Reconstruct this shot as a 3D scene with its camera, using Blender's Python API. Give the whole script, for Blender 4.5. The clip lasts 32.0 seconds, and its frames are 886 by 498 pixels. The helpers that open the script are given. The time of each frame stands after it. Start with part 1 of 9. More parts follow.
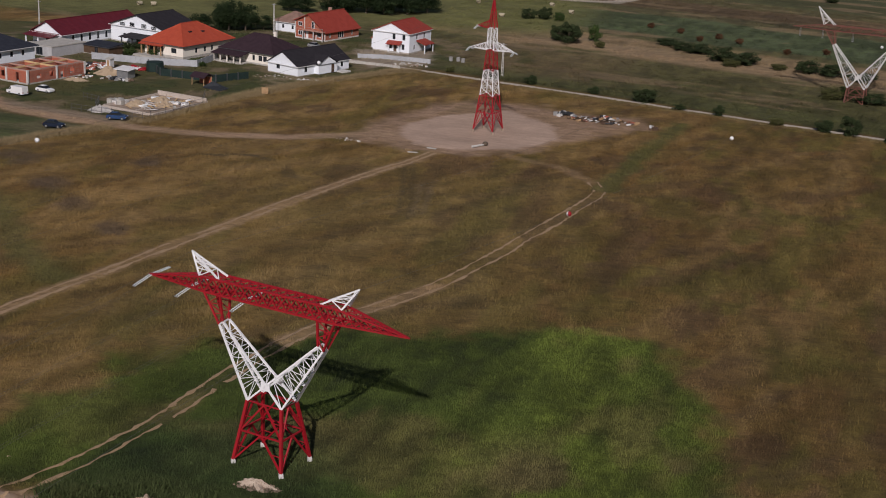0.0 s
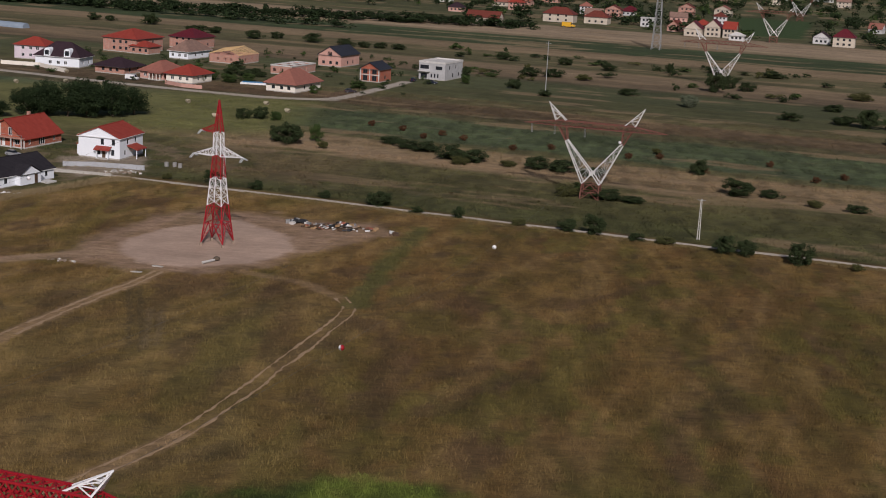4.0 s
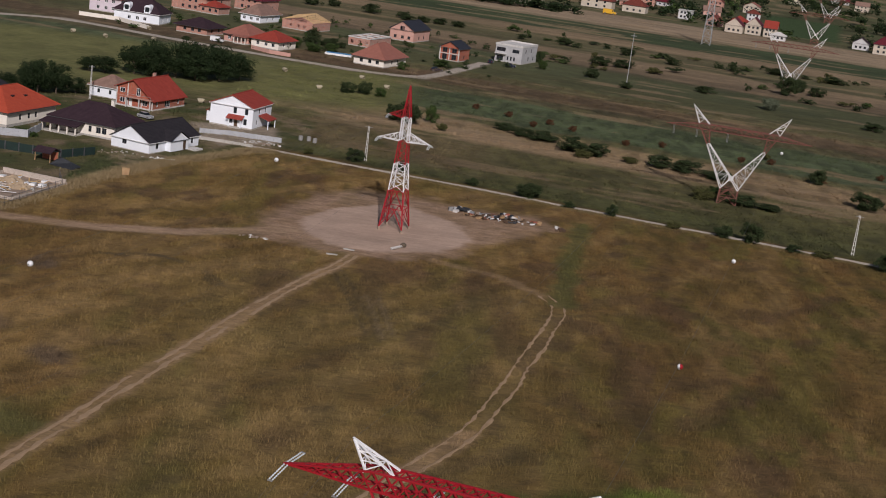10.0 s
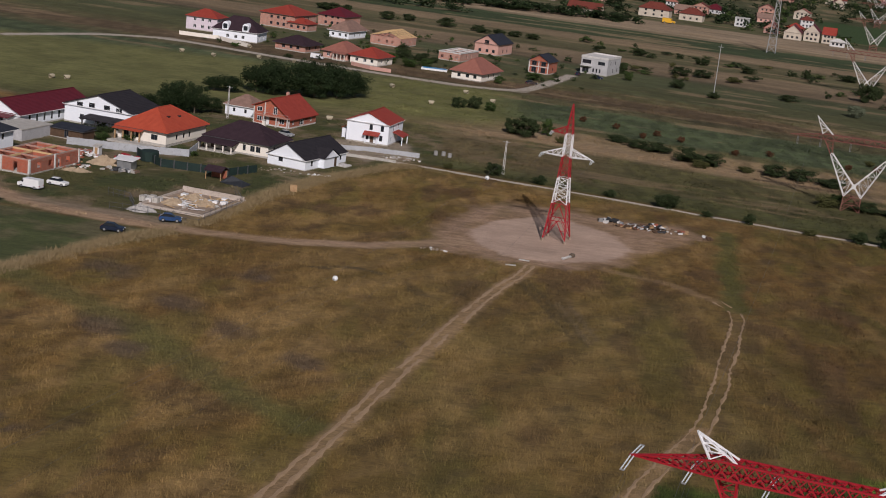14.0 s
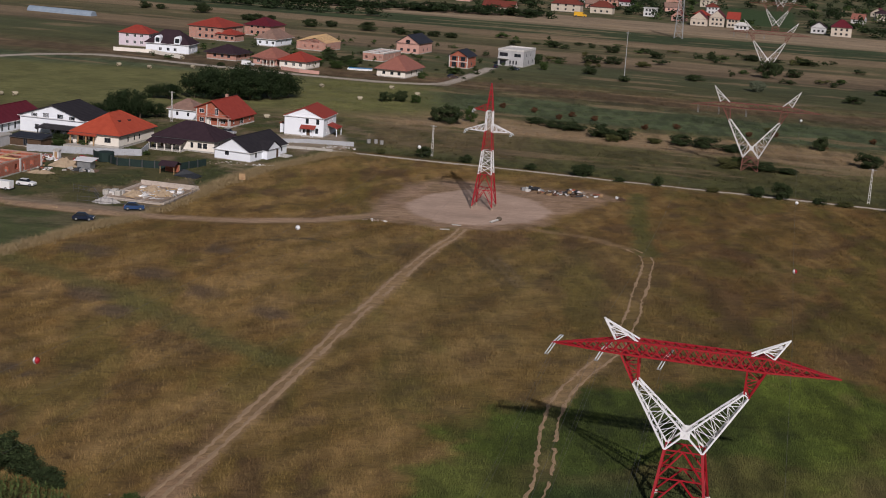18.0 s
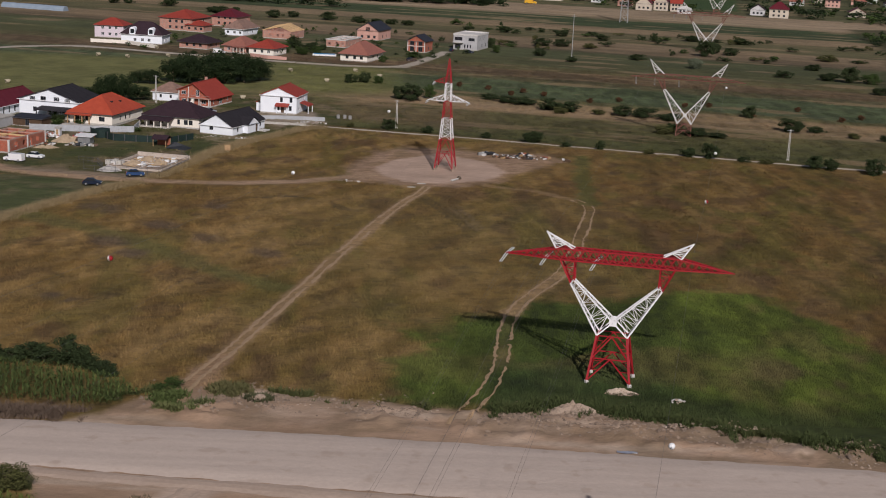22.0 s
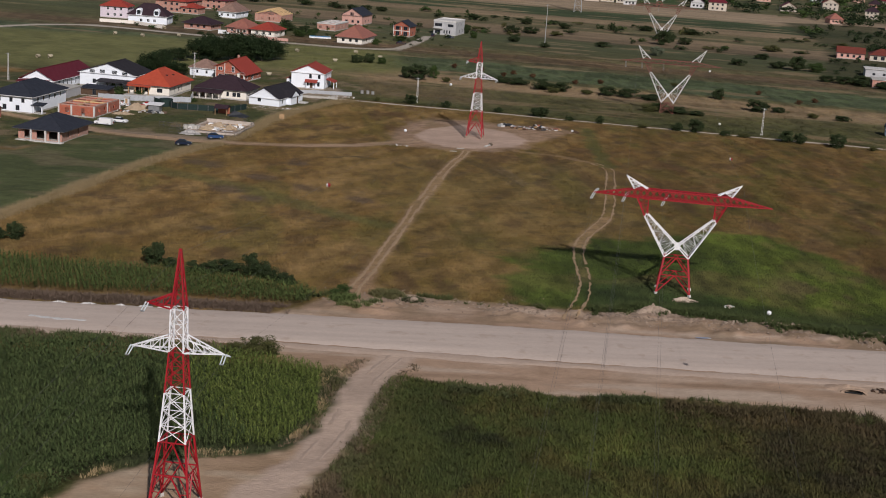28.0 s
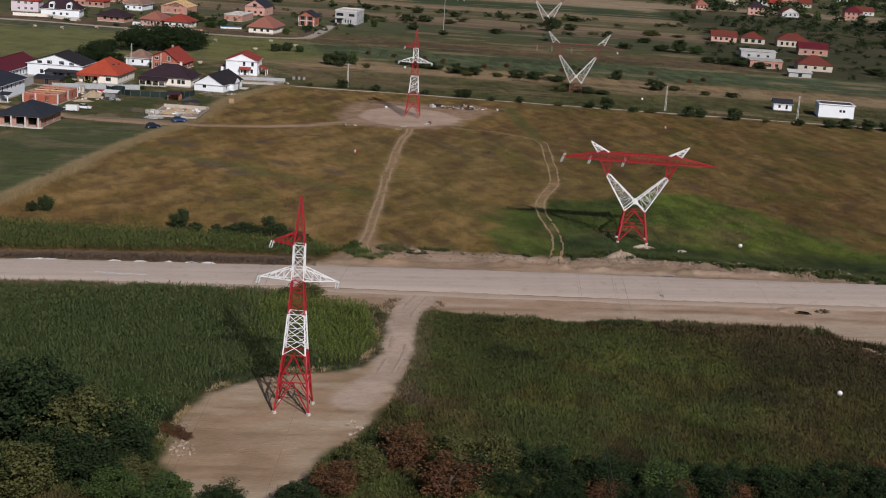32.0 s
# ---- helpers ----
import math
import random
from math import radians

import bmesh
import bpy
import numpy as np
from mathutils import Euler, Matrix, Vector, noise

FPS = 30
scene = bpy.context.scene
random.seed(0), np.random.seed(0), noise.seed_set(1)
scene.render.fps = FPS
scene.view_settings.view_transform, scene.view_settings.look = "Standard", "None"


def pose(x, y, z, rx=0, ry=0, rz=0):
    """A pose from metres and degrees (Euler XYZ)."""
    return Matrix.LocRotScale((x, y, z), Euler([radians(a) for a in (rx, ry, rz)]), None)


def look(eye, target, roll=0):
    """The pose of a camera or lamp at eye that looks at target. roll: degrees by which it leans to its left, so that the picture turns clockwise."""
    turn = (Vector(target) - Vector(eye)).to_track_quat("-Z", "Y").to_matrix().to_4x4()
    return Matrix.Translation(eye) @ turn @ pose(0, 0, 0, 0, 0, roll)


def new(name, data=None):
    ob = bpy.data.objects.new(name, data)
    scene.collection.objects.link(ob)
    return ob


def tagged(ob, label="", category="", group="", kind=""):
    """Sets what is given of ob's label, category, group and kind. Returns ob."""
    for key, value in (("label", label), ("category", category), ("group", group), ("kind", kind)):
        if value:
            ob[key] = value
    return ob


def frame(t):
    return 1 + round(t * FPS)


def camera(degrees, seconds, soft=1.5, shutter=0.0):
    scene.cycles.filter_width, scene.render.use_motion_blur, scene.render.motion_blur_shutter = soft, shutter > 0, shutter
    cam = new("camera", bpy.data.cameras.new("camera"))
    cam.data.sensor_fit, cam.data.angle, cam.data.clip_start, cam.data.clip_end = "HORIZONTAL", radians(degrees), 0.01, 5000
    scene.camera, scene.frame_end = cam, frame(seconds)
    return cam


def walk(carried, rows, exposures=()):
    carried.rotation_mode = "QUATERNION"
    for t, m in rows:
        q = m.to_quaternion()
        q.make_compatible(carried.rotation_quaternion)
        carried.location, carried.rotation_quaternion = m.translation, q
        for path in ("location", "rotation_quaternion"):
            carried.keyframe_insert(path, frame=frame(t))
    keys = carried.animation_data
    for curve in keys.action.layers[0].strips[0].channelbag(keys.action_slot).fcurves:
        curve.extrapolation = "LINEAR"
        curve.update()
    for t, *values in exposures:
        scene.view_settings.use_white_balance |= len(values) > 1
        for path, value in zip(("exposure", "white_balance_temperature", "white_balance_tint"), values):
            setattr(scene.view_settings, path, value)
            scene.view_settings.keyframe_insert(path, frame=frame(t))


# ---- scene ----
cam = camera(34.04, 32.0, soft=1.0)
PATH = [
    (0, (77.87, -293.83, 65.90), (51.40, -201.97, 36.55), 2.49),
    (0.5, (75.02, -288.93, 65.72), (48.19, -196.11, 39.97), 3.08),
    (1, (72.28, -284.28, 65.65), (45.17, -190.89, 42.33), 3.60),
    (1.5, (69.74, -280.36, 65.58), (45.54, -186.11, 42.54), 3.55),
    (2, (67.81, -277.23, 65.41), (47.36, -182.03, 42.63), 3.61),
    (2.5, (66.68, -274.99, 64.95), (49.66, -179.06, 42.42), 3.64),
    (3, (66.17, -273.58, 64.38), (52.48, -177.05, 42.12), 3.51),
    (3.5, (66.00, -272.71, 64.02), (55.50, -175.76, 41.87), 3.16),
    (4, (65.77, -272.32, 63.81), (58.85, -175.07, 41.59), 2.98),
    (4.5, (64.94, -272.41, 63.42), (59.11, -175.14, 40.95), 3.19),
    (6.5, (54.70, -272.88, 63.96), (50.12, -175.77, 40.53), 4.52),
    (7, (50.99, -273.03, 64.09), (46.62, -175.95, 40.51), 4.93),
    (7.5, (46.84, -273.21, 64.24), (42.71, -176.15, 40.53), 5.35),
    (8, (42.46, -273.41, 64.35), (38.49, -176.36, 40.55), 6.02),
    (8.5, (37.89, -273.66, 64.54), (33.98, -176.64, 40.65), 6.52),
    (9, (33.24, -273.90, 64.67), (29.35, -176.89, 40.73), 6.86),
    (9.5, (28.31, -274.31, 64.81), (24.43, -177.30, 40.81), 7.20),
    (10, (23.31, -274.65, 64.98), (19.43, -177.66, 40.93), 7.42),
    (10.5, (18.21, -274.96, 65.06), (14.34, -177.98, 40.99), 7.50),
    (11, (13.08, -275.45, 65.16), (8.99, -178.48, 41.09), 7.41),
    (11.5, (8.29, -276.53, 65.19), (3.67, -179.58, 41.11), 7.19),
    (12, (4.30, -278.37, 65.29), (-0.41, -181.42, 41.26), 6.99),
    (12.5, (1.04, -281.06, 65.50), (-3.89, -184.10, 41.53), 6.77),
    (13, (-1.49, -284.23, 65.62), (-6.60, -187.25, 41.75), 6.56),
    (13.5, (-3.35, -287.56, 65.74), (-8.12, -190.54, 42.01), 6.60),
    (14, (-4.46, -290.88, 65.83), (-9.81, -193.89, 42.08), 6.51),
    (14.5, (-5.16, -294.03, 66.00), (-8.97, -196.92, 42.42), 6.50),
    (16.5, (-4.85, -308.44, 65.15), (-6.75, -211.14, 42.14), 4.62),
    (17, (-4.60, -313.15, 65.07), (-6.10, -215.83, 42.15), 4.19),
    (17.5, (-4.30, -317.90, 64.90), (-5.41, -220.55, 42.07), 3.85),
    (18, (-4.01, -322.72, 64.70), (-4.71, -225.34, 41.94), 3.49),
    (18.5, (-3.74, -327.58, 64.61), (-4.10, -230.20, 41.87), 3.08),
    (19, (-3.55, -332.56, 64.62), (-3.55, -235.18, 41.90), 2.68),
    (19.5, (-3.40, -337.70, 64.70), (-3.11, -240.33, 41.95), 2.39),
    (20, (-3.37, -342.98, 64.76), (-3.01, -245.60, 41.99), 2.09),
    (20.5, (-3.44, -348.31, 64.91), (-3.12, -250.95, 42.07), 1.87),
    (21, (-3.63, -353.75, 64.96), (-3.23, -256.40, 42.10), 1.79),
    (21.5, (-4.29, -359.10, 65.08), (-3.08, -261.79, 42.11), 2.12),
    (22, (-5.50, -364.27, 65.16), (-3.30, -267.00, 42.06), 2.53),
    (22.5, (-7.17, -369.27, 65.31), (-4.08, -272.05, 42.08), 3.03),
    (23, (-9.21, -374.30, 65.54), (-5.41, -277.15, 42.16), 3.48),
    (23.5, (-11.76, -379.33, 65.78), (-7.45, -282.23, 42.29), 3.81),
    (24, (-14.52, -384.06, 65.99), (-9.94, -286.98, 42.47), 4.19),
    (24.5, (-17.41, -388.50, 66.30), (-12.67, -291.45, 42.67), 4.46),
    (25, (-20.38, -392.82, 66.65), (-15.65, -295.78, 42.94), 4.54),
    (25.5, (-23.60, -397.39, 66.94), (-18.97, -300.35, 43.21), 4.53),
    (27.5, (-37.75, -415.46, 67.80), (-30.27, -318.59, 44.15), 4.00),
    (28, (-41.26, -420.08, 67.90), (-32.83, -323.28, 44.27), 3.86),
    (28.5, (-44.90, -424.48, 67.97), (-35.31, -327.78, 44.38), 3.61),
    (29, (-48.67, -429.08, 67.95), (-38.01, -332.48, 44.40), 3.50),
    (29.5, (-52.32, -433.77, 68.10), (-41.08, -337.24, 44.52), 3.42),
    (30, (-56.15, -438.28, 68.29), (-43.23, -341.95, 44.75), 3.38),
    (30.5, (-60.13, -442.57, 68.50), (-45.35, -346.51, 44.97), 3.30),
    (31, (-64.41, -446.68, 68.66), (-47.61, -350.95, 45.11), 3.53),
    (31.5, (-68.65, -450.76, 68.82), (-50.30, -355.33, 45.24), 3.56),
    (32, (-72.85, -454.76, 68.86), (-54.37, -359.38, 45.22), 3.65),
]
walk(cam, [(t, look(eye, target, roll)) for t, eye, target, roll in PATH], exposures=[(0.0, -0.08, 6450, 18), (10.0, -0.03, 6450, 18), (24.0, 0.05, 6420, 16), (32.0, 0.15, 6350, 14)])

# ---------------------------------------------------------------- light
SUN_EL, SUN_AZ = radians(33.0), math.atan2(-0.98, 0.19)
world = bpy.data.worlds.new("sky")
scene.world = world
world.use_nodes = True
wn = world.node_tree.nodes
sky = wn.new("ShaderNodeTexSky")
sky.sky_type = "NISHITA"
sky.sun_disc = False
sky.sun_elevation = SUN_EL
sky.sun_rotation = math.pi / 2 - SUN_AZ
sky.air_density, sky.dust_density, sky.ozone_density = 1.0, 1.5, 1.0
wn["Background"].inputs["Strength"].default_value = 0.034
world.node_tree.links.new(sky.outputs[0], wn["Background"].inputs[0])
sun_data = bpy.data.lights.new("sun", "SUN")
sun_data.energy, sun_data.angle, sun_data.color = 3.2, radians(1.0), (1.0, 0.955, 0.9)
sun = new("sun", sun_data)
toward = Vector((math.cos(SUN_AZ) * math.cos(SUN_EL), math.sin(SUN_AZ) * math.cos(SUN_EL), math.sin(SUN_EL)))
sun.matrix_world = look(toward * 500, (0, 0, 0))


# ---------------------------------------------------------------- materials
def surface(name, low, high, size=1.0, rough=0.85, bump=0.3, fine=8.0, metal=0.0, wear=None, per_piece=0.0, mode="object"):
    """A two-scale noise material: low and high colours over patches of that size in metres, with a finer grain, relief and, if given, worn spots."""
    m = bpy.data.materials.new(name)
    m.use_nodes = True
    nt = m.node_tree
    n, l = nt.nodes, nt.links
    bsdf = n["Principled BSDF"]
    bsdf.inputs["Roughness"].default_value = rough
    bsdf.inputs["Metallic"].default_value = metal
    geo = n.new("ShaderNodeNewGeometry")
    big = n.new("ShaderNodeTexNoise")
    big.inputs["Scale"].default_value = 1.0 / size
    big.inputs["Detail"].default_value = 4
    l.new(geo.outputs["Position"], big.inputs["Vector"])
    small = n.new("ShaderNodeTexNoise")
    small.inputs["Scale"].default_value = fine / size
    small.inputs["Detail"].default_value = 5
    l.new(geo.outputs["Position"], small.inputs["Vector"])
    mix = n.new("ShaderNodeMath")
    mix.operation = "ADD"
    l.new(big.outputs["Fac"], mix.inputs[0])
    l.new(small.outputs["Fac"], mix.inputs[1])
    ramp = n.new("ShaderNodeValToRGB")
    ramp.color_ramp.elements[0].position, ramp.color_ramp.elements[1].position = 0.36, 0.66
    ramp.color_ramp.elements[0].color, ramp.color_ramp.elements[1].color = (*low, 1), (*high, 1)
    half = n.new("ShaderNodeMath")
    half.operation = "MULTIPLY"
    half.inputs[1].default_value = 0.5
    l.new(mix.outputs[0], half.inputs[0])
    l.new(half.outputs[0], ramp.inputs[0])
    colour = ramp.outputs[0]
    if wear:
        spots = n.new("ShaderNodeTexNoise")
        spots.inputs["Scale"].default_value = 3.3 / size
        spots.inputs["Detail"].default_value = 8
        l.new(geo.outputs["Position"], spots.inputs["Vector"])
        cut = n.new("ShaderNodeValToRGB")
        cut.color_ramp.elements[0].position, cut.color_ramp.elements[1].position = 0.58, 0.68
        l.new(spots.outputs["Fac"], cut.inputs[0])
        blend = n.new("ShaderNodeMixRGB")
        l.new(cut.outputs[0], blend.inputs[0])
        l.new(colour, blend.inputs[1])
        blend.inputs[2].default_value = (*wear, 1)
        colour = blend.outputs[0]
    if per_piece:
        hsv = n.new("ShaderNodeHueSaturation")
        vary = n.new("ShaderNodeMapRange")
        vary.inputs[3].default_value, vary.inputs[4].default_value = 1 - per_piece, 1 + per_piece
        if mode == "island":
            l.new(geo.outputs["Random Per Island"], vary.inputs[0])
        else:
            info = n.new("ShaderNodeObjectInfo")
            l.new(info.outputs["Random"], vary.inputs[0])
        l.new(vary.outputs[0], hsv.inputs["Value"])
        l.new(colour, hsv.inputs["Color"])
        colour = hsv.outputs[0]
    l.new(colour, bsdf.inputs["Base Color"])
    if bump:
        b = n.new("ShaderNodeBump")
        b.inputs["Strength"].default_value = bump
        b.inputs["Distance"].default_value = 0.05 * size
        l.new(small.outputs["Fac"], b.inputs["Height"])
        l.new(b.outputs[0], bsdf.inputs["Normal"])
    return m


def tiled_roof(name, low, high, rough=0.6):
    """Roof tiles: courses and columns as relief, with weathered colour."""
    m = surface(name, low, high, size=1.2, rough=rough, bump=0.0, fine=6)
    m.node_tree.nodes["Principled BSDF"].inputs["Specular IOR Level"].default_value = 0.25
    n, l = m.node_tree.nodes, m.node_tree.links
    tex = n.new("ShaderNodeTexCoord")
    wave = n.new("ShaderNodeTexWave")
    wave.wave_type, wave.bands_direction = "BANDS", "Z"
    wave.inputs["Scale"].default_value = 1.4
    wave.inputs["Distortion"].default_value = 0.3
    l.new(tex.outputs["Object"], wave.inputs["Vector"])
    b = n.new("ShaderNodeBump")
    b.inputs["Strength"].default_value, b.inputs["Distance"].default_value = 0.5, 0.06
    l.new(wave.outputs["Fac"], b.inputs["Height"])
    l.new(b.outputs[0], n["Principled BSDF"].inputs["Normal"])
    return m


def brickwork(name, one, two, mortar, scale=4.0):
    m = bpy.data.materials.new(name)
    m.use_nodes = True
    n, l = m.node_tree.nodes, m.node_tree.links
    bsdf = n["Principled BSDF"]
    bsdf.inputs["Roughness"].default_value = 0.9
    tex = n.new("ShaderNodeTexCoord")
    sep = n.new("ShaderNodeSeparateXYZ")
    l.new(tex.outputs["Object"], sep.inputs[0])
    add = n.new("ShaderNodeMath")
    l.new(sep.outputs[0], add.inputs[0])
    l.new(sep.outputs[1], add.inputs[1])
    com = n.new("ShaderNodeCombineXYZ")
    l.new(add.outputs[0], com.inputs[0])
    l.new(sep.outputs[2], com.inputs[1])
    br = n.new("ShaderNodeTexBrick")
    br.inputs["Scale"].default_value = scale
    br.inputs["Mortar Size"].default_value = 0.025
    br.inputs["Color1"].default_value, br.inputs["Color2"].default_value = (*one, 1), (*two, 1)
    br.inputs["Mortar"].default_value = (*mortar, 1)
    l.new(com.outputs[0], br.inputs["Vector"])
    noise_node = n.new("ShaderNodeTexNoise")
    noise_node.inputs["Scale"].default_value = 0.9
    l.new(tex.outputs["Object"], noise_node.inputs["Vector"])
    mul = n.new("ShaderNodeMixRGB")
    mul.blend_type, mul.inputs[0].default_value = "OVERLAY", 0.35
    l.new(br.outputs["Color"], mul.inputs[1])
    l.new(noise_node.outputs["Fac"], mul.inputs[2])
    l.new(mul.outputs[0], bsdf.inputs["Base Color"])
    b = n.new("ShaderNodeBump")
    b.inputs["Strength"].default_value, b.inputs["Distance"].default_value = 0.4, 0.02
    l.new(br.outputs["Fac"], b.inputs["Height"])
    b.invert = True
    l.new(b.outputs[0], bsdf.inputs["Normal"])
    return m


def foliage(name, low, high, vary=0.35):
    m = surface(name, low, high, size=2.5, rough=0.85, bump=0.0, fine=5, per_piece=vary, mode="island")
    m.node_tree.nodes["Principled BSDF"].inputs["Specular IOR Level"].default_value = 0.12
    return m


def glass(name):
    m = bpy.data.materials.new(name)
    m.use_nodes = True
    b = m.node_tree.nodes["Principled BSDF"]
    b.inputs["Base Color"].default_value = (0.02, 0.024, 0.03, 1)
    b.inputs["Roughness"].default_value = 0.12
    b.inputs["IOR"].default_value = 1.5
    return m


RED = surface("red_paint", (0.285, 0.004, 0.011), (0.365, 0.007, 0.016), 2.0, 0.55, 0.05, wear=(0.25, 0.014, 0.018))
WHITE = surface("white_paint", (0.74, 0.75, 0.77), (0.84, 0.84, 0.85), 2.0, 0.5, 0.05, wear=(0.6, 0.6, 0.62))
FADED_RED = surface("faded_red_paint", (0.13, 0.05, 0.035), (0.19, 0.065, 0.045), 2.0, 0.75, 0.05, wear=(0.16, 0.08, 0.06))
DULL_WHITE = surface("dull_white_paint", (0.55, 0.55, 0.54), (0.68, 0.68, 0.67), 2.0, 0.6, 0.05, wear=(0.45, 0.42, 0.4))
STEEL = surface("galvanised_steel", (0.32, 0.33, 0.34), (0.45, 0.46, 0.47), 1.0, 0.45, 0.05, metal=0.6)
CABLE = surface("dull_cable", (0.06, 0.06, 0.06), (0.1, 0.1, 0.1), 1.0, 0.6, 0.0)
PORCELAIN = surface("glass_insulator", (0.5, 0.55, 0.57), (0.66, 0.7, 0.72), 0.5, 0.25, 0.0)
CONCRETE = surface("concrete", (0.36, 0.34, 0.31), (0.52, 0.5, 0.46), 1.0, 0.9, 0.4, wear=(0.27, 0.24, 0.2))
PALE_CONCRETE = surface("pale_concrete", (0.5, 0.49, 0.47), (0.64, 0.62, 0.6), 1.5, 0.9, 0.3, wear=(0.38, 0.36, 0.33))
SPOIL = surface("excavated_earth", (0.22, 0.16, 0.115), (0.38, 0.3, 0.235), 0.8, 0.95, 0.9, wear=(0.2, 0.16, 0.12))
SAND = surface("building_sand", (0.3, 0.22, 0.14), (0.42, 0.33, 0.23), 0.8, 0.95, 0.6)
GRAVEL = surface("grey_gravel", (0.28, 0.27, 0.26), (0.46, 0.44, 0.42), 0.6, 0.95, 0.9)
PLASTER_WHITE = surface("white_render", (0.77, 0.81, 0.87), (0.83, 0.87, 0.92), 2.5, 0.9, 0.1)
PLASTER_CREAM = surface("cream_render", (0.76, 0.71, 0.63), (0.84, 0.79, 0.71), 2.5, 0.9, 0.1)
TOWN_WHITE = surface("weathered_white_render", (0.5, 0.5, 0.51), (0.62, 0.61, 0.6), 3.0, 0.9, 0.2)
TOWN_CREAM = surface("weathered_cream_render", (0.45, 0.39, 0.32), (0.58, 0.51, 0.42), 3.0, 0.9, 0.2)
PLASTER_GREY = surface("grey_render", (0.36, 0.36, 0.37), (0.5, 0.5, 0.51), 2.0, 0.9, 0.2)
PLASTER_PINK = surface("pink_render", (0.5, 0.28, 0.23), (0.62, 0.36, 0.3), 2.0, 0.9, 0.2)
PLASTER_LILAC = surface("lilac_render", (0.58, 0.5, 0.56), (0.7, 0.62, 0.68), 2.0, 0.9, 0.2)
BRICK = brickwork("hollow_brick", (0.36, 0.078, 0.04), (0.45, 0.112, 0.058), (0.27, 0.18, 0.14))
BRICK_PALE = brickwork("pale_hollow_brick", (0.42, 0.19, 0.14), (0.5, 0.245, 0.185), (0.36, 0.3, 0.26))
ROOF_ORANGE = tiled_roof("orange_roof_tile", (0.36, 0.058, 0.03), (0.45, 0.083, 0.043))
ROOF_RED = tiled_roof("red_roof_tile", (0.25, 0.038, 0.026), (0.34, 0.06, 0.04))
ROOF_TOWN = tiled_roof("weathered_red_roof", (0.125, 0.032, 0.023), (0.19, 0.05, 0.035))
ROOF_DARK = tiled_roof("black_roof_tile", (0.018, 0.016, 0.02), (0.032, 0.029, 0.034), 0.85)
ROOF_BLUE = tiled_roof("slate_blue_roof", (0.02, 0.023, 0.033), (0.034, 0.038, 0.052), 0.8)
ROOF_BROWN = tiled_roof("dark_brown_roof", (0.028, 0.015, 0.021), (0.046, 0.026, 0.034), 0.85)
ROOF_MAROON = tiled_roof("maroon_roof", (0.095, 0.013, 0.02), (0.14, 0.02, 0.028), 0.5)
ROOF_DUSTY = tiled_roof("dusty_red_roof", (0.25, 0.1, 0.075), (0.34, 0.14, 0.105))
ROOF_OLD = tiled_roof("weathered_grey_brown_roof", (0.19, 0.12, 0.095), (0.3, 0.19, 0.15))
WOOD = surface("timber", (0.3, 0.18, 0.09), (0.45, 0.3, 0.16), 0.8, 0.8, 0.3)
NEW_WOOD = surface("fresh_timber", (0.55, 0.36, 0.17), (0.68, 0.48, 0.26), 0.8, 0.8, 0.2)
DARK_WOOD = surface("dark_timber", (0.06, 0.035, 0.02), (0.12, 0.07, 0.04), 0.8, 0.7, 0.3)
PVC = surface("white_window_frame", (0.72, 0.72, 0.72), (0.82, 0.82, 0.82), 1.0, 0.4, 0.0)
DARK_FRAME = surface("dark_window_frame", (0.05, 0.05, 0.055), (0.09, 0.09, 0.095), 1.0, 0.4, 0.0)
GLASS = glass("window_glass")
VOID = surface("unlit_interior", (0.05, 0.042, 0.036), (0.08, 0.068, 0.06), 1.0, 0.95, 0.0)
GREEN_NET = surface("dark_green_mesh_screen", (0.004, 0.016, 0.014), (0.01, 0.03, 0.025), 1.0, 0.8, 0.2)
BLUE_PLASTIC = surface("blue_plastic", (0.03, 0.2, 0.45), (0.06, 0.3, 0.55), 1.0, 0.35, 0.0)
TARP = surface("dark_tarpaulin", (0.016, 0.018, 0.022), (0.032, 0.036, 0.042), 1.0, 0.6, 0.3)
CAR_NAVY = surface("navy_car_paint", (0.012, 0.018, 0.035), (0.018, 0.026, 0.048), 2.0, 0.22, 0.0)
CAR_BLUE = surface("blue_car_paint", (0.02, 0.05, 0.13), (0.03, 0.07, 0.17), 2.0, 0.25, 0.0)
CAR_WHITE = surface("white_car_paint", (0.74, 0.75, 0.76), (0.8, 0.8, 0.81), 2.0, 0.25, 0.0)
CAR_YELLOW = surface("yellow_lorry_paint", (0.6, 0.33, 0.02), (0.7, 0.4, 0.03), 2.0, 0.4, 0.0)
# tyre rubber; the same black paints the shade inside the culvert
TYRE_AND_SHADE = surface("rubber_and_culvert_shade", (0.012, 0.012, 0.012), (0.025, 0.025, 0.025), 1.0, 0.8, 0.0)
BARK = surface("bark", (0.07, 0.05, 0.035), (0.13, 0.1, 0.07), 0.5, 0.9, 0.6)
LEAF_DARK = foliage("dark_green_leaves", (0.013, 0.024, 0.01), (0.028, 0.044, 0.016))
LEAF_BUSH = foliage("dull_green_bush_leaves", (0.024, 0.037, 0.015), (0.045, 0.062, 0.024))
LEAF_MID = foliage("mid_green_leaves", (0.035, 0.06, 0.018), (0.06, 0.09, 0.026))
LEAF_OLIVE = foliage("olive_leaves", (0.06, 0.065, 0.022), (0.095, 0.095, 0.035))
LEAF_RUST = foliage("rust_brown_leaves", (0.072, 0.038, 0.02), (0.135, 0.066, 0.033))
LEAF_GREY = foliage("grey_green_leaves", (0.1, 0.12, 0.075), (0.16, 0.18, 0.12))
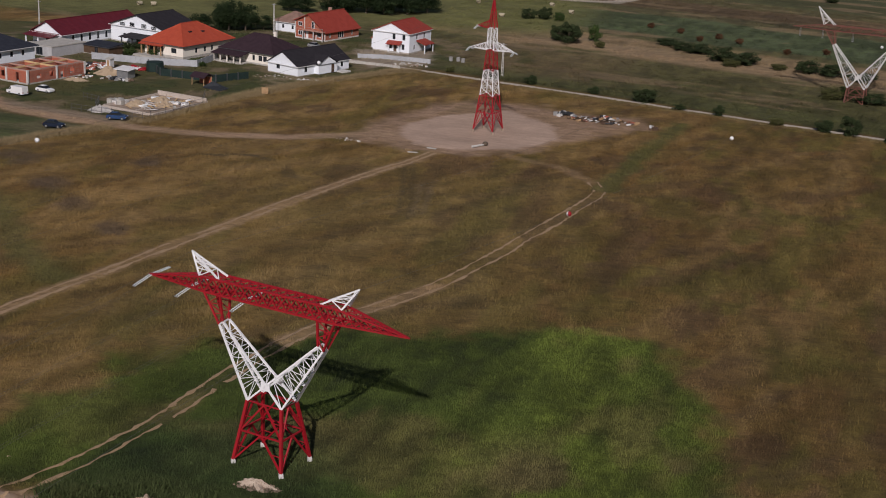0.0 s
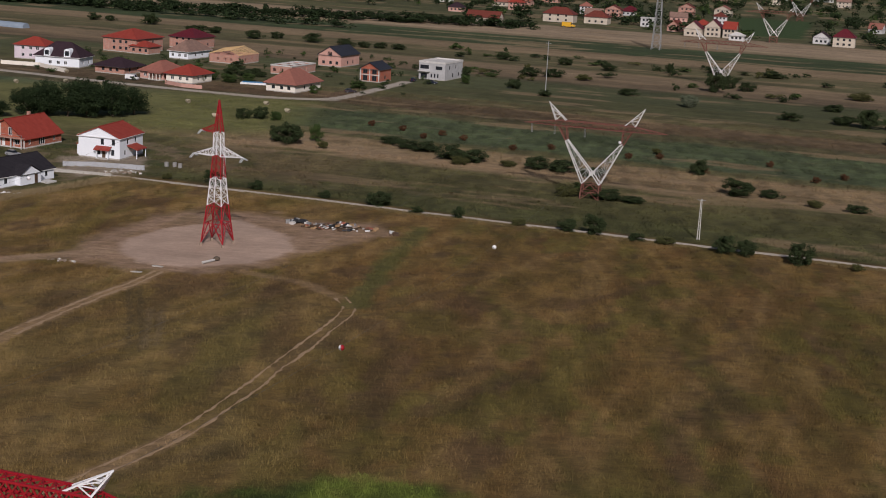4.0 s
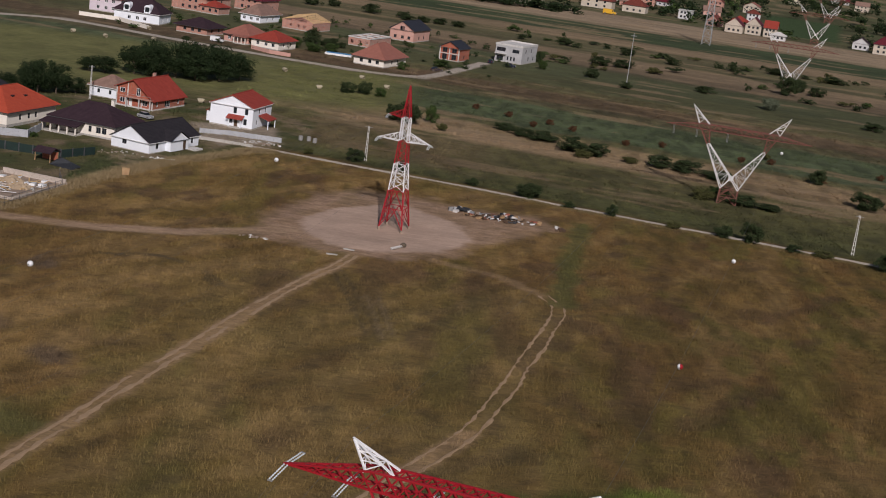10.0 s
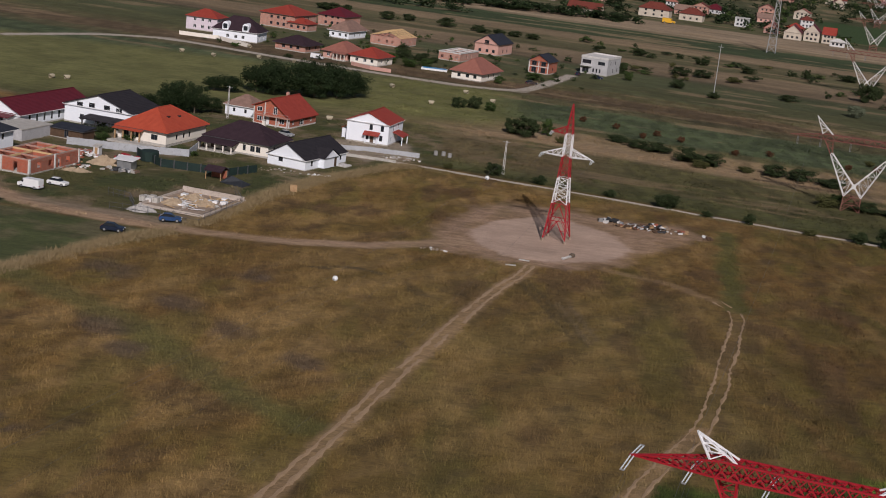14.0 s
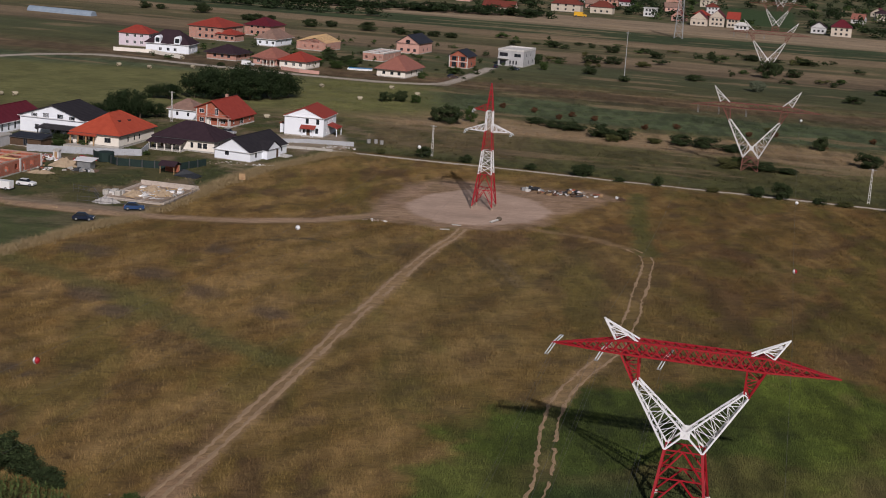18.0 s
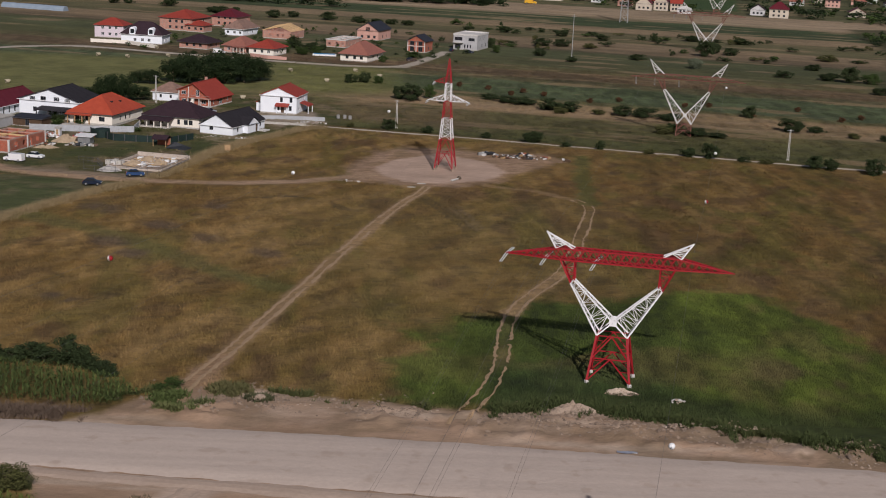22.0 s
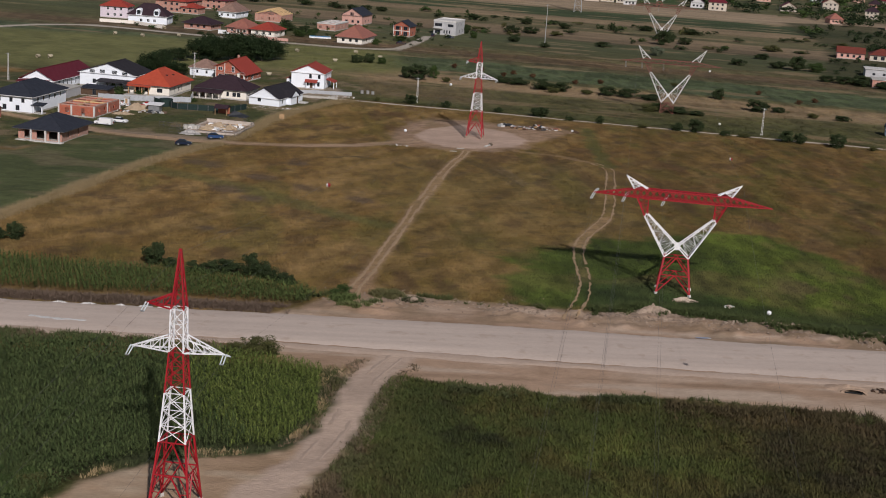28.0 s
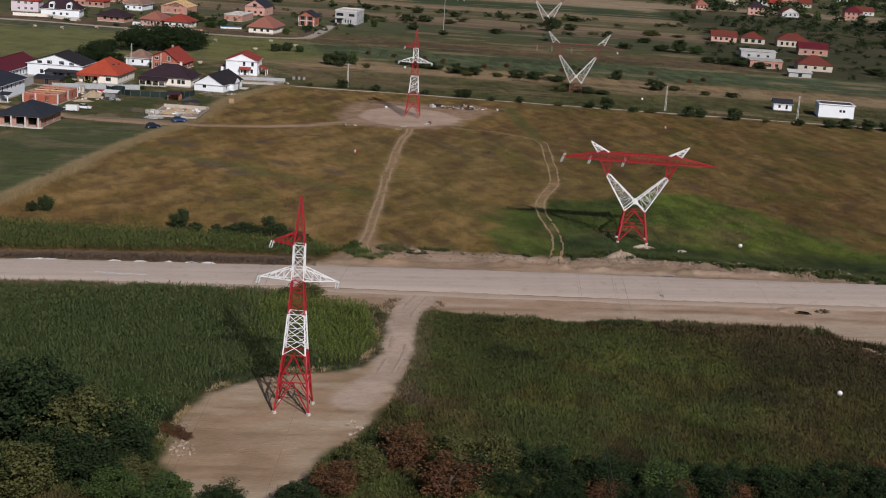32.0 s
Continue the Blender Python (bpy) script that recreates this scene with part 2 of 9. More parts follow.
CORN_LEAF = foliage("maize_leaves", (0.048, 0.073, 0.026), (0.092, 0.115, 0.041), 0.3)
CORN_LIGHT = foliage("yellow_green_maize_leaves", (0.076, 0.108, 0.024), (0.135, 0.16, 0.042), 0.35)
CORN_DARK = foliage("shaded_maize_leaves", (0.054, 0.08, 0.025), (0.098, 0.124, 0.038), 0.3)


def blade_material():
    """Grass blades that carry the tone of the sward they grow in, each a little lighter or darker."""
    m = bpy.data.materials.new("grass_blades")
    m.use_nodes = True
    n, l = m.node_tree.nodes, m.node_tree.links
    bsdf = n["Principled BSDF"]
    bsdf.inputs["Roughness"].default_value = 0.8
    bsdf.inputs["Specular IOR Level"].default_value = 0.25
    at = n.new("ShaderNodeAttribute")
    at.attribute_name = "soil"
    geo = n.new("ShaderNodeNewGeometry")
    vary = n.new("ShaderNodeMapRange")
    vary.inputs[3].default_value, vary.inputs[4].default_value = 0.9, 1.1
    l.new(geo.outputs["Random Per Island"], vary.inputs[0])
    sc = n.new("ShaderNodeVectorMath")
    sc.operation = "SCALE"
    l.new(at.outputs["Color"], sc.inputs[0])
    l.new(vary.outputs[0], sc.inputs["Scale"])
    l.new(sc.outputs[0], bsdf.inputs["Base Color"])
    return m


BLADE = blade_material()
STRAW = surface("straw", (0.32, 0.27, 0.18), (0.45, 0.4, 0.3), 0.4, 0.95, 0.6)
RUST_SHEET = surface("rusty_red_metal", (0.25, 0.07, 0.04), (0.36, 0.12, 0.07), 0.5, 0.8, 0.2)


# ---------------------------------------------------------------- mesh helpers
class Shape:
    """Collects vertices and faces of one mesh."""

    def __init__(self):
        self.v, self.f = [], []

    def add(self, verts, faces):
        k = len(self.v)
        self.v += [tuple(p) for p in verts]
        self.f += [tuple(i + k for i in q) for q in faces]
        return self

    def box(self, x0, y0, z0, x1, y1, z1):
        return self.add([(x0, y0, z0), (x1, y0, z0), (x1, y1, z0), (x0, y1, z0), (x0, y0, z1), (x1, y0, z1), (x1, y1, z1), (x0, y1, z1)],
                        [(3, 2, 1, 0), (4, 5, 6, 7), (0, 1, 5, 4), (1, 2, 6, 5), (2, 3, 7, 6), (3, 0, 4, 7)])

    def bar(self, a, b, w, w2=None):
        """A square bar from a to b, tapering from width w to w2."""
        a, b = Vector(a), Vector(b)
        d = (b - a).normalized()
        s = d.cross(Vector((0, 0, 1)) if abs(d.z) < 0.95 else Vector((1, 0, 0))).normalized()
        t = d.cross(s)
        out = []
        for p, h in ((a, w / 2), (b, (w2 or w) / 2)):
            out += [p + s * h + t * h, p - s * h + t * h, p - s * h - t * h, p + s * h - t * h]
        return self.add(out, [(0, 1, 2, 3), (7, 6, 5, 4), (0, 4, 5, 1), (1, 5, 6, 2), (2, 6, 7, 3), (3, 7, 4, 0)])

    def tube(self, pts, r, n=6, r2=None):
        """A round tube along points; r to r2."""
        k0 = len(self.v)
        pts = [Vector(p) for p in pts]
        for i, p in enumerate(pts):
            d = (pts[min(i + 1, len(pts) - 1)] - pts[max(i - 1, 0)]).normalized()
            s = d.cross(Vector((0, 0, 1)) if abs(d.z) < 0.95 else Vector((1, 0, 0))).normalized()
            t = d.cross(s)
            rr = r + ((r2 if r2 is not None else r) - r) * i / max(1, len(pts) - 1)
            self.v += [tuple(p + rr * (math.cos(6.2832 * j / n) * s + math.sin(6.2832 * j / n) * t)) for j in range(n)]
        for i in range(len(pts) - 1):
            for j in range(n):
                a, b = k0 + i * n + j, k0 + i * n + (j + 1) % n
                self.f.append((a, b, b + n, a + n))
        self.f.append(tuple(k0 + j for j in reversed(range(n))))
        self.f.append(tuple(k0 + (len(pts) - 1) * n + j for j in range(n)))
        return self

    def lathe(self, rings, n=12, at=(0, 0, 0)):
        """A turned body from (radius, height) rings."""
        k0 = len(self.v)
        for r, z in rings:
            self.v += [(at[0] + r * math.cos(6.2832 * j / n), at[1] + r * math.sin(6.2832 * j / n), at[2] + z) for j in range(n)]
        for i in range(len(rings) - 1):
            for j in range(n):
                a, b = k0 + i * n + j, k0 + i * n + (j + 1) % n
                self.f.append((a, b, b + n, a + n))
        self.f.append(tuple(k0 + j for j in reversed(range(n))))
        self.f.append(tuple(k0 + (len(rings) - 1) * n + j for j in range(n)))
        return self

    def weld(self):
        """Joins vertices that lie on each other."""
        at, where, verts = {}, [], []
        for p in self.v:
            k = (round(p[0], 3), round(p[1], 3), round(p[2], 3))
            if k not in at:
                at[k] = len(verts)
                verts.append(p)
            where.append(at[k])
        self.v, self.f = verts, [tuple(where[i] for i in q) for q in self.f]
        return self

    def mesh(self, name, material, smooth=False):
        me = bpy.data.meshes.new(name)
        me.from_pydata(self.v, [], self.f)
        me.materials.append(material)
        if smooth:
            me.shade_smooth()
        me.update()
        return me


def part(name, shape, material, parent=None, label="", smooth=False):
    """Links a shape as one mesh object, under a thing or a part."""
    ob = new(name, shape.mesh(name, material, smooth))
    if parent:
        ob.parent = parent
    if label:
        ob["label"] = label
    return ob


def share(name, mesh, parent, m):
    """Another object on the same mesh, as a part."""
    ob = new(name, mesh)
    ob.parent = parent
    ob.matrix_basis = m
    return ob


def thing(name, label, category, group="", at=None, kind=""):
    ob = new(name)
    ob.empty_display_size = 0.2
    if at is not None:
        ob.matrix_basis = at
    return tagged(ob, label, category, group, kind)


def raw_mesh(name, verts, faces, material, kind="stuff", label="", category="", smooth=False):
    """A big mesh from arrays, faces all of one size."""
    me = bpy.data.meshes.new(name)
    k = faces.shape[1]
    me.vertices.add(len(verts))
    me.vertices.foreach_set("co", np.ascontiguousarray(verts, dtype=np.float32).ravel())
    me.loops.add(faces.size)
    me.loops.foreach_set("vertex_index", np.ascontiguousarray(faces, dtype=np.int32).ravel())
    me.polygons.add(len(faces))
    me.polygons.foreach_set("loop_start", np.arange(0, faces.size, k, dtype=np.int32))
    me.polygons.foreach_set("loop_total", np.full(len(faces), k, dtype=np.int32))
    me.update(calc_edges=True)
    me.materials.append(material)
    if smooth:
        me.shade_smooth()
    ob = new(name, me)
    return tagged(ob, label, category, "", kind)


# ---------------------------------------------------------------- plan helpers
def hash_noise(ix, iy, seed):
    h = (ix.astype(np.int64) * 374761393 + iy.astype(np.int64) * 668265263 + seed * 982451653) & 0x7FFFFFFF
    h = ((h ^ (h >> 13)) * 1274126177) & 0x7FFFFFFF
    return ((h ^ (h >> 16)) & 0xFFFF) / 65535.0


def value_noise(x, y, size, seed=0):
    x, y = np.asarray(x) / size, np.asarray(y) / size
    ix, iy = np.floor(x), np.floor(y)
    fx, fy = x - ix, y - iy
    fx, fy = fx * fx * (3 - 2 * fx), fy * fy * (3 - 2 * fy)
    a, b = hash_noise(ix, iy, seed), hash_noise(ix + 1, iy, seed)
    c, d = hash_noise(ix, iy + 1, seed), hash_noise(ix + 1, iy + 1, seed)
    return (a * (1 - fx) + b * fx) * (1 - fy) + (c * (1 - fx) + d * fx) * fy


def fbm(x, y, size, seed=0, octaves=4):
    total, weight = 0, 0
    for k in range(octaves):
        total = total + value_noise(x, y, size / 2**k, seed + 7 * k) * 0.55**k
        weight += 0.55**k
    return total / weight


def line_distance(x, y, pts):
    best = np.full(np.shape(x), 1e9)
    for (ax, ay), (bx, by) in zip(pts[:-1], pts[1:]):
        dx, dy = bx - ax, by - ay
        t = np.clip(((x - ax) * dx + (y - ay) * dy) / (dx * dx + dy * dy), 0, 1)
        best = np.minimum(best, np.hypot(x - ax - t * dx, y - ay - t * dy))
    return best


def signed(x, y, poly):
    """Distance to a polygon's outline, positive inside."""
    d = line_distance(x, y, list(poly) + [poly[0]])
    inside = np.zeros(np.shape(x), bool)
    for (ax, ay), (bx, by) in zip(poly, list(poly[1:]) + [poly[0]]):
        cross = ((ay > y) != (by > y)) & (x < (bx - ax) * (y - ay) / (by - ay + 1e-12) + ax)
        inside ^= cross
    return np.where(inside, d, -d)


def step(v, a, b):
    t = np.clip((v - a) / (b - a), 0, 1)
    return t * t * (3 - 2 * t)


ROAD_N = [(-700, -187), (-93, -189.7), (-65, -190.8), (-43, -191.5), (-20, -192.5), (0, -193.8), (30, -196.8), (52, -198.5), (150, -206), (900, -270)]
ROAD_S = [(-700, -203), (-90, -205), (-38, -211.2), (-3, -214.6), (46, -218), (150, -225), (900, -287)]
ROAD = ROAD_N + ROAD_S[::-1]
BANK = [(-48, -191), (-44.5, -188.5), (-40, -181.5), (-33, -177), (-26, -176.5), (-19.7, -178.5), (-9, -180.2), (1.6, -182.9), (16.7, -179.5), (29.3, -182.5), (39.4, -186.8), (54, -193.2), (64, -198.3), (150, -205), (150, -280),
        (75, -262), (52, -252), (43, -245), (38.2, -233), (24, -228.8), (10, -226.2), (-4.6, -226.4), (-19.4, -224.7), (-28, -220.5), (-38.5, -221.6), (-45.5, -215.5), (-49, -209.5), (-60, -207.2), (-100, -203)]
LANE = [(-29, -212), (-32.5, -220), (-35.1, -228), (-36.6, -236), (-38, -243.5), (-41.5, -254), (-48, -266)]
PAD = [(-70.5, -268), (-67.5, -262.5), (-60, -256), (-53.5, -254.5), (-47, -252.5), (-41.5, -247), (-37.5, -250), (-41, -262), (-44.5, -271), (-47.5, -276.5), (-53.5, -286), (-57, -294), (-56, -304), (-70, -304), (-71, -296), (-74, -287), (-71.5, -280), (-72, -272)]
CORN_SOUTH = [(-140, -212.2), (-101, -212.8), (-70, -213), (-57, -214.8), (-46, -219), (-40.5, -223.2), (-41, -240), (-45.5, -250.5), (-58, -252.8), (-66, -259.3), (-71.0, -268), (-75, -281), (-100, -270), (-140, -255)]
CORN_NORTH = [(-160, -183), (-104, -184), (-60, -185.2), (-52, -185.6), (-43.6, -187), (-40.5, -183), (-44.6, -177.4), (-49, -175), (-60, -171.8), (-75, -168.8), (-91, -165.6), (-106, -162), (-160, -156)]
PAD_FAR = [(-16, -2.7), (-14.2, -12.6), (-7.2, -19.5), (1.4, -21.6), (12.1, -16), (17.9, -3.6), (14.8, 7.1), (9, 14.4), (1.7, 21), (-5, 15.5), (-11, 7)]
PAD_FAR_WIDE = [(-24, -22), (-22, -1), (-16.6, 20), (-8.5, 30), (8, 31), (15, 27), (31, 29), (36, 18), (32, 10), (22.4, -3.6), (16.3, -18), (4, -27), (-10, -26)]
PATH_MAIN = [(-2.4, -26), (-3.5, -32.6), (-7.1, -43.5), (-10.8, -58.5), (-15.4, -80.5), (-20.1, -102), (-24.6, -124.5), (-27.1, -138), (-31.2, -157.3), (-33.7, -169.7), (-35.3, -176), (-36, -182)]
TRACK = [(12, -22), (24, -27), (31.8, -35.5), (34.9, -42.5), (32.8, -55), (29.8, -71), (26.3, -90), (22.8, -105.5), (15.5, -121.8), (11.3, -134), (9.2, -150.5), (8.3, -162), (5.8, -173.8), (3.9, -179), (1, -188)]
TRACK_OLD = [(35, -40), (36, -20), (38, 5), (40, 25)]
TRACK_LEFT = [(-16, -13), (-22, -18.5), (-32.5, -26.5), (-48, -31.8), (-64, -32.3), (-82, -31), (-100, -27), (-107, -20), (-133, -4), (-170, 14)]
FIELD_EDGE = [(-160, -215), (-118, -160), (-109, -138), (-98, -105), (-87, -72), (-77, -45), (-69, -33), (-59, 9), (-52, 30), (-39, 55), (-35, 58)]
GREEN = [(-8, -181), (-6.5, -163), (-5, -152), (-1.5, -143), (5, -135.5), (14, -131), (24, -125.5), (34, -120.5), (45, -115.5), (54, -118.5), (62, -127), (66, -137), (69.5, -150), (72, -168), (84, -186), (100, -204), (70, -199), (54, -193), (40, -187), (18, -181)]
FAR_ROAD = [(-60, 68), (-37, 61), (32, 44), (69, 34.5), (134, 17), (240, -11), (600, -106)]
STREET = [(-420, 140), (-198, 214), (-173, 250), (-150, 262), (-101, 243), (-36, 225), (-12, 229), (-4, 255), (7, 300)]
YARDS = [(-59, 9), (-39, 55), (-28, 70), (-30, 108), (-60, 120), (-150, 85), (-200, 60), (-200, -20), (-118, -58), (-104, -30), (-69, -33)]
LAWN = [(-69, -36), (-104, -31), (-118, -60), (-200, -40), (-260, -130), (-160, -205), (-118, -158), (-109, -138), (-87, -72)]


def height(x, y):
    """The lie of the land: nearly flat, with soft swells."""
    x, y = np.asarray(x, float), np.asarray(y, float)
    near = step(-np.hypot(x, y + 100), -260, -60)
    h = (fbm(x, y, 38, 3, 3) - 0.5) * 0.7 * near + (fbm(x, y, 6, 9, 3) - 0.5) * 0.18 * near
    h = h * step(-signed(x, y, ROAD), -1, 6) * step(-signed(x, y, PAD), -1, 4)
    # clods and low spoil pushed up along the northern road bank
    out = -signed(x, y, ROAD)
    bank = step(out, 1.5, 4) * step(-out, -15, -9) * step(y + 0.075 * x, -198, -195) * step(-np.abs(x - 30), -75, -60) * step(np.abs(x + 20), 6, 10)
    h = h + bank * (0.5 * step(fbm(x, y, 2.6, 301, 4), 0.46, 0.74) + 0.4 * step(fbm(x * 0.6, y, 1.7, 302, 2), 0.5, 0.7))
    return h - 0.05


def ground_z(x, y):
    return float(height(np.array([x]), np.array([y]))[0])
# ---------------------------------------------------------------- ground: one sheet with its crops and soils
def spaced(lo, hi, fine_lo, fine_hi, step0, grow=1.09, cap=60.0):
    xs = list(np.arange(fine_lo, fine_hi + 1e-6, step0))
    for sign, edge in ((-1, lo), (1, hi)):
        d, p, side = step0, (fine_lo if sign < 0 else fine_hi), []
        while (p - edge) * sign < 0:
            d = min(d * grow, cap)
            p += sign * d
            side.append(p)
        xs = side[::-1] + xs if sign < 0 else xs + side
    return np.array(xs)


OLD_MARKS = [([(-3.6, -37), (2.1, -55.6), (7.1, -73), (13.4, -92.6)], np.array((0.075, 0.058, 0.032))), ([(3.9, -49.7), (7.7, -66), (11.4, -80)], np.array((0.16, 0.118, 0.07))), ([(-40, -48), (-33, -44), (-26, -47), (-20, -56)], np.array((0.07, 0.055, 0.032)))]
EAST_GARDENS = [(186, 236), (188, 182), (200, 166), (215, 150), (240, 150), (300, 120), (520, 60), (620, 420), (330, 560), (262, 553), (238, 385), (212, 300)]
GREEN_LOT = [(185, 690), (222, 680), (262, 880), (205, 900)]


def soil_colours(x, y):
    """Albedo of crops and bare soil by the plan."""
    def c(*v):
        return np.array(v)

    wob = (fbm(x, y, 9, 21, 4) - 0.5) * 7
    fine = (fbm(x, y, 2.6, 33, 3) - 0.5) * 3
    n1, n2 = fbm(x, y * 0.5, 24, 1, 4), fbm(x, y, 7, 2, 4)
    m2 = fbm(x, y * 0.42, 5.5, 2, 4)
    grain_u, grain_v = 0.6 * x + 0.8 * y, 0.6 * y - 0.8 * x
    streak = fbm(grain_u * 0.35, grain_v * 1.1, 8, 40, 4)
    dry, olive, pale, rusty = c(0.15, 0.111, 0.046), c(0.112, 0.092, 0.033), c(0.215, 0.166, 0.083), c(0.115, 0.073, 0.034)

    def mix(a, b, t):
        return a + (b - a) * np.asarray(t)[..., None]

    along, acrs = x * 0.967 - y * 0.255, y * 0.967 + x * 0.255
    col = np.zeros((*x.shape, 3)) + dry
    east = step(x, 15, 65)
    col = mix(col, olive, step(n1 * 0.4 + m2 * 0.6, 0.4, 0.62) * 0.7)
    col = mix(col, rusty, step(fbm(x, y * 0.45, 10, 77, 4) + 0.03 * east, 0.47, 0.65) * (0.3 + 0.2 * east))
    col = mix(col, pale, step(streak * 0.55 + m2 * 0.45 - east * 0.05, 0.45, 0.66) * (0.55 - 0.2 * east))
    wisp = fbm(grain_u * 0.2, grain_v * 1.2, 4.5, 47, 4) * (1 - east) + fbm((0.25 * x + 0.97 * y) * 0.16, 0.97 * x - 0.25 * y, 4.5, 48, 4) * east
    col = mix(col, pale * 0.92, step(wisp, 0.53, 0.68) * 0.55)
    col = mix(col, olive * 0.8, step(-wisp, -0.46, -0.34) * 0.35)
    col = mix(col, c(0.085, 0.092, 0.026), east * step(fbm(x * 1.3, y * 0.6, 9, 49, 4), 0.55, 0.65) * 0.6)
    col = mix(col, c(0.085, 0.086, 0.027), step(fbm(x, y * 0.4, 9, 91, 4), 0.55, 0.68) * 0.5)
    col = mix(col, c(0.066, 0.05, 0.034), step(fbm(grain_u * 0.5, grain_v, 5, 93, 4), 0.6, 0.74) * 0.5)
    # combed tussocks: pale heads and dark hollows a metre or two across
    comb = fbm(x + 0.12 * y, y * 0.3, 1.6, 401, 3) * 0.6 + fbm(x - 0.25 * y, y * 0.35, 3.6, 402, 3) * 0.4
    scrub = step(fbm(x, y * 0.38, 6.5, 403, 4), 0.58, 0.68) * step(n1, 0.42, 0.56)
    col = mix(col, c(0.084, 0.058, 0.038), scrub * 0.6)
    col = col * (1 - 0.12 * east)[..., None] * c(1.2, 1.01, 0.835) * (0.78 + 0.44 * step(comb, 0.3, 0.7))[..., None]
    lines = value_noise(x + 0.1 * y, 0 * y + 3.3, 1.9, 431) * (0.5 + 0.8 * fbm(x, y * 0.2, 7, 432, 3))
    col = col * (1 + step(x, 20, 55) * (lines - 0.45) * 0.35)[..., None]
    col = mix(col, c(0.108, 0.102, 0.036) * (0.6 + 0.8 * m2)[..., None], step(-np.abs(x - 8), -40, -18) * step(-np.abs(y + 90), -62, -40) * 0.2)
    # greener hollow crossing the western half, and dark brushy spots
    hollow = step(-line_distance(x, y, [(-90, -72), (-77.7, -79.2), (-62.7, -89.9), (-54.6, -97.3), (-44.5, -108.8), (-34.7, -117.7), (-28.5, -123)]) + wob * 0.7 + fine, -5.5, -1.0)
    col = mix(col, c(0.1, 0.102, 0.036) * (0.7 + 0.6 * m2)[..., None], hollow * 0.6)
    for sx, sy, sr in ((-71, -65, 5.5), (-56.7, -79, 5), (-46.4, -88.6, 4.5), (-66.9, -101.3, 3.5), (-63.4, -94.5, 4.5), (-57, -103, 3.5), (-62.9, -134.5, 4), (-47.3, -57.7, 4.5), (-33, -98.6, 3.5)):
        col = mix(col, c(0.098, 0.07, 0.05) * (0.55 + 0.9 * fbm(x, y * 0.4, 1.3, 433, 3))[..., None], step(-np.hypot((x - sx) * 0.75 + 0.15 * (y - sy), (y - sy) * 0.75) + fine * 0.8, -sr, -sr * 0.3) * step(m2, 0.36, 0.5) * 0.75)
    # old wheel marks pressed into the grass
    for pts, tone in OLD_MARKS:
        for off in (-0.9, 0.9):
            col = mix(col, tone + 0 * col, step(-line_distance(x + off, y, pts) + fine * 0.2, -0.75, -0.2) * step(fbm(x, y * 0.4, 5, 471, 3), 0.36, 0.5) * 0.6)
    # strips beyond the far lane run along it
    s = y + 0.264 * x + wob * 0.5
    bands = [(54, c(0.064, 0.068, 0.027)), (72, c(0.07, 0.07, 0.028)), (92, c(0.08, 0.076, 0.033)), (118, c(0.165, 0.126, 0.07)), (128, c(0.19, 0.144, 0.082)), (148, c(0.09, 0.086, 0.04)), (156, c(0.056, 0.074, 0.037)), (206, c(0.075, 0.07, 0.036)),
             (222, c(0.098, 0.073, 0.042)), (248, c(0.08, 0.074, 0.036)), (266, c(0.07, 0.075, 0.034)), (300, c(0.066, 0.076, 0.036)), (344, c(0.078, 0.074, 0.04)), (352, c(0.135, 0.105, 0.066)), (376, c(0.165, 0.128, 0.08)), (408, c(0.088, 0.084, 0.042)), (450, c(0.1, 0.09, 0.047)),
             (474, c(0.165, 0.128, 0.078)), (512, c(0.036, 0.052, 0.023)), (584, c(0.16, 0.13, 0.082)), (600, c(0.21, 0.166, 0.112)), (650, c(0.175, 0.14, 0.094)), (694, c(0.07, 0.072, 0.034)), (760, c(0.05, 0.055, 0.025)), (1100, c(0.06, 0.066, 0.03))]
    far = np.zeros_like(col)
    for lo, tone in bands:
        far = mix(far, tone + 0 * far, step(s + (n2 - 0.5) * 8, lo - 3, lo + 3))
    along, acrs = x * 0.967 - y * 0.255, y * 0.967 + x * 0.255
    furrow = fbm(along * 0.09, acrs, 5, 140, 4)
    far *= (0.52 + 0.48 * furrow + 0.5 * fbm(along * 0.5, acrs * 0.6, 14, 150, 4))[..., None]
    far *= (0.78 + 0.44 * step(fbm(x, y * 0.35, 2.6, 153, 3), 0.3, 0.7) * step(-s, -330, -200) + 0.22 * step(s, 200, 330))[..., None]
    far = mix(far, c(0.21, 0.158, 0.095), step(fbm(along * 0.25, acrs, 9, 160, 4), 0.6, 0.72) * 0.65)
    far = mix(far, c(0.135, 0.104, 0.058) * (0.6 + 0.8 * fbm(x, y * 0.4, 4, 172, 3))[..., None], step(-np.abs(x + 20), -46, -26) * step(s, 60, 76) * step(-s, -152, -130) * step(fbm(x, y * 0.6, 12, 171, 4), 0.34, 0.5) * 0.65)
    far = mix(far, c(0.24, 0.185, 0.115), step(-np.hypot((x + 4) / 1.6, (y - 128)), -26, -8) * step(fbm(along * 0.5, acrs, 7, 170, 4), 0.45, 0.58) * 0.75)
    far = mix(far, c(0.23, 0.172, 0.105), step(-np.abs(s - 121), -11, -4) * step(fbm(along * 0.35, acrs, 12, 163, 4), 0.44, 0.56) * 0.8)
    stripe = value_noise(s + 0.3 * wob, 0 * s, 11, 44) * 0.6 + value_noise(s, 0 * s, 4.5, 45) * 0.4
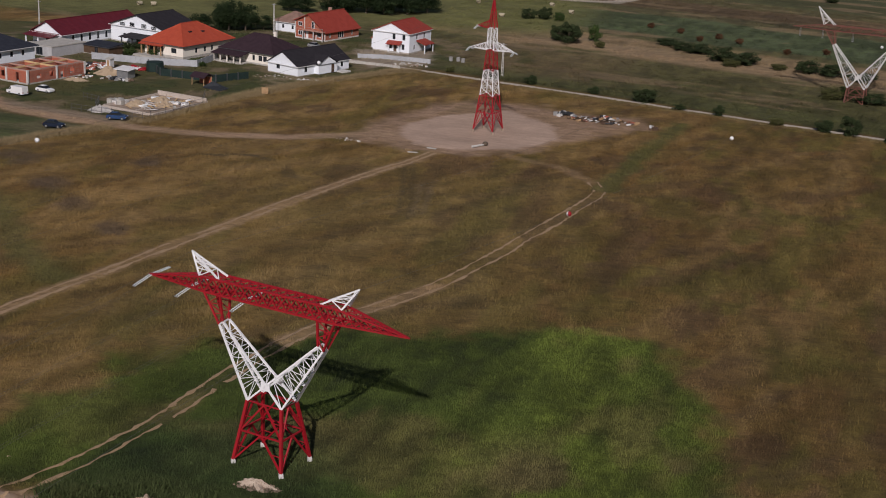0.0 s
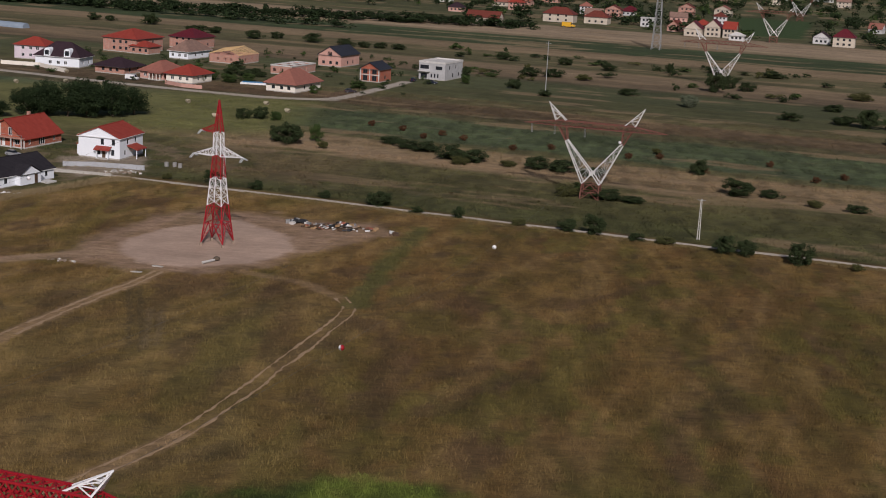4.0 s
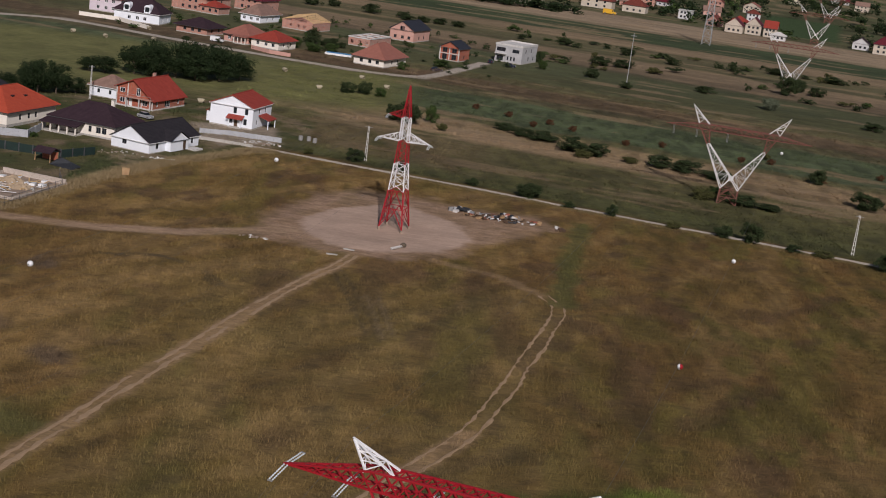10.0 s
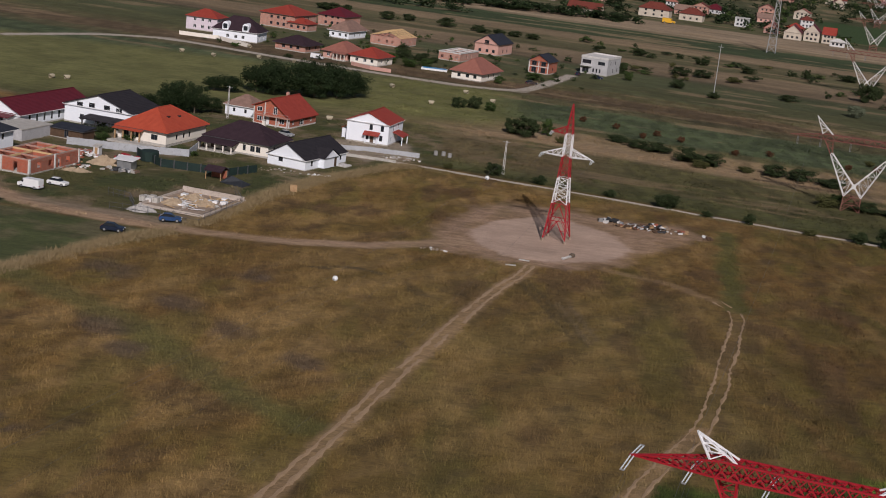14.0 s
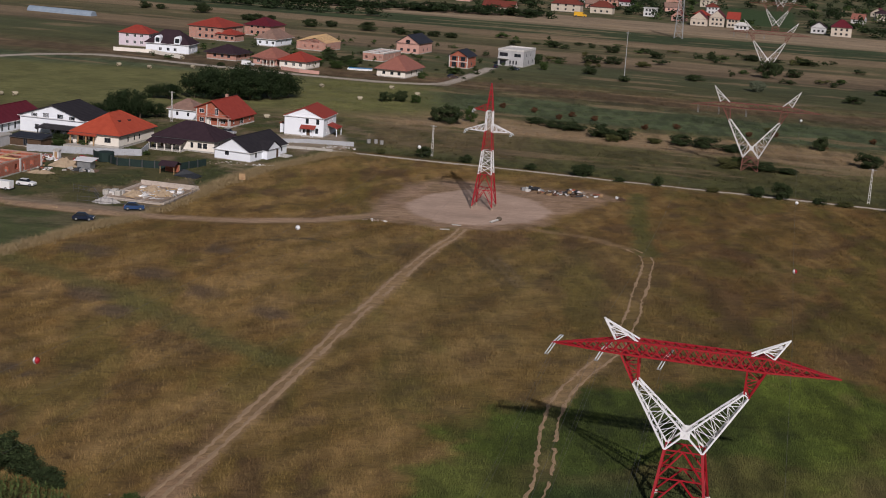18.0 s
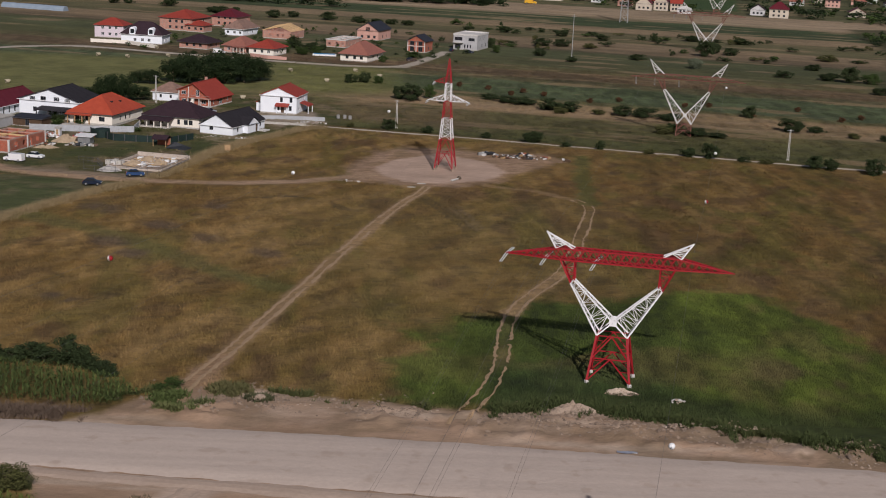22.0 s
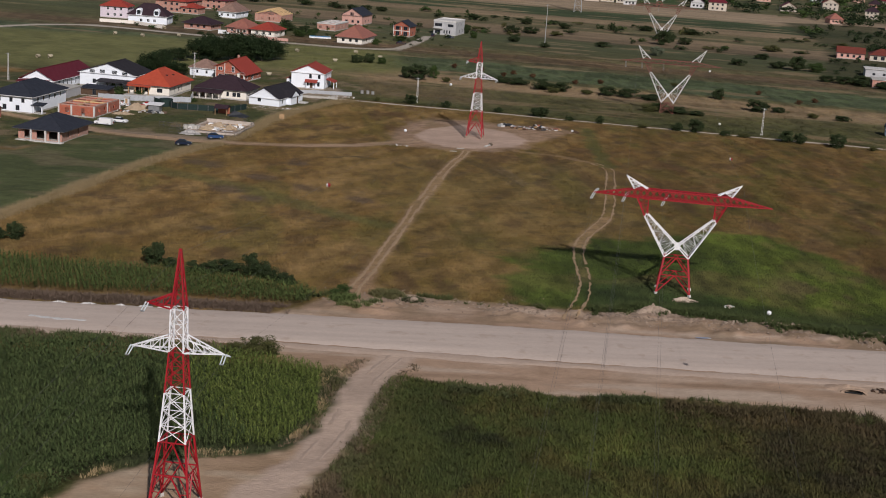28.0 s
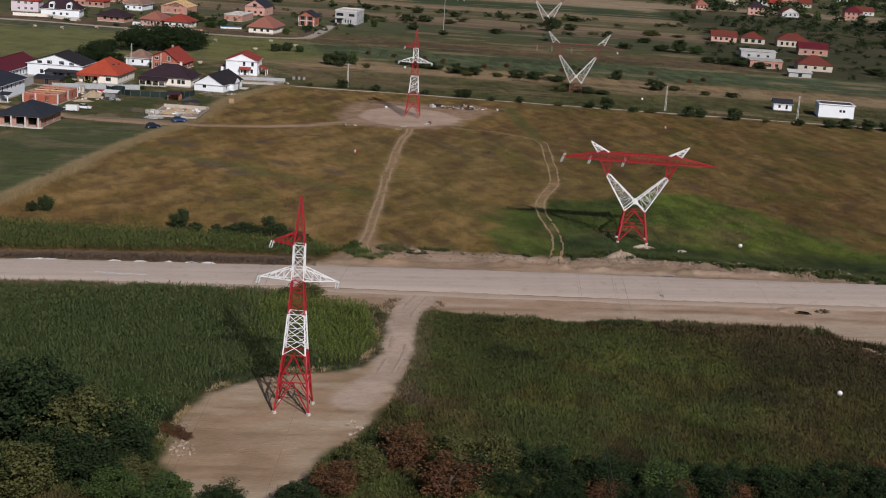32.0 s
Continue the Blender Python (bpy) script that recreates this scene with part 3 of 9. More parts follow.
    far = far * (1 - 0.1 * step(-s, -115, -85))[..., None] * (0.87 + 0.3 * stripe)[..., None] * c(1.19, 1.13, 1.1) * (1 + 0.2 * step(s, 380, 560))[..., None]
    west = step(-x - (y - 140) * 0.05, 0, 25) * step(y, 112 + 0.25 * (x + 60), 146 + 0.25 * (x + 60))
    far = mix(far, c(0.148, 0.146, 0.055) * (0.65 + 0.7 * n2)[..., None], west * step(-y, -236, -215))
    gardens = step(signed(x, y, EAST_GARDENS) + wob * 2, -4, 4)
    far = mix(far, c(0.05, 0.052, 0.022) * (0.6 + 0.8 * n2)[..., None], gardens * 0.85)
    far = mix(far, c(0.045, 0.075, 0.026) + 0 * far, step(signed(x, y, GREEN_LOT), -2, 2))
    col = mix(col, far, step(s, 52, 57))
    # mown lawn and yards on the west
    col = mix(col, mix(c(0.078, 0.092, 0.036) * (0.6 + 0.7 * fbm(x * 0.5, y, 5, 451, 4))[..., None], c(0.14, 0.118, 0.066), step(fbm(x, y, 9, 452, 4) + 0.12 * step(y, -60, -36), 0.52, 0.66) * 0.7), step(signed(x, y, LAWN) + wob * 0.3, -1.2, 1.2))
    yard = mix(c(0.088, 0.082, 0.034) + 0 * col, c(0.17, 0.13, 0.08), step(n2, 0.5, 0.66))
    yard = mix(yard, c(0.06, 0.068, 0.026), step(fbm(x, y, 9, 118, 4), 0.52, 0.66))
    yard = mix(yard, c(0.27, 0.205, 0.145), step(-line_distance(x, y, [(-118, -20), (-104, -23), (-88, -26), (-70, -28)]) + fine, -3.5, -1.5) * 0.8)
    paved = signed(x, y, [(-58, 83), (-38, 90), (-33, 70), (-45, 58), (-53, 70)])
    yard = mix(yard, c(0.3, 0.245, 0.19) * (0.75 + 0.5 * n2)[..., None], step(paved + fine, -1.5, 1.0) * 0.85)
    terrace = signed(x, y, [(-106, 46), (-94, 49), (-91, 41), (-100, 33)])
    yard = mix(yard, c(0.36, 0.29, 0.22) + 0 * col, step(terrace + fine * 0.4, -0.8, 0.8) * 0.85)
    yard = mix(yard, c(0.235, 0.185, 0.12), step(-np.hypot((x + 57) / 1.6, y - 29), -7, -2) * step(fbm(x, y, 4, 119, 3), 0.42, 0.58) * 0.8)
    col = mix(col, yard, step(signed(x, y, YARDS) + wob * 0.2, -1.2, 1.2))
    # dry rim of the raised field edge
    rim = line_distance(x, y, FIELD_EDGE)
    col = mix(col, c(0.29, 0.218, 0.118), step(-rim, -4.2, -0.6) * step(n2, 0.28, 0.48) * 0.8)
    # lush patch round the near tower
    g = signed(x, y, GREEN) + wob * 2.2
    lush = mix(c(0.046, 0.064, 0.012) + 0 * col, c(0.094, 0.121, 0.018), step(m2 * 0.35 + n1 * 0.2 + step(x, 20, 55) * 0.3, 0.32, 0.66))
    lush = mix(lush, c(0.125, 0.092, 0.038), step(fbm(x, y * 0.5, 9, 55, 4), 0.53, 0.67) * 0.55 * (1 - 0.2 * step(x, 24, 34)))
    lush = mix(lush, c(0.1, 0.074, 0.034), step(-np.hypot((x - 58) / 1.5, y + 161), -17, -5) * step(fbm(x, y * 0.5, 5, 56, 4), 0.4, 0.58) * 0.75)
    lush = mix(lush, c(0.03, 0.05, 0.014), step(-np.hypot((x - 19) / 1.2, y + 171), -16, -6) * step(x, 3, 8) * 0.8)
    lush = mix(lush, c(0.026, 0.04, 0.011), step(-y - 0.2 * (x - 20), 164, 178) * step(x, 2, 9) * 0.85)
    lush = mix(lush, c(0.072, 0.095, 0.016), step(-x, -8, -3) * step(y, -184, -176) * 0.6)
    lush = lush * (0.62 + 0.4 * step(fbm(x, y * 0.4, 1.7, 405, 3), 0.3, 0.7) + 0.36 * step(fbm(x, y * 0.5, 4.2, 406, 3), 0.34, 0.66))[..., None]
    lush = lush * (1 - 0.16 * step(x, 34, 60))[..., None]
    col = mix(col, lush, step(g + fine * 2.0, -4, 3))
    rim_green = step(-np.abs(signed(x, y, BANK) + 3.5 + wob * 0.4), -4.5, -1.5) * step(x, 4, 14) * step(y, -204, -198)
    col = mix(col, c(0.042, 0.056, 0.016), rim_green * 0.85)
    # weedy meadow south of the road
    weeds = mix(c(0.082, 0.08, 0.026) + 0 * col, c(0.1, 0.079, 0.036), step(n1, 0.42, 0.58))
    weeds = mix(weeds, c(0.09, 0.112, 0.03), step(n2, 0.5, 0.68) * (1 - 0.5 * step(x, 0, 30)))
    weeds = mix(weeds, c(0.036, 0.045, 0.018), step(fbm(x, y, 12, 97, 4) + 0.12 * step(x, 5, 40) * step(y, -250, -232), 0.5, 0.62) * 0.8)
    weeds = mix(weeds, c(0.12, 0.078, 0.036), step(-np.hypot((x - 33) / 2.2, (y + 233) / 0.8), -9, -3) * 0.8)
    weeds = mix(weeds, c(0.09, 0.105, 0.03), step(fbm(x, y, 5, 131, 4), 0.54, 0.68) * 0.6)
    weeds = mix(weeds, c(0.078, 0.056, 0.03), step(x + (n1 - 0.5) * 60, 0, 40) * 0.6)
    weeds = weeds * c(0.74, 0.68, 0.62) * (1 - 0.1 * step(x, 0, 40))[..., None] * (0.6 + 0.8 * fbm(x * 0.5, y, 16, 181, 4))[..., None]
    weeds = mix(weeds, c(0.13, 0.088, 0.064), step(-line_distance(x, y, [(-31, -224), (-33, -238), (-35, -250), (-40, -266)]) + wob * 0.5, -3.4, -1.0) * step(m2, 0.4, 0.56) * 0.55)
    weeds = mix(weeds, c(0.085, 0.055, 0.026), step(-line_distance(x, y, [(18, -231), (34, -235), (42, -248), (60, -258)]) + wob * 0.4, -4.5, -1.5) * 0.6)
    weeds = weeds * (0.74 + 0.52 * step(fbm(x - 0.2 * y, y * 0.4, 2.4, 441, 3), 0.3, 0.7))[..., None]
    weeds = mix(weeds, c(0.05, 0.036, 0.02), step(fbm(x, y * 0.6, 6, 443, 4) + 0.1 * step(x, 5, 35), 0.5, 0.62) * (0.15 + 0.4 * step(x, 0, 28)))
    weeds = mix(weeds, c(0.058, 0.072, 0.02), step(-x, -16, 0) * step(fbm(x, y, 7, 444, 4), 0.4, 0.56) * 0.6)
    south = step(-y - 0.08 * (x + 30), 218, 222)
    col = mix(col, weeds, south)
    col = mix(col, c(0.05, 0.06, 0.024), south * step(-x, 36, 44) * step(y, -262, -255))
    # strip of brown weeds before the northern maize
    col = mix(col, c(0.13, 0.092, 0.065), step(-line_distance(x, y, [(-160, -188), (-93, -186), (-52, -188)]), -2.4, -0.8))
    # bare soil
    bare = mix(c(0.395, 0.27, 0.185) + 0 * col, c(0.325, 0.218, 0.145), step(n2, 0.46, 0.72))
    bare = mix(bare, c(0.44, 0.325, 0.24), step(fbm(x, y, 11, 60, 4), 0.52, 0.68) * 0.8)
    north = step(y, -204, -196)
    graded = fbm(x * 0.12, y + 0.07 * x, 2.6, 212, 4)
    bare = mix(bare, c(0.47, 0.37, 0.285), step(graded, 0.54, 0.68) * 0.7)
    bare = mix(bare, c(0.25, 0.168, 0.108), step(-graded, -0.44, -0.32) * 0.6)
    bare = mix(bare, c(0.21, 0.15, 0.095), north * step(fbm(x * 0.7, y, 4.5, 210, 4) + 0.14 * step(x, 5, 40), 0.45, 0.6) * (0.55 + 0.3 * step(x, 15, 45)))
    col = mix(col, bare, step(signed(x, y, BANK) + wob * 0.35 + fine * 0.6, -0.8, 0.9))
    col = mix(col, bare * c(0.97, 0.98, 0.92), step(signed(x, y, PAD) + wob * 0.3 + fine * 0.5, -0.8, 0.9))
    wide = mix(c(0.38, 0.255, 0.178) + 0 * col, c(0.29, 0.192, 0.122) + 0 * col, step(n2, 0.44, 0.66))
    col = mix(col, wide, step(signed(x, y, PAD_FAR_WIDE) + wob * 0.9 + fine * 1.5, -1.5, 4) * (0.5 + 0.4 * step(n2, 0.4, 0.54)))
    col = mix(col, c(0.45, 0.325, 0.25) * (0.78 + 0.44 * fbm(x * 0.6, y, 6, 407, 4))[..., None], step(signed(x, y, PAD_FAR) + wob * 0.5 + fine * 0.9, -0.7, 1.0))
    lane = c(0.45, 0.34, 0.265) * (0.72 + 0.56 * n2)[..., None]
    col = mix(col, lane, step(-line_distance(x, y, LANE) + fine * 0.7, -3.4, -1.8))
    col = mix(col, c(0.075, 0.088, 0.026), step(-line_distance(x, y, TRACK_OLD) + fine, -3.4, -1.0) * 0.65)
    col = mix(col, c(0.36, 0.245, 0.158), step(-line_distance(x, y, TRACK_LEFT) + fine * 0.3, -3.0, -1.6) * (0.7 + 0.3 * step(n2, 0.35, 0.6)))
    for pts, w, k in ((PATH_MAIN, 2.0, 0.7), (TRACK[:3], 1.8, 0.45), (TRACK[2:8], 1.5, 0.12), (TRACK[7:10], 2.1, 0.7), (TRACK[9:12], 1.5, 0.12)):
        d = line_distance(x, y, pts) + fine * 0.35
        col = mix(col, c(0.35, 0.232, 0.13), step(-d, -w, -w + 1.0) * k * (0.6 + 0.4 * step(n2, 0.35, 0.6)))
    fan = step(-line_distance(x, y, [(-32.2, -163), (-33.6, -171), (-34.4, -178)]) - (-y - 163) * -0.1 + fine * 0.8, -2.6, -0.6)
    col = mix(col, c(0.31, 0.2, 0.122) * (0.75 + 0.5 * n2)[..., None], fan * 0.75)
    col = mix(col, c(0.3, 0.26, 0.21), step(-line_distance(x, y, STREET) + fine * 0.3, -3.2, -2.0) * step(y, 200, 206))
    return np.clip(col, 0.01, 0.9)


GX = np.concatenate([spaced(-4200, -420, -420, -420, 3.5)[:-1], np.arange(-420, -180, 3.5), np.arange(-180, -118, 1.6), np.arange(-118, 118, 0.8), np.arange(118, 200, 1.6), np.arange(200, 620, 3.5), spaced(620, 4200, 620, 620, 3.5)])
GY = np.concatenate([spaced(-1500, -304, -304, -304, 0.8)[:-1], np.arange(-304, 64, 0.8), np.arange(64, 280, 1.3), np.arange(280, 760, 2.6), spaced(760, 4600, 760, 760, 2.6)])
gx, gy = np.meshgrid(GX, GY)
gz = height(gx, gy)
ny, nx = gx.shape
idx = np.arange(nx * ny).reshape(ny, nx)
quads = np.stack([idx[:-1, :-1], idx[:-1, 1:], idx[1:, 1:], idx[1:, :-1]], -1).reshape(-1, 4)


def ground_material():
    m = bpy.data.materials.new("grassland")
    m.use_nodes = True
    n, l = m.node_tree.nodes, m.node_tree.links
    bsdf = n["Principled BSDF"]
    bsdf.inputs["Roughness"].default_value = 0.95
    bsdf.inputs["Specular IOR Level"].default_value = 0.2
    at = n.new("ShaderNodeAttribute")
    at.attribute_name = "soil"
    geo = n.new("ShaderNodeNewGeometry")
    big = n.new("ShaderNodeTexNoise")
    big.inputs["Scale"].default_value, big.inputs["Detail"].default_value = 0.45, 7
    big.inputs["Roughness"].default_value = 0.7
    lean = n.new("ShaderNodeMapping")
    lean.inputs["Rotation"].default_value = (0, 0, radians(-62))
    lean.inputs["Scale"].default_value = (0.45, 1.25, 1.0)
    l.new(geo.outputs["Position"], lean.inputs["Vector"])
    l.new(lean.outputs[0], big.inputs["Vector"])
    tuft = n.new("ShaderNodeTexNoise")
    tuft.inputs["Scale"].default_value, tuft.inputs["Detail"].default_value = 2.4, 5
    tuft.inputs["Roughness"].default_value = 0.75
    l.new(lean.outputs[0], tuft.inputs["Vector"])
    mean = n.new("ShaderNodeMath")
    l.new(big.outputs["Fac"], mean.inputs[0])
    l.new(tuft.outputs["Fac"], mean.inputs[1])
    rng = n.new("ShaderNodeMapRange")
    rng.inputs[1].default_value, rng.inputs[2].default_value = 0.75, 1.25
    rng.inputs[3].default_value, rng.inputs[4].default_value = 0.6, 1.34
    l.new(mean.outputs[0], rng.inputs[0])
    mul = n.new("ShaderNodeVectorMath")
    mul.operation = "SCALE"
    l.new(at.outputs["Color"], mul.inputs[0])
    # bare soil is smoother than the sward: the attribute's alpha says how bare
    calm = n.new("ShaderNodeMapRange")
    calm.inputs[1].default_value, calm.inputs[2].default_value = 0.75, 1.25
    calm.inputs[3].default_value, calm.inputs[4].default_value = 0.82, 1.14
    l.new(mean.outputs[0], calm.inputs[0])
    pick = n.new("ShaderNodeMix")
    l.new(at.outputs["Alpha"], pick.inputs["Factor"])
    l.new(rng.outputs[0], pick.inputs["A"])
    l.new(calm.outputs[0], pick.inputs["B"])
    l.new(pick.outputs["Result"], mul.inputs["Scale"])
    l.new(mul.outputs[0], bsdf.inputs["Base Color"])
    soft_relief = n.new("ShaderNodeMapRange")
    soft_relief.inputs[3].default_value, soft_relief.inputs[4].default_value = 0.7, 0.45
    l.new(at.outputs["Alpha"], soft_relief.inputs[0])
    b = n.new("ShaderNodeBump")
    b.inputs["Distance"].default_value = 0.25
    l.new(soft_relief.outputs[0], b.inputs["Strength"])
    l.new(mean.outputs[0], b.inputs["Height"])
    l.new(b.outputs[0], bsdf.inputs["Normal"])
    return m


SOIL = ground_material()
ground = raw_mesh("ground", np.stack([gx, gy, gz], -1).reshape(-1, 3), quads, SOIL, "structure", "dry olive and brown grassland with bare soil patches", "ground", True)
soil = ground.data.color_attributes.new("soil", "FLOAT_COLOR", "POINT")
rgba = np.ones((nx * ny, 4), np.float32)
rgba[:, :3] = soil_colours(gx, gy).reshape(-1, 3)
rgba[:, 3] = np.maximum.reduce([step(signed(gx, gy, p), -1, 1) for p in (BANK, PAD, PAD_FAR)] + [step(-line_distance(gx, gy, LANE), -3, -2)]).ravel()
soil.data.foreach_set("color", rgba.ravel())


def resample(pts, d):
    out = []
    for a, b in zip(pts[:-1], pts[1:]):
        k = max(1, int(math.dist(a, b) / d))
        out += [(a[0] + (b[0] - a[0]) * i / k, a[1] + (b[1] - a[1]) * i / k) for i in range(k)]
    return out + [pts[-1]]


def smooth_line(pts, rounds=2):
    for _ in range(rounds):
        out = [pts[0]]
        for a, b in zip(pts[:-1], pts[1:]):
            out += [(a[0] * 0.75 + b[0] * 0.25, a[1] * 0.75 + b[1] * 0.25), (a[0] * 0.25 + b[0] * 0.75, a[1] * 0.25 + b[1] * 0.75)]
        pts = out + [pts[-1]]
    return pts


def ribbon(name, pts, width, material, lift, rag, seed, label, category, gaps=0.0, offset=0.0, d=0.9):
    """A strip of worn soil along a line, with ragged sides and, where it is overgrown, gaps; it follows the ground."""
    rnd = random.Random(seed)
    pts = resample(smooth_line(pts), d)
    sh, last = Shape(), None
    for i, p in enumerate(pts):
        q, o = pts[min(i + 1, len(pts) - 1)], pts[max(i - 1, 0)]
        dx, dy = q[0] - o[0], q[1] - o[1]
        k = math.hypot(dx, dy) or 1
        nxv, nyv = -dy / k, dx / k
        w = width * (0.75 + 0.5 * float(value_noise(np.array([i * d]), np.array([seed * 3.1]), 4, seed)[0]))
        wiggle = offset + (float(value_noise(np.array([i * d]), np.array([7.7]), 9, seed + 4)[0]) - 0.5) * 0.4
        row = []
        for side in (-0.5, -0.17, 0.17, 0.5):
            e = side * w + wiggle + (rnd.uniform(-rag, rag) if abs(side) > 0.3 else 0)
            x, y = p[0] + nxv * e, p[1] + nyv * e
            row.append((x, y, ground_z(x, y) + lift - ((0.05 if width < 2 else lift + 0.03) if abs(side) > 0.3 else 0)))
        broken = gaps and float(value_noise(np.array([i * d]), np.array([1.3]), 5, seed + 9)[0]) < gaps
        if last is not None and not broken:
            k0 = len(sh.v)
            sh.v += last + row
            sh.f += [(k0 + j, k0 + j + 1, k0 + j + 5, k0 + j + 4) for j in range(3)]
        last = row
    return tagged(part(name, sh.weld(), material), label, category, "", "structure")


def flat_strip(name, north, south, material, lift, d, across, label, category, rag=0.0, seed=1):
    """A roadway between two edge lines."""
    a, b = resample(north, d), None
    t_n = np.array(north, float)
    t_s = np.array(south, float)
    rnd = random.Random(seed)
    sh = Shape()
    for i, p in enumerate(a):
        y_s = float(np.interp(p[0], t_s[:, 0], t_s[:, 1]))
        for j in range(across + 1):
            f = j / across
            e = rnd.uniform(-rag, rag) if j in (0, across) else 0
            y = p[1] + (y_s - p[1]) * f + e
            crown = 0.12 * (1 - (2 * f - 1) ** 2)
            sh.v.append((p[0], y, lift + crown - (lift + 0.08 if j in (0, across) else 0)))
        if i:
            k = len(sh.v) - 2 * (across + 1)
            sh.f += [(k + j + across + 1, k + j, k + j + 1, k + j + across + 2) for j in range(across)]
    return tagged(part(name, sh, material, None, "", True), label, category, "", "structure")


def road_material():
    m = surface("packed_gravel_road", (0.47, 0.382, 0.322), (0.52, 0.428, 0.364), 9.0, 0.95, 0.15, fine=14, wear=(0.44, 0.35, 0.288))
    n, l = m.node_tree.nodes, m.node_tree.links
    geo = n.new("ShaderNodeNewGeometry")
    mp = n.new("ShaderNodeMapping")
    mp.inputs["Scale"].default_value = (0.02, 0.55, 1)
    mp.inputs["Rotation"].default_value = (0, 0, radians(3.5))
    l.new(geo.outputs["Position"], mp.inputs["Vector"])
    lines = n.new("ShaderNodeTexNoise")
    lines.inputs["Scale"].default_value, lines.inputs["Detail"].default_value = 1.0, 4
    l.new(mp.outputs[0], lines.inputs["Vector"])
    rng = n.new("ShaderNodeMapRange")
    rng.inputs[1].default_value, rng.inputs[2].default_value = 0.35, 0.65
    rng.inputs[3].default_value, rng.inputs[4].default_value = 0.94, 1.05
    l.new(lines.outputs["Fac"], rng.inputs[0])
    sc = n.new("ShaderNodeVectorMath")
    sc.operation = "SCALE"
    bsdf = n["Principled BSDF"]
    src = bsdf.inputs["Base Color"].links[0].from_socket
    l.new(src, sc.inputs[0])
    l.new(rng.outputs[0], sc.inputs["Scale"])
    l.new(sc.outputs[0], bsdf.inputs["Base Color"])
    return m


ROAD_GRAVEL = road_material()
RUT = surface("worn_rut_soil", (0.29, 0.195, 0.11), (0.39, 0.268, 0.158), 1.5, 0.95, 0.4)
LANE_STONE = surface("pale_lane_stone", (0.33, 0.285, 0.235), (0.46, 0.405, 0.345), 2.0, 0.95, 0.3, wear=(0.2, 0.17, 0.12))
flat_strip("road", ROAD_N, [(-700, -202), (-90, -204), (-50, -206.2), (-32, -208.3), (-5, -210.9), (12, -212.3), (45, -214.7), (150, -222), (900, -285)], ROAD_GRAVEL, 0.16, 1.5, 10,
           "wide pale unpaved gravel road under construction", "road", 0.25, 3)
ribbon("road_shoulder", [(-140, -203.5), (-90, -205.2), (-50, -207.6), (-32, -209.8), (-5, -212.4), (12, -213.8), (46, -216.4), (120, -221.5)], 3.2, surface("damp_gravel_shoulder", (0.4, 0.3, 0.23), (0.47, 0.36, 0.285), 5.0, 0.95, 0.2),
       0.1, 0.3, 5, "darker gravel shoulder of the wide road", "road shoulder", d=1.4)
ribbon("street", [p for p in STREET if p[1] > 200], 5.0, LANE_STONE, 0.16, 0.3, 61, "pale unpaved estate street", "street", d=2.0)
ribbon("lane", [(x, y) for x, y in FAR_ROAD], 2.3, LANE_STONE, 0.16, 0.25, 11, "narrow pale stone farm lane", "lane", d=1.6)
for k, (pts, w, off, gap) in enumerate(((PATH_MAIN, 0.55, -0.8, 0.26), (PATH_MAIN, 0.6, 0.7, 0.22), (TRACK[2:], 0.42, -1.0, 0.16), (TRACK[2:], 0.42, 1.0, 0.14))):
    ribbon("wheel_track", pts, w, RUT, 0.1, 0.24, 20 + k, "bare earth wheel rut worn through dry grass", "wheel track", gap, off)
LANE_RUT = surface("side_lane_rut", (0.36, 0.268, 0.205), (0.43, 0.33, 0.258), 1.2, 0.95, 0.4)
for k, off in enumerate((-1.1, 1.0)):
    ribbon("lane_track", LANE[:-1], 0.6, LANE_RUT, 0.09, 0.2, 40 + k, "pale stony wheel track of the side lane", "wheel track", 0.38, off)

# ---------------------------------------------------------------- steel lattice towers
def lattice(a0, a1, b0, b1, n, w, sh, cross=True, rungs=True):
    """Bracing between two chords a0-a1 and b0-b1 in n bays."""
    a0, a1, b0, b1 = (Vector(p) for p in (a0, a1, b0, b1))
    for i in range(n):
        p, q = a0.lerp(a1, i / n), a0.lerp(a1, (i + 1) / n)
        r, s = b0.lerp(b1, i / n), b0.lerp(b1, (i + 1) / n)
        if cross or i % 2 == 0:
            sh.bar(p, s, w)
        if cross or i % 2 == 1:
            sh.bar(r, q, w)
        if rungs and i:
            sh.bar(p, r, w)
    return sh


def braces(tower, sh, paint, name="brace", whole="brace_panel"):
    """Each bar of the bracing as a part of its own on the near towers; farther towers keep a joined panel."""
    if not (tower.get("near") or tower.get("split")):
        return part(whole, sh, paint, tower)
    for k in range(0, len(sh.v), 8):
        one = Shape()
        one.add(sh.v[k:k + 8], [(0, 1, 2, 3), (7, 6, 5, 4), (0, 4, 5, 1), (1, 5, 6, 2), (2, 6, 7, 3), (3, 7, 4, 0)])
        part(name, one, paint, tower)


def four(half_u, half_v, z, du=0.0):
    return [(du - half_u, -half_v, z), (du + half_u, -half_v, z), (du + half_u, half_v, z), (du - half_u, half_v, z)]


def trunk(tower, low, high, bays, leg_w, brace_w, paint, cross=True, rungs=True, ring=True):
    """One coloured section of a tower's body: four legs and a braced panel on each face."""
    for i in range(4):
        part("leg", Shape().bar(low[i], high[i], leg_w), paint, tower)
        sh = lattice(low[i], high[i], low[(i + 1) % 4], high[(i + 1) % 4], bays, brace_w, Shape(), cross, rungs)
        if ring:
            sh.bar(high[i], high[(i + 1) % 4], brace_w * 1.3)
        braces(tower, sh, paint)


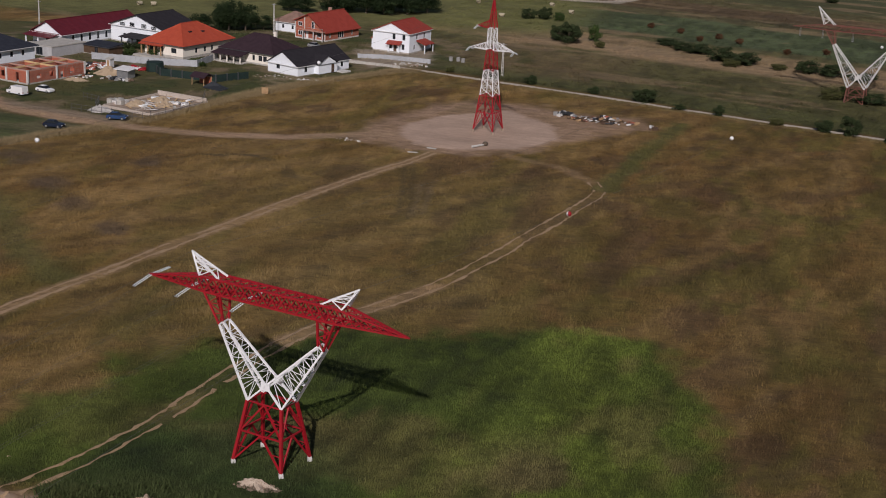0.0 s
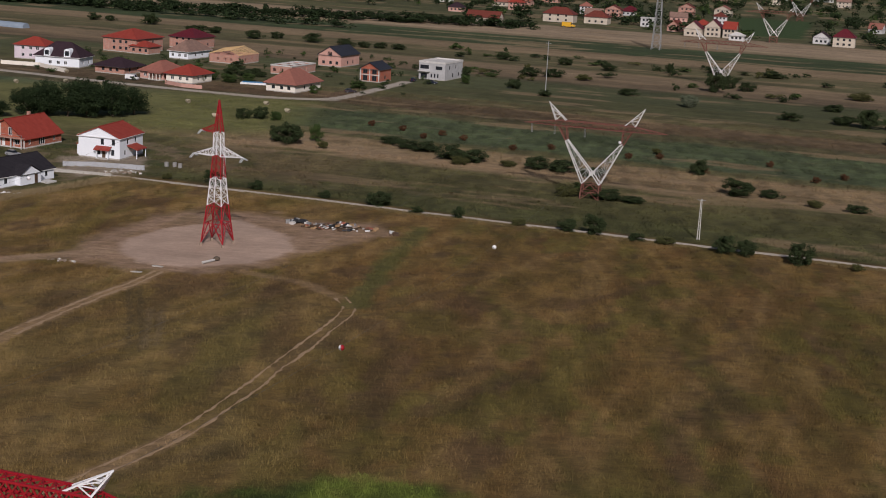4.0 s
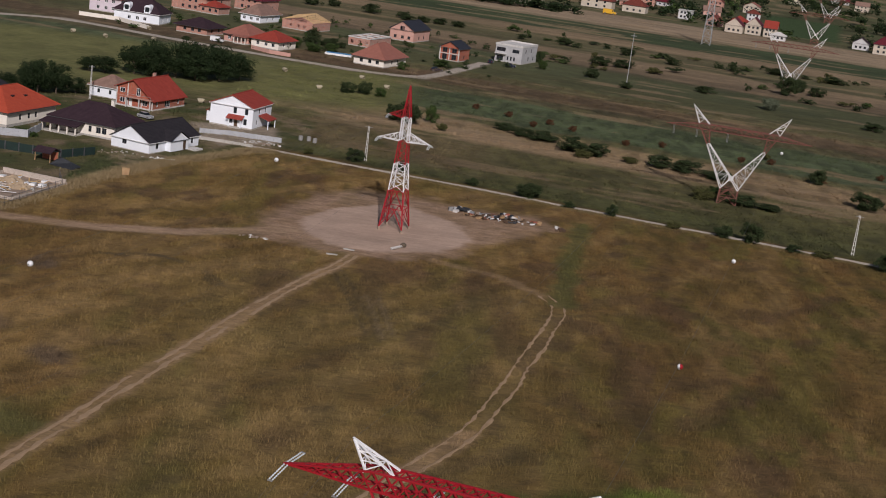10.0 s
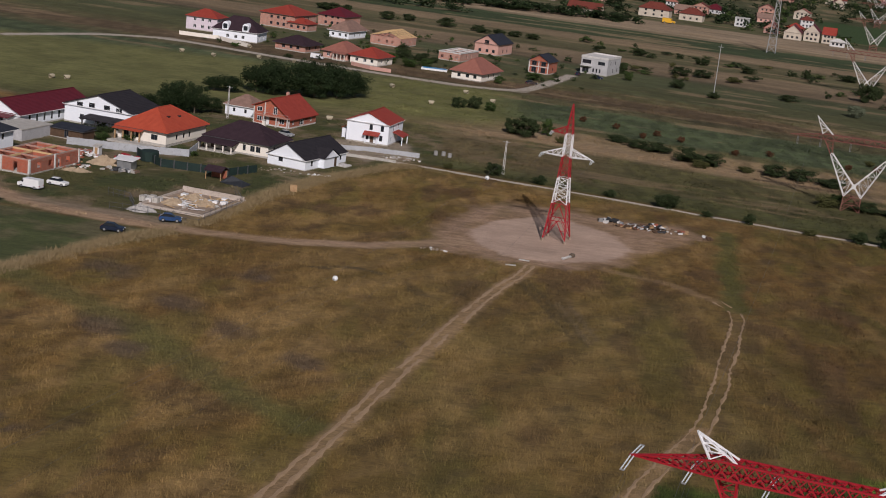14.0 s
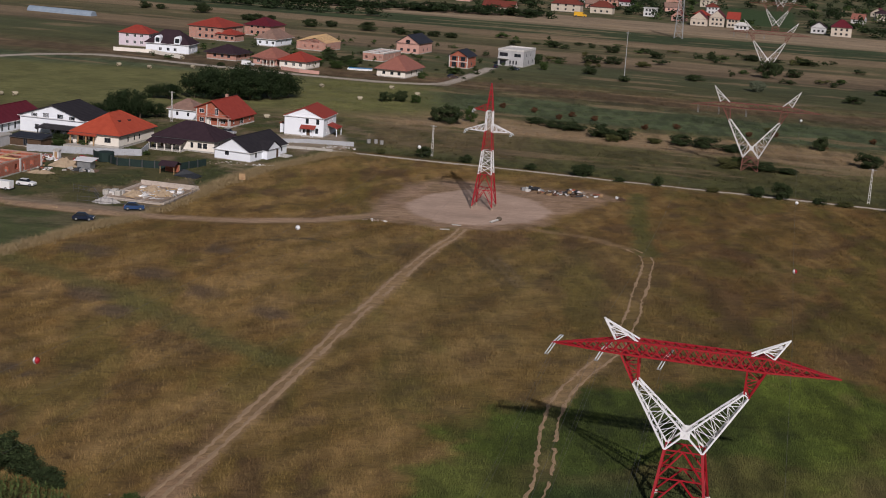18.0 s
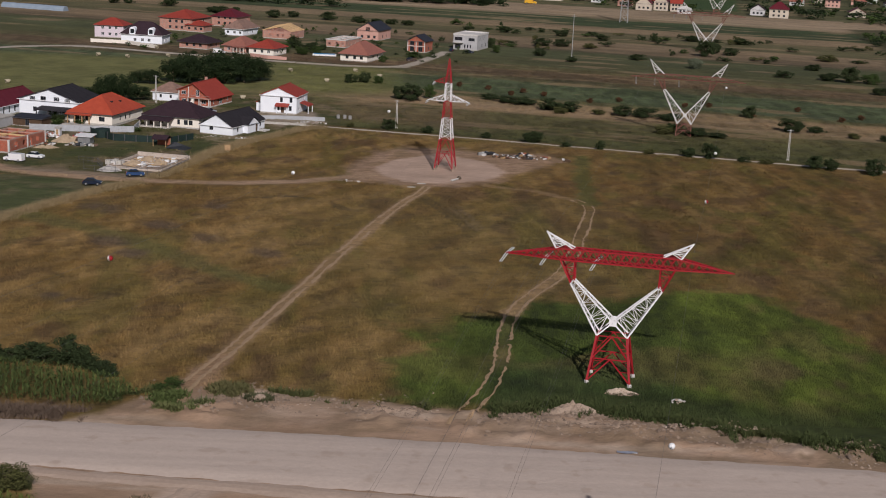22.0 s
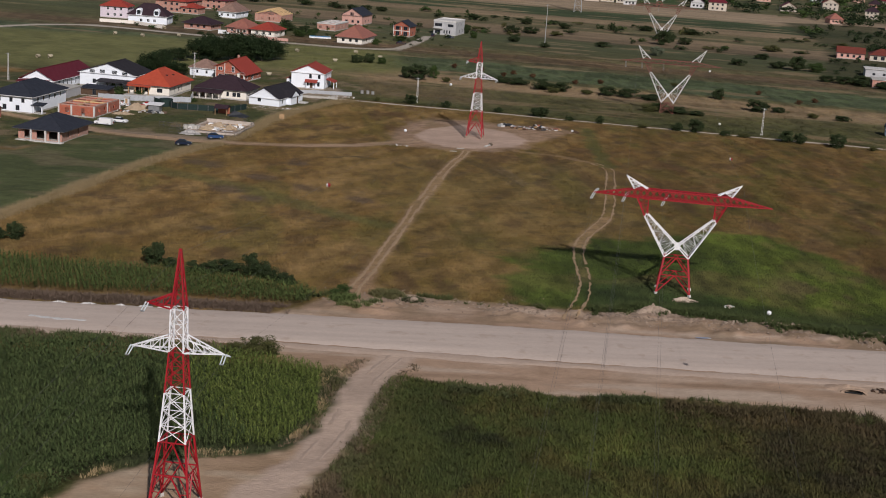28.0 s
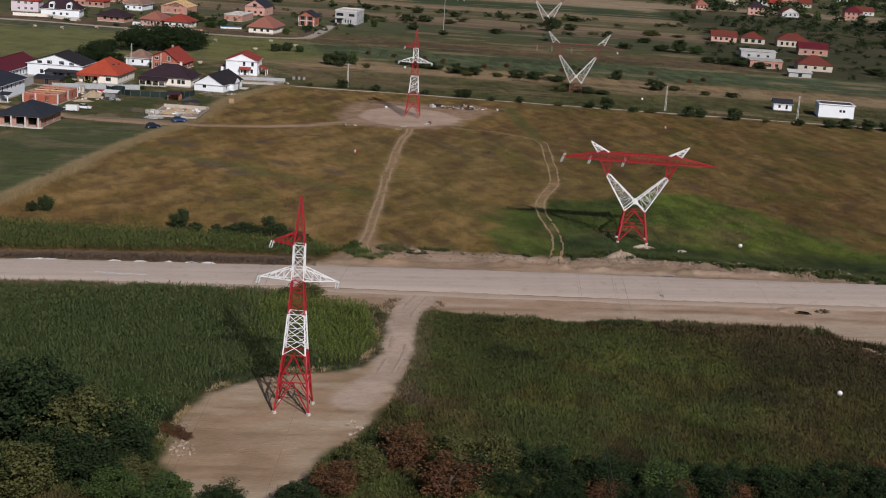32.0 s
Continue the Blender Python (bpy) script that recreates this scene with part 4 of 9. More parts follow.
def footing(tower, x, y, mat=None):
    part("footing", Shape().lathe([(0.34, -0.3), (0.32, 0.26), (0.27, 0.36)], 4, (x, y, 0)), mat or PALE_CONCRETE, tower, "concrete footing")


def insulator(tower, a, b, name="insulator"):
    """A string of glass discs from a to b."""
    a, b = Vector(a), Vector(b)
    n = 9
    sh = Shape().tube([a, b], 0.035, 5)
    for i in range(n):
        p, d = a.lerp(b, (i + 0.7) / (n + 0.4)), (b - a).normalized() * 0.05
        sh.tube([p - d, p, p + d], 0.085, 8, 0.065)
    return part(name, sh, PORCELAIN if tower.get("near") else STEEL, tower, "pale glass insulator string" if tower.get("near") else "grey insulator string")


def insulator_pair(tower, a, way, length=2.3, gap=0.32):
    way = Vector(way).normalized()
    side = way.cross(Vector((0, 0, 1))).normalized() * gap / 2
    a = Vector(a)
    for s in (-1, 1):
        insulator(tower, a + side * s, a + side * s + way * length)
    part("yoke", Shape().bar(a + way * length - side * 1.4, a + way * length + side * 1.4, 0.12), STEEL, tower, "steel yoke plate")


def mast_tower(label, at, k, red_arm=-1):
    """Slim red and white lattice tower with a wide white crossarm and a short red arm."""
    t = thing("lattice_tower", label, "pylon", "slim lattice towers", at)
    t["near"] = True
    z = [0.35, 8.05 * k, 13.6 * k, 18.2 * k, 23.0 * k, 29.6 * k]
    half = [2.32, 1.52, 1.1, 0.8, 0.72, 0.06]
    rings = [four(h, h, q) for h, q in zip(half, z)]
    for x, y, _ in rings[0]:
        footing(t, x, y, CONCRETE if k == 1.0 else SPOIL)
    # splayed red base: open K bracing
    for i in range(4):
        j = (i + 1) % 4
        lo, hi = Vector(rings[0][i]), Vector(rings[1][i])
        lo2, hi2 = Vector(rings[0][j]), Vector(rings[1][j])
        part("leg", Shape().bar(lo, hi, 0.2), RED, t)
        sh = Shape()
        top, mid1, mid2 = hi.lerp(hi2, 0.5), lo.lerp(hi, 0.52), lo2.lerp(hi2, 0.52)
        waist = mid1.lerp(mid2, 0.5)
        sh.bar(lo, waist, 0.135).bar(lo2, waist, 0.135).bar(mid1, mid2, 0.13).bar(mid1, top, 0.13).bar(mid2, top, 0.13).bar(hi, hi2, 0.13)
        sh.bar(lo.lerp(hi, 0.27), lo.lerp(waist, 0.5), 0.08).bar(lo2.lerp(hi2, 0.27), lo2.lerp(waist, 0.5), 0.08)
        sh.bar(lo.lerp(hi, 0.27), mid1.lerp(waist, 0.5), 0.08).bar(lo2.lerp(hi2, 0.27), mid2.lerp(waist, 0.5), 0.08)
        braces(t, sh, RED)
    trunk(t, rings[1], rings[2], 3, 0.165, 0.072, WHITE)
    trunk(t, rings[2], rings[3], 3, 0.155, 0.065, RED)
    trunk(t, rings[3], rings[4], 3, 0.145, 0.062, WHITE)
    trunk(t, rings[4], rings[5], 4, 0.15, 0.065, RED, ring=False)
    za, zt = z[3], z[3] + 1.7
    for side in (-1, 1):
        tip = Vector((side * 5.2, 0, za + 0.1))
        sh = Shape()
        lows = [Vector((side * 0.8, v, za)) for v in (-0.8, 0.8)]
        ups = [Vector((side * 0.76, v, zt)) for v in (-0.76, 0.76)]
        for p in lows + ups:
            sh.bar(p, tip, 0.13, 0.1)
        lattice(lows[0], tip, lows[1], tip, 4, 0.08, sh, False)
        for a, b in zip(lows, ups):
            for i in range(1, 4):
                sh.bar(a.lerp(tip, i / 4), b.lerp(tip, i / 4), 0.08).bar(a.lerp(tip, i / 4), b.lerp(tip, (i - 1) / 4), 0.08)
        braces(t, sh, WHITE, "crossarm_bar", "crossarm")
        for w in (-1, 1):
            insulator_pair(t, tip, (0.05 * side, w, -0.45), 1.6)
    tip = Vector((red_arm * 3.6, 0, z[4] + 0.3))
    sh = Shape()
    for v in (-0.72, 0.72):
        lo, up = Vector((red_arm * 0.72, v, z[4])), Vector((red_arm * 0.6, v * 0.85, z[4] + 1.6))
        sh.bar(lo, tip, 0.14).bar(up, tip, 0.14)
        for i in (1, 2):
            sh.bar(lo.lerp(tip, i / 3), up.lerp(tip, i / 3), 0.08).bar(lo.lerp(tip, i / 3), up.lerp(tip, (i - 1) / 3), 0.08)
    braces(t, sh, RED, "upper_arm_bar", "upper_arm")
    for w in (-1, 1):
        insulator_pair(t, tip, (0.05 * red_arm, w, -0.45), 1.5)
    return t


def fork_tower(label, at, d, paint, pale, strings):
    """A V-shaped tower: splayed base, two white lattice limbs and a long horizontal beam with two earth-wire peaks."""
    t = thing("forked_tower", label, "pylon", "V-shaped lattice towers", at)
    if paint is RED:
        t["near"] = True
    elif at.translation.y < 400:
        t["split"] = True
    foot = four(d["foot"], d["foot"] * 0.82, 0.3 if paint is RED else -0.2)
    waist = four(d["waist"], 1.3, d["waist_z"])
    for x, y, _ in foot if paint is RED else ():
        footing(t, x, y)
    for i in range(4):
        j = (i + 1) % 4
        lo, hi, lo2, hi2 = (Vector(p) for p in (foot[i], waist[i], foot[j], waist[j]))
        part("leg", Shape().bar(lo, hi, 0.31 if paint is RED else 0.24), paint, t)
        sh = Shape()
        top, m1, m2 = hi.lerp(hi2, 0.5), lo.lerp(hi, 0.5), lo2.lerp(hi2, 0.5)
        knee = m1.lerp(m2, 0.5)
        sh.bar(lo, knee, 0.18).bar(lo2, knee, 0.18).bar(m1, m2, 0.16).bar(m1, top, 0.18).bar(m2, top, 0.18).bar(m1.lerp(hi, 0.5), m1.lerp(top, 0.5), 0.08).bar(m2.lerp(hi2, 0.5), m2.lerp(top, 0.5), 0.08).bar(hi, hi2, 0.14)
        sh.bar(lo.lerp(hi, 0.25), lo.lerp(knee, 0.5), 0.08).bar(lo2.lerp(hi2, 0.25), lo2.lerp(knee, 0.5), 0.08)
        braces(t, sh, paint)
    b0, b1, bv = d["beam_z"], d["beam_z"] + d["beam_h"], 0.85
    for s in (-1, 1):
        outer = [(Vector((s * d["waist"], v * 1.3, d["waist_z"])), Vector((s * d["top_out"], v * 0.4, d["top_z"]))) for v in (-1, 1)]
        inner = [(Vector((0, v * 1.1, d["crotch"])), Vector((s * d["top_in"], v * 0.5, d["top_z"] + d["top_dz"]))) for v in (-1, 1)]
        for a, b in outer + inner:
            part("limb_chord", Shape().bar(a, b, 0.2), pale, t)
        for a, b in zip(outer, inner):
            sh = lattice(a[0], a[1], b[0], b[1], 7, 0.062, Shape(), False)
            sh.bar(a[1], b[1], 0.14).bar(a[0], b[0], 0.19)
            braces(t, sh, pale, "brace", "limb_bracing")
        braces(t, lattice(outer[0][0], outer[0][1], outer[1][0], outer[1][1], 5, 0.062, Shape(), False).bar(outer[0][1], outer[1][1], 0.14), pale, "brace", "limb_bracing")
        braces(t, lattice(inner[0][0], inner[0][1], inner[1][0], inner[1][1], 5, 0.062, Shape(), False).bar(inner[0][1], inner[1][1], 0.14), pale, "brace", "limb_bracing")
        # red neck up to the beam
        sh = Shape()
        for v, (oa, ob), (ia, ib) in zip((-1, 1), outer, inner):
            po, pi = Vector((s * d["neck_out"], v * bv, b0)), Vector((s * d["neck_in"], v * bv, b0))
            sh.bar(ob, po, 0.2).bar(ib, pi, 0.2)
            lattice(ob, po, ib, pi, 3, 0.09, sh, False)
        sh.bar((s * d["neck_out"], -bv, b0), (s * d["neck_out"], bv, b0), 0.14).bar((s * d["neck_in"], -bv, b0), (s * d["neck_in"], bv, b0), 0.14)
        braces(t, sh, paint, "neck_bar", "neck")
        # tapering arm end
        sh = Shape()
        tip = Vector((s * d["tip"], 0, b0 + 0.1))
        corners = [Vector((s * d["neck_out"], v * bv, q)) for v in (-1, 1) for q in (b0, b1)]
        for p in corners:
            sh.bar(p, tip, 0.17, 0.13)
        for a, b in ((0, 1), (2, 3), (0, 2), (1, 3)):
            lattice(corners[a], corners[a].lerp(tip, 0.92), corners[b], corners[b].lerp(tip, 0.92), 7, 0.1, sh, paint is RED, False)
        braces(t, sh, paint, "arm_bar", "arm_end")
        # peak
        sh = Shape()
        top = Vector((s * d["peak"], 0, d["peak_z"]))
        feet = [Vector((s * u, v * 0.75, b1)) for u in (d["neck_out"] + 0.7, d["neck_in"] + 0.2) for v in (-1, 1)]
        for p in feet:
            sh.bar(p, top, 0.17, 0.13)
        for a, b in ((0, 1), (2, 3), (0, 2), (1, 3)):
            lattice(feet[a], feet[a].lerp(top, 0.9), feet[b], feet[b].lerp(top, 0.9), 3, 0.09, sh, False)
        braces(t, sh, pale, "peak_bar", "earth_wire_peak")
    for v in (-1.22, 1.1):
        part("gusset", Shape().box(-0.55, v, d["crotch"] - 0.55, 0.55, v + 0.12, d["crotch"] + 0.35), pale, t)
    sh = Shape()
    u = d["neck_out"]
    for v in (-bv, bv):
        for q in (b0, b1):
            sh.bar((-u, v, q), (u, v, q), 0.19)
        lattice((-u, v, b0), (u, v, b0), (-u, v, b1), (u, v, b1), 14, 0.12, sh, paint is RED, False)
    for q in (b0, b1):
        lattice((-u, -bv, q), (u, -bv, q), (-u, bv, q), (u, bv, q), 14, 0.12, sh, paint is RED, False)
    braces(t, sh, paint, "beam_bar", "beam")
    for x, way, length in strings:
        insulator_pair(t, (x, 0, b0 if abs(x) < d["neck_out"] else b0 + 0.1), way, length)
    return t


NEAR = dict(foot=3.05, waist=2.15, waist_z=6.7, crotch=8.75, top_out=6.5, top_in=5.95, top_z=13.75, top_dz=0.45, neck_out=8.1, neck_in=6.05, beam_z=17.1, beam_h=1.6,
            tip=16.2, peak=10.35, peak_z=20.9)
FARTHER = dict(foot=2.3, waist=2.1, waist_z=3.55, crotch=6.2, top_out=7.0, top_in=6.5, top_z=13.4, top_dz=0.3, neck_out=8.9, neck_in=6.9, beam_z=16.9, beam_h=1.3,
               tip=17.5, peak=11.6, peak_z=22.5)
TENSION = [(x, (0.2 * w, w * 1.0, -0.35 if w < 0 else 0.12), 2.4) for x in (-15.9, -10.2, -3.1) for w in (-1, 1)]
HANGING = [(x, (0.02, 0.05, -1), 2.2) for x in (-15.5, -9.9, -2.5)]
mast_tower("slim red and white painted lattice tower on a bare earth pad", pose(-56.1, -268.6, 0, rz=-12.0), 1.0)
mast_tower("slim red and white lattice tower on a round dirt clearing", pose(2.3, -1.2, 0, rz=-13.0), 0.945)
fork_tower("V-shaped red and white lattice tower in lush green grass", pose(23.7, -166.7, 0, rz=-13.6), NEAR, RED, WHITE, TENSION)
for x, y, k, what in ((76.1, 72.6, 1.0, "among low bushes"), (136, 354, 1.06, "in a strip field"), (197.5, 637, 1.05, "before the far town"), (254, 896, 1.05, "among far gardens"), (312, 1170, 1.05, "beyond the town's gardens")):
    fork_tower("weathered V-shaped lattice tower " + what, pose(x, y, ground_z(x, y), rz=-12.6) @ Matrix.Scale(k, 4), FARTHER, FADED_RED, DULL_WHITE, HANGING if y < 400 else [])


# ---------------------------------------------------------------- wires and warning balls
def sagging(a, b, sag, n=24):
    a, b = Vector(a), Vector(b)
    return [a.lerp(b, i / n) - Vector((0, 0, sag * 4 * (i / n) * (1 - i / n))) for i in range(n + 1)]


def wire(a, b, sag, r=0.011):
    return tagged(part("wire", Shape().tube(sagging(a, b, sag), r, 4), CABLE), "thin dark overhead wire strung between towers", "wire", "overhead wires")


def ball(x, y, z, half=True):
    """A warning sphere clamped on an earth wire; some have one red half."""
    t = thing("warning_ball", "white and red aerial warning ball on an overhead wire" if half else "white aerial warning ball on an overhead wire", "warning ball", "warning balls on wires", pose(x, y, z, 0, -100, -12))
    r, rings = 0.33, 8
    up = [(max(0.02, r * math.sin(math.pi * (0.5 - 0.5 * i / rings))), r * math.cos(math.pi * (0.5 - 0.5 * i / rings))) for i in range(rings + 1)]
    part("upper_half", Shape().lathe(up, 14), WHITE, t, "", True)
    low = [(q, -h) for q, h in up][::-1]
    part("lower_half", Shape().lathe(low, 14), RED if half else WHITE, t, "", True)
    part("clamp", Shape().bar((0, -0.45, 0), (0, 0.45, 0), 0.09), STEEL, t)


wire((-55.9, -270, 29.6), (2.3, -1.2, 28.0), 7.0, 0.013)
wire((-55.9, -270, 29.6), (-112, -532, 29.6), 7.0, 0.013)
for x, y, z, h in ((-40.5, -200, 23.5, True), (-25.3, -130.6, 21.5, False), (-11.2, -65.7, 23.1, False)):
    ball(x, y, z, h)
R_NEAR, R_FAR, L_NEAR = (33.9, -169.2, 20.9), (87.4, 70.1, 22.4), (13.7, -164.4, 20.9)
wire(R_NEAR, R_FAR, 5.3, 0.013)
wire(R_NEAR, (-28, -447, 21), 7.2, 0.013)
wire(L_NEAR, (64.9, 75.2, 22.5), 5.3, 0.013)
wire(L_NEAR, (-48, -442, 21), 7.2, 0.013)
for x, y, z, h in ((44.6, -122.4, 17.8, True), (58.4, -60.8, 16.3, False), (80.5, 37.4, 19.0, False), (20.3, -233.5, 15.5, False), (7.3, -299.8, 13.3, False)):
    ball(x, y, z, h)
for u in (-15.9, -10.2, -3.1):
    a = Vector((23.7, -166.7, 0)) + Vector((math.cos(radians(-13.6)) * u, math.sin(radians(-13.6)) * u, 0))
    for s in (-0.2, 0.2):
        wire((a.x - 0.6 + s, a.y - 2.4, 16.2), (a.x - 62 + s, a.y - 276, 16.2), 6.5)
P_A, P_B = Vector((-56.1, -268.6, 0)), Vector((2.3, -1.2, 0))
for u, za, zb in ((-5.2, 17.7, 16.6), (5.2, 17.7, 16.6), (-3.6, 22.8, 21.5)):
    e = Vector((math.cos(radians(-12.5)) * u, math.sin(radians(-12.5)) * u, 0))
    d = (P_B - P_A).normalized() * 1.5
    wire(P_A + e + d + Vector((0, 0, za)), P_B + e - d + Vector((0, 0, zb)), 6.5)
    wire(P_A + e - d + Vector((0, 0, za)), P_A + e - d * 175 + Vector((0, 0, za)), 6.5)
# ---------------------------------------------------------------- houses
TURN = -15.0


def wall_panel(length, z0, z1, holes, thick=0.3):
    """An upright wall along x, centred, its outer face at y = 0 and its back at y = thick, with openings (centre, sill, width, height) right through it."""
    sh = Shape()
    half = length / 2
    xs = sorted({-half, half} | {max(-half, min(half, c + k * w / 2)) for c, _, w, _ in holes for k in (-1, 1)})
    for a, b in zip(xs[:-1], xs[1:]):
        if b - a < 0.005:
            continue
        z = z0
        for s, e in sorted((s, s + h) for c, s, w, h in holes if c - w / 2 < (a + b) / 2 < c + w / 2):
            if s > z + 0.01:
                sh.box(a, 0, z, b, thick, s)
            z = max(z, e)
        if z1 > z + 0.01:
            sh.box(a, 0, z, b, thick, z1)
    return sh


WINDOW_CACHE = {}


def window(parent, m, w, h, frame_mat, bars=1):
    """A framed window with its pane, set back in an opening of the wall; m places its lower middle on the outer face."""
    key = (round(w, 2), round(h, 2), frame_mat.name, bars)
    if key not in WINDOW_CACHE:
        f = Shape()
        t = 0.09
        f.box(-w / 2, 0.08, 0, w / 2, 0.18, t).box(-w / 2, 0.08, h - t, w / 2, 0.18, h).box(-w / 2, 0.08, t, -w / 2 + t, 0.18, h - t).box(w / 2 - t, 0.08, t, w / 2, 0.18, h - t)
        for i in range(bars):
            x = -w / 2 + w * (i + 1) / (bars + 1)
            f.box(x - 0.04, 0.09, t, x + 0.04, 0.17, h - t)
        p = Shape().box(-w / 2 + 0.02, 0.12, 0.02, w / 2 - 0.02, 0.15, h - 0.02)
        WINDOW_CACHE[key] = (f.mesh("window", frame_mat), p.mesh("pane", GLASS))
    a, b = WINDOW_CACHE[key]
    win = share("window", a, parent, m)
    share("pane", b, win, Matrix())
    return win


FACES = {"S": (0, 0), "E": (1, 90), "N": (0, 180), "W": (1, -90)}


def roof_shape(kind, w, d, z, rise, o, thick=0.2):
    """A solid roof over a w by d plan: hip, gable with its ridge along y (gable_y) or x (gable_x), or one slope (shed)."""
    a, b = w / 2 + o, d / 2 + o
    base = [(-a, -b), (a, -b), (a, b), (-a, b)]
    sh = Shape()
    if kind == "hip":
        k = abs(a - b)
        ridge = [(0, -k if b > a else 0), (0, k if b > a else 0)] if b > a else [(-k, 0), (k, 0)]
        v = [(x, y, z) for x, y in base] + [(x, y, z + rise) for x, y in ridge]
        f = [(0, 1, 4), (1, 2, 5, 4), (2, 3, 5), (3, 0, 4, 5)] if b > a else [(0, 1, 5, 4), (1, 2, 5), (2, 3, 4, 5), (3, 0, 4)]
    elif kind == "gable_y":
        v = [(x, y, z) for x, y in base] + [(0, -b, z + rise), (0, b, z + rise)]
        f = [(1, 2, 5, 4), (3, 0, 4, 5)]
    elif kind == "gable_x":
        v = [(x, y, z) for x, y in base] + [(-a, 0, z + rise), (a, 0, z + rise)]
        f = [(0, 1, 5, 4), (2, 3, 4, 5)]
    else:
        v = [(-a, -b, z), (a, -b, z), (a, b, z + rise), (-a, b, z + rise)]
        f = [(0, 1, 2, 3)]
    k = len(v)
    low = [(x, y, q - thick) for x, y, q in v]
    faces = list(f) + [tuple(i + k for i in reversed(q)) for q in f]
    edges = {}
    for q in f:
        for i in range(len(q)):
            e = (q[i], q[(i + 1) % len(q)])
            edges[e] = True
    for i, j in edges:
        if (j, i) not in edges:
            faces.append((j, i, i + k, j + k))
    return sh.add(v + low, faces)


def house(label, corner, w, d, eave, rise, roof, wall_mat, roof_mat, holes=(), frame_mat=None, o=0.5, plinth=0.3, turn=TURN, door=None, chimney=None, gable_windows=(), sky_windows=(), name="house", void=False):
    """A house with its front right corner there. holes: (face, along, sill, width, height) of windows; door: the same."""
    frame_mat = frame_mat or PVC
    c, s = math.cos(radians(turn)), math.sin(radians(turn))
    cx, cy = corner[0] - w / 2 * c - d / 2 * s, corner[1] - w / 2 * s + d / 2 * c
    t = thing(name, label, "house", "", pose(cx, cy, 0, rz=turn))
    th = 0.3
    for face, (axis, angle) in FACES.items():
        length = (w if axis == 0 else d - 2 * th)
        off = d / 2 if axis == 0 else w / 2
        m = pose(0, 0, 0, rz=angle) @ pose(0, -off, 0)
        mine = [h[1:] for h in holes if h[0] == face]
        gaps = mine + ([door[1:]] if door and door[0] == face else [])
        sh = wall_panel(length, plinth, eave, gaps, th).weld()
        gable = (roof == "gable_y" and axis == 0) or (roof == "gable_x" and axis == 1)
        if gable:
            hw = (w if axis == 0 else d) / 2
            top = rise * (1 - 0.0) - 0.22
            lim = length / 2
            zr = eave + top * (1 - lim / hw) if hw > lim else eave
            v = [(-lim, 0, eave), (lim, 0, eave), (lim, 0, zr), (0, 0, eave + top), (-lim, 0, zr)]
            sh.add(v + [(x, th, z) for x, _, z in v], [(0, 1, 2, 3, 4), (9, 8, 7, 6, 5), (1, 0, 5, 6), (2, 1, 6, 7), (3, 2, 7, 8), (4, 3, 8, 9), (0, 4, 9, 5)])
        wall = part("wall", sh, wall_mat, t)
        wall.matrix_basis = m
        for x, sill, ww, hh in mine:
            if void:
                continue
            window(wall, pose(x, 0, sill), ww, hh, frame_mat, 1 if ww > 0.9 else 0)
        if gable and face == "S":
            for x, sill, ww, hh in gable_windows:
                window(wall, pose(x, -0.12, sill), ww, hh, frame_mat, 1 if ww > 0.9 else 0)
        if door and door[0] == face:
            _, x, sill, ww, hh = door
            leaf = part("door", Shape().box(x - ww / 2, 0.1, sill, x + ww / 2, 0.17, sill + hh), DARK_WOOD, t)
            leaf.matrix_basis = m
            part("door_handle", Shape().box(x + ww / 2 - 0.2, 0.04, sill + 1, x + ww / 2 - 0.1, 0.1, sill + 1.05), STEEL, leaf)
    part("plinth", Shape().box(-w / 2 + 0.02, -d / 2 + 0.02, -0.3, w / 2 - 0.02, d / 2 - 0.02, plinth), CONCRETE, t)
    if roof != "none":
        part("floor_slab", Shape().box(-w / 2 + th, -d / 2 + th, eave - 0.3, w / 2 - th, d / 2 - th, eave - 0.12), CONCRETE if void else VOID, t)
    if roof == "none":
        part("partition", Shape().box(-w / 2 + th, -0.12, plinth, w / 2 - th, 0.12, eave), wall_mat, t)
        part("partition", Shape().box(-0.12, -d / 2 + th, plinth, 0.12, -0.13, eave), wall_mat, t)
        part("partition", Shape().box(-0.12, 0.13, plinth, 0.12, d / 2 - th, eave), wall_mat, t)
    if void:
        part("ground_slab", Shape().box(-w / 2 + th, -d / 2 + th, plinth, w / 2 - th, d / 2 - th, plinth + 0.1), CONCRETE, t)
    if roof in ("hip", "gable_x", "gable_y", "shed"):
        r = part("roof", roof_shape(roof, w, d, eave, rise, o), roof_mat, t)
        ridge = Shape()
        a, b = w / 2 + o, d / 2 + o
        k = abs(a - b)
        ends = {"gable_y": ((0, -b), (0, b)), "gable_x": ((-a, 0), (a, 0))}.get(roof) or (((0, -k), (0, k)) if b > a else ((-k, 0), (k, 0)))
        if roof != "shed":
            (x0, y0), (x1, y1) = ends
            if math.hypot(x1 - x0, y1 - y0) > 0.3:
                ridge.bar((x0, y0, eave + rise), (x1, y1, eave + rise), 0.24)
            if roof == "hip":
                for px, py in ((-a, -b), (a, -b), (a, b), (-a, b)):
                    qx, qy = min(((x0, y0), (x1, y1)), key=lambda p: math.hypot(p[0] - px, p[1] - py))
                    ridge.bar((px, py, eave), (qx, qy, eave + rise), 0.18)
            part("ridge_cap", ridge, roof_mat, r)
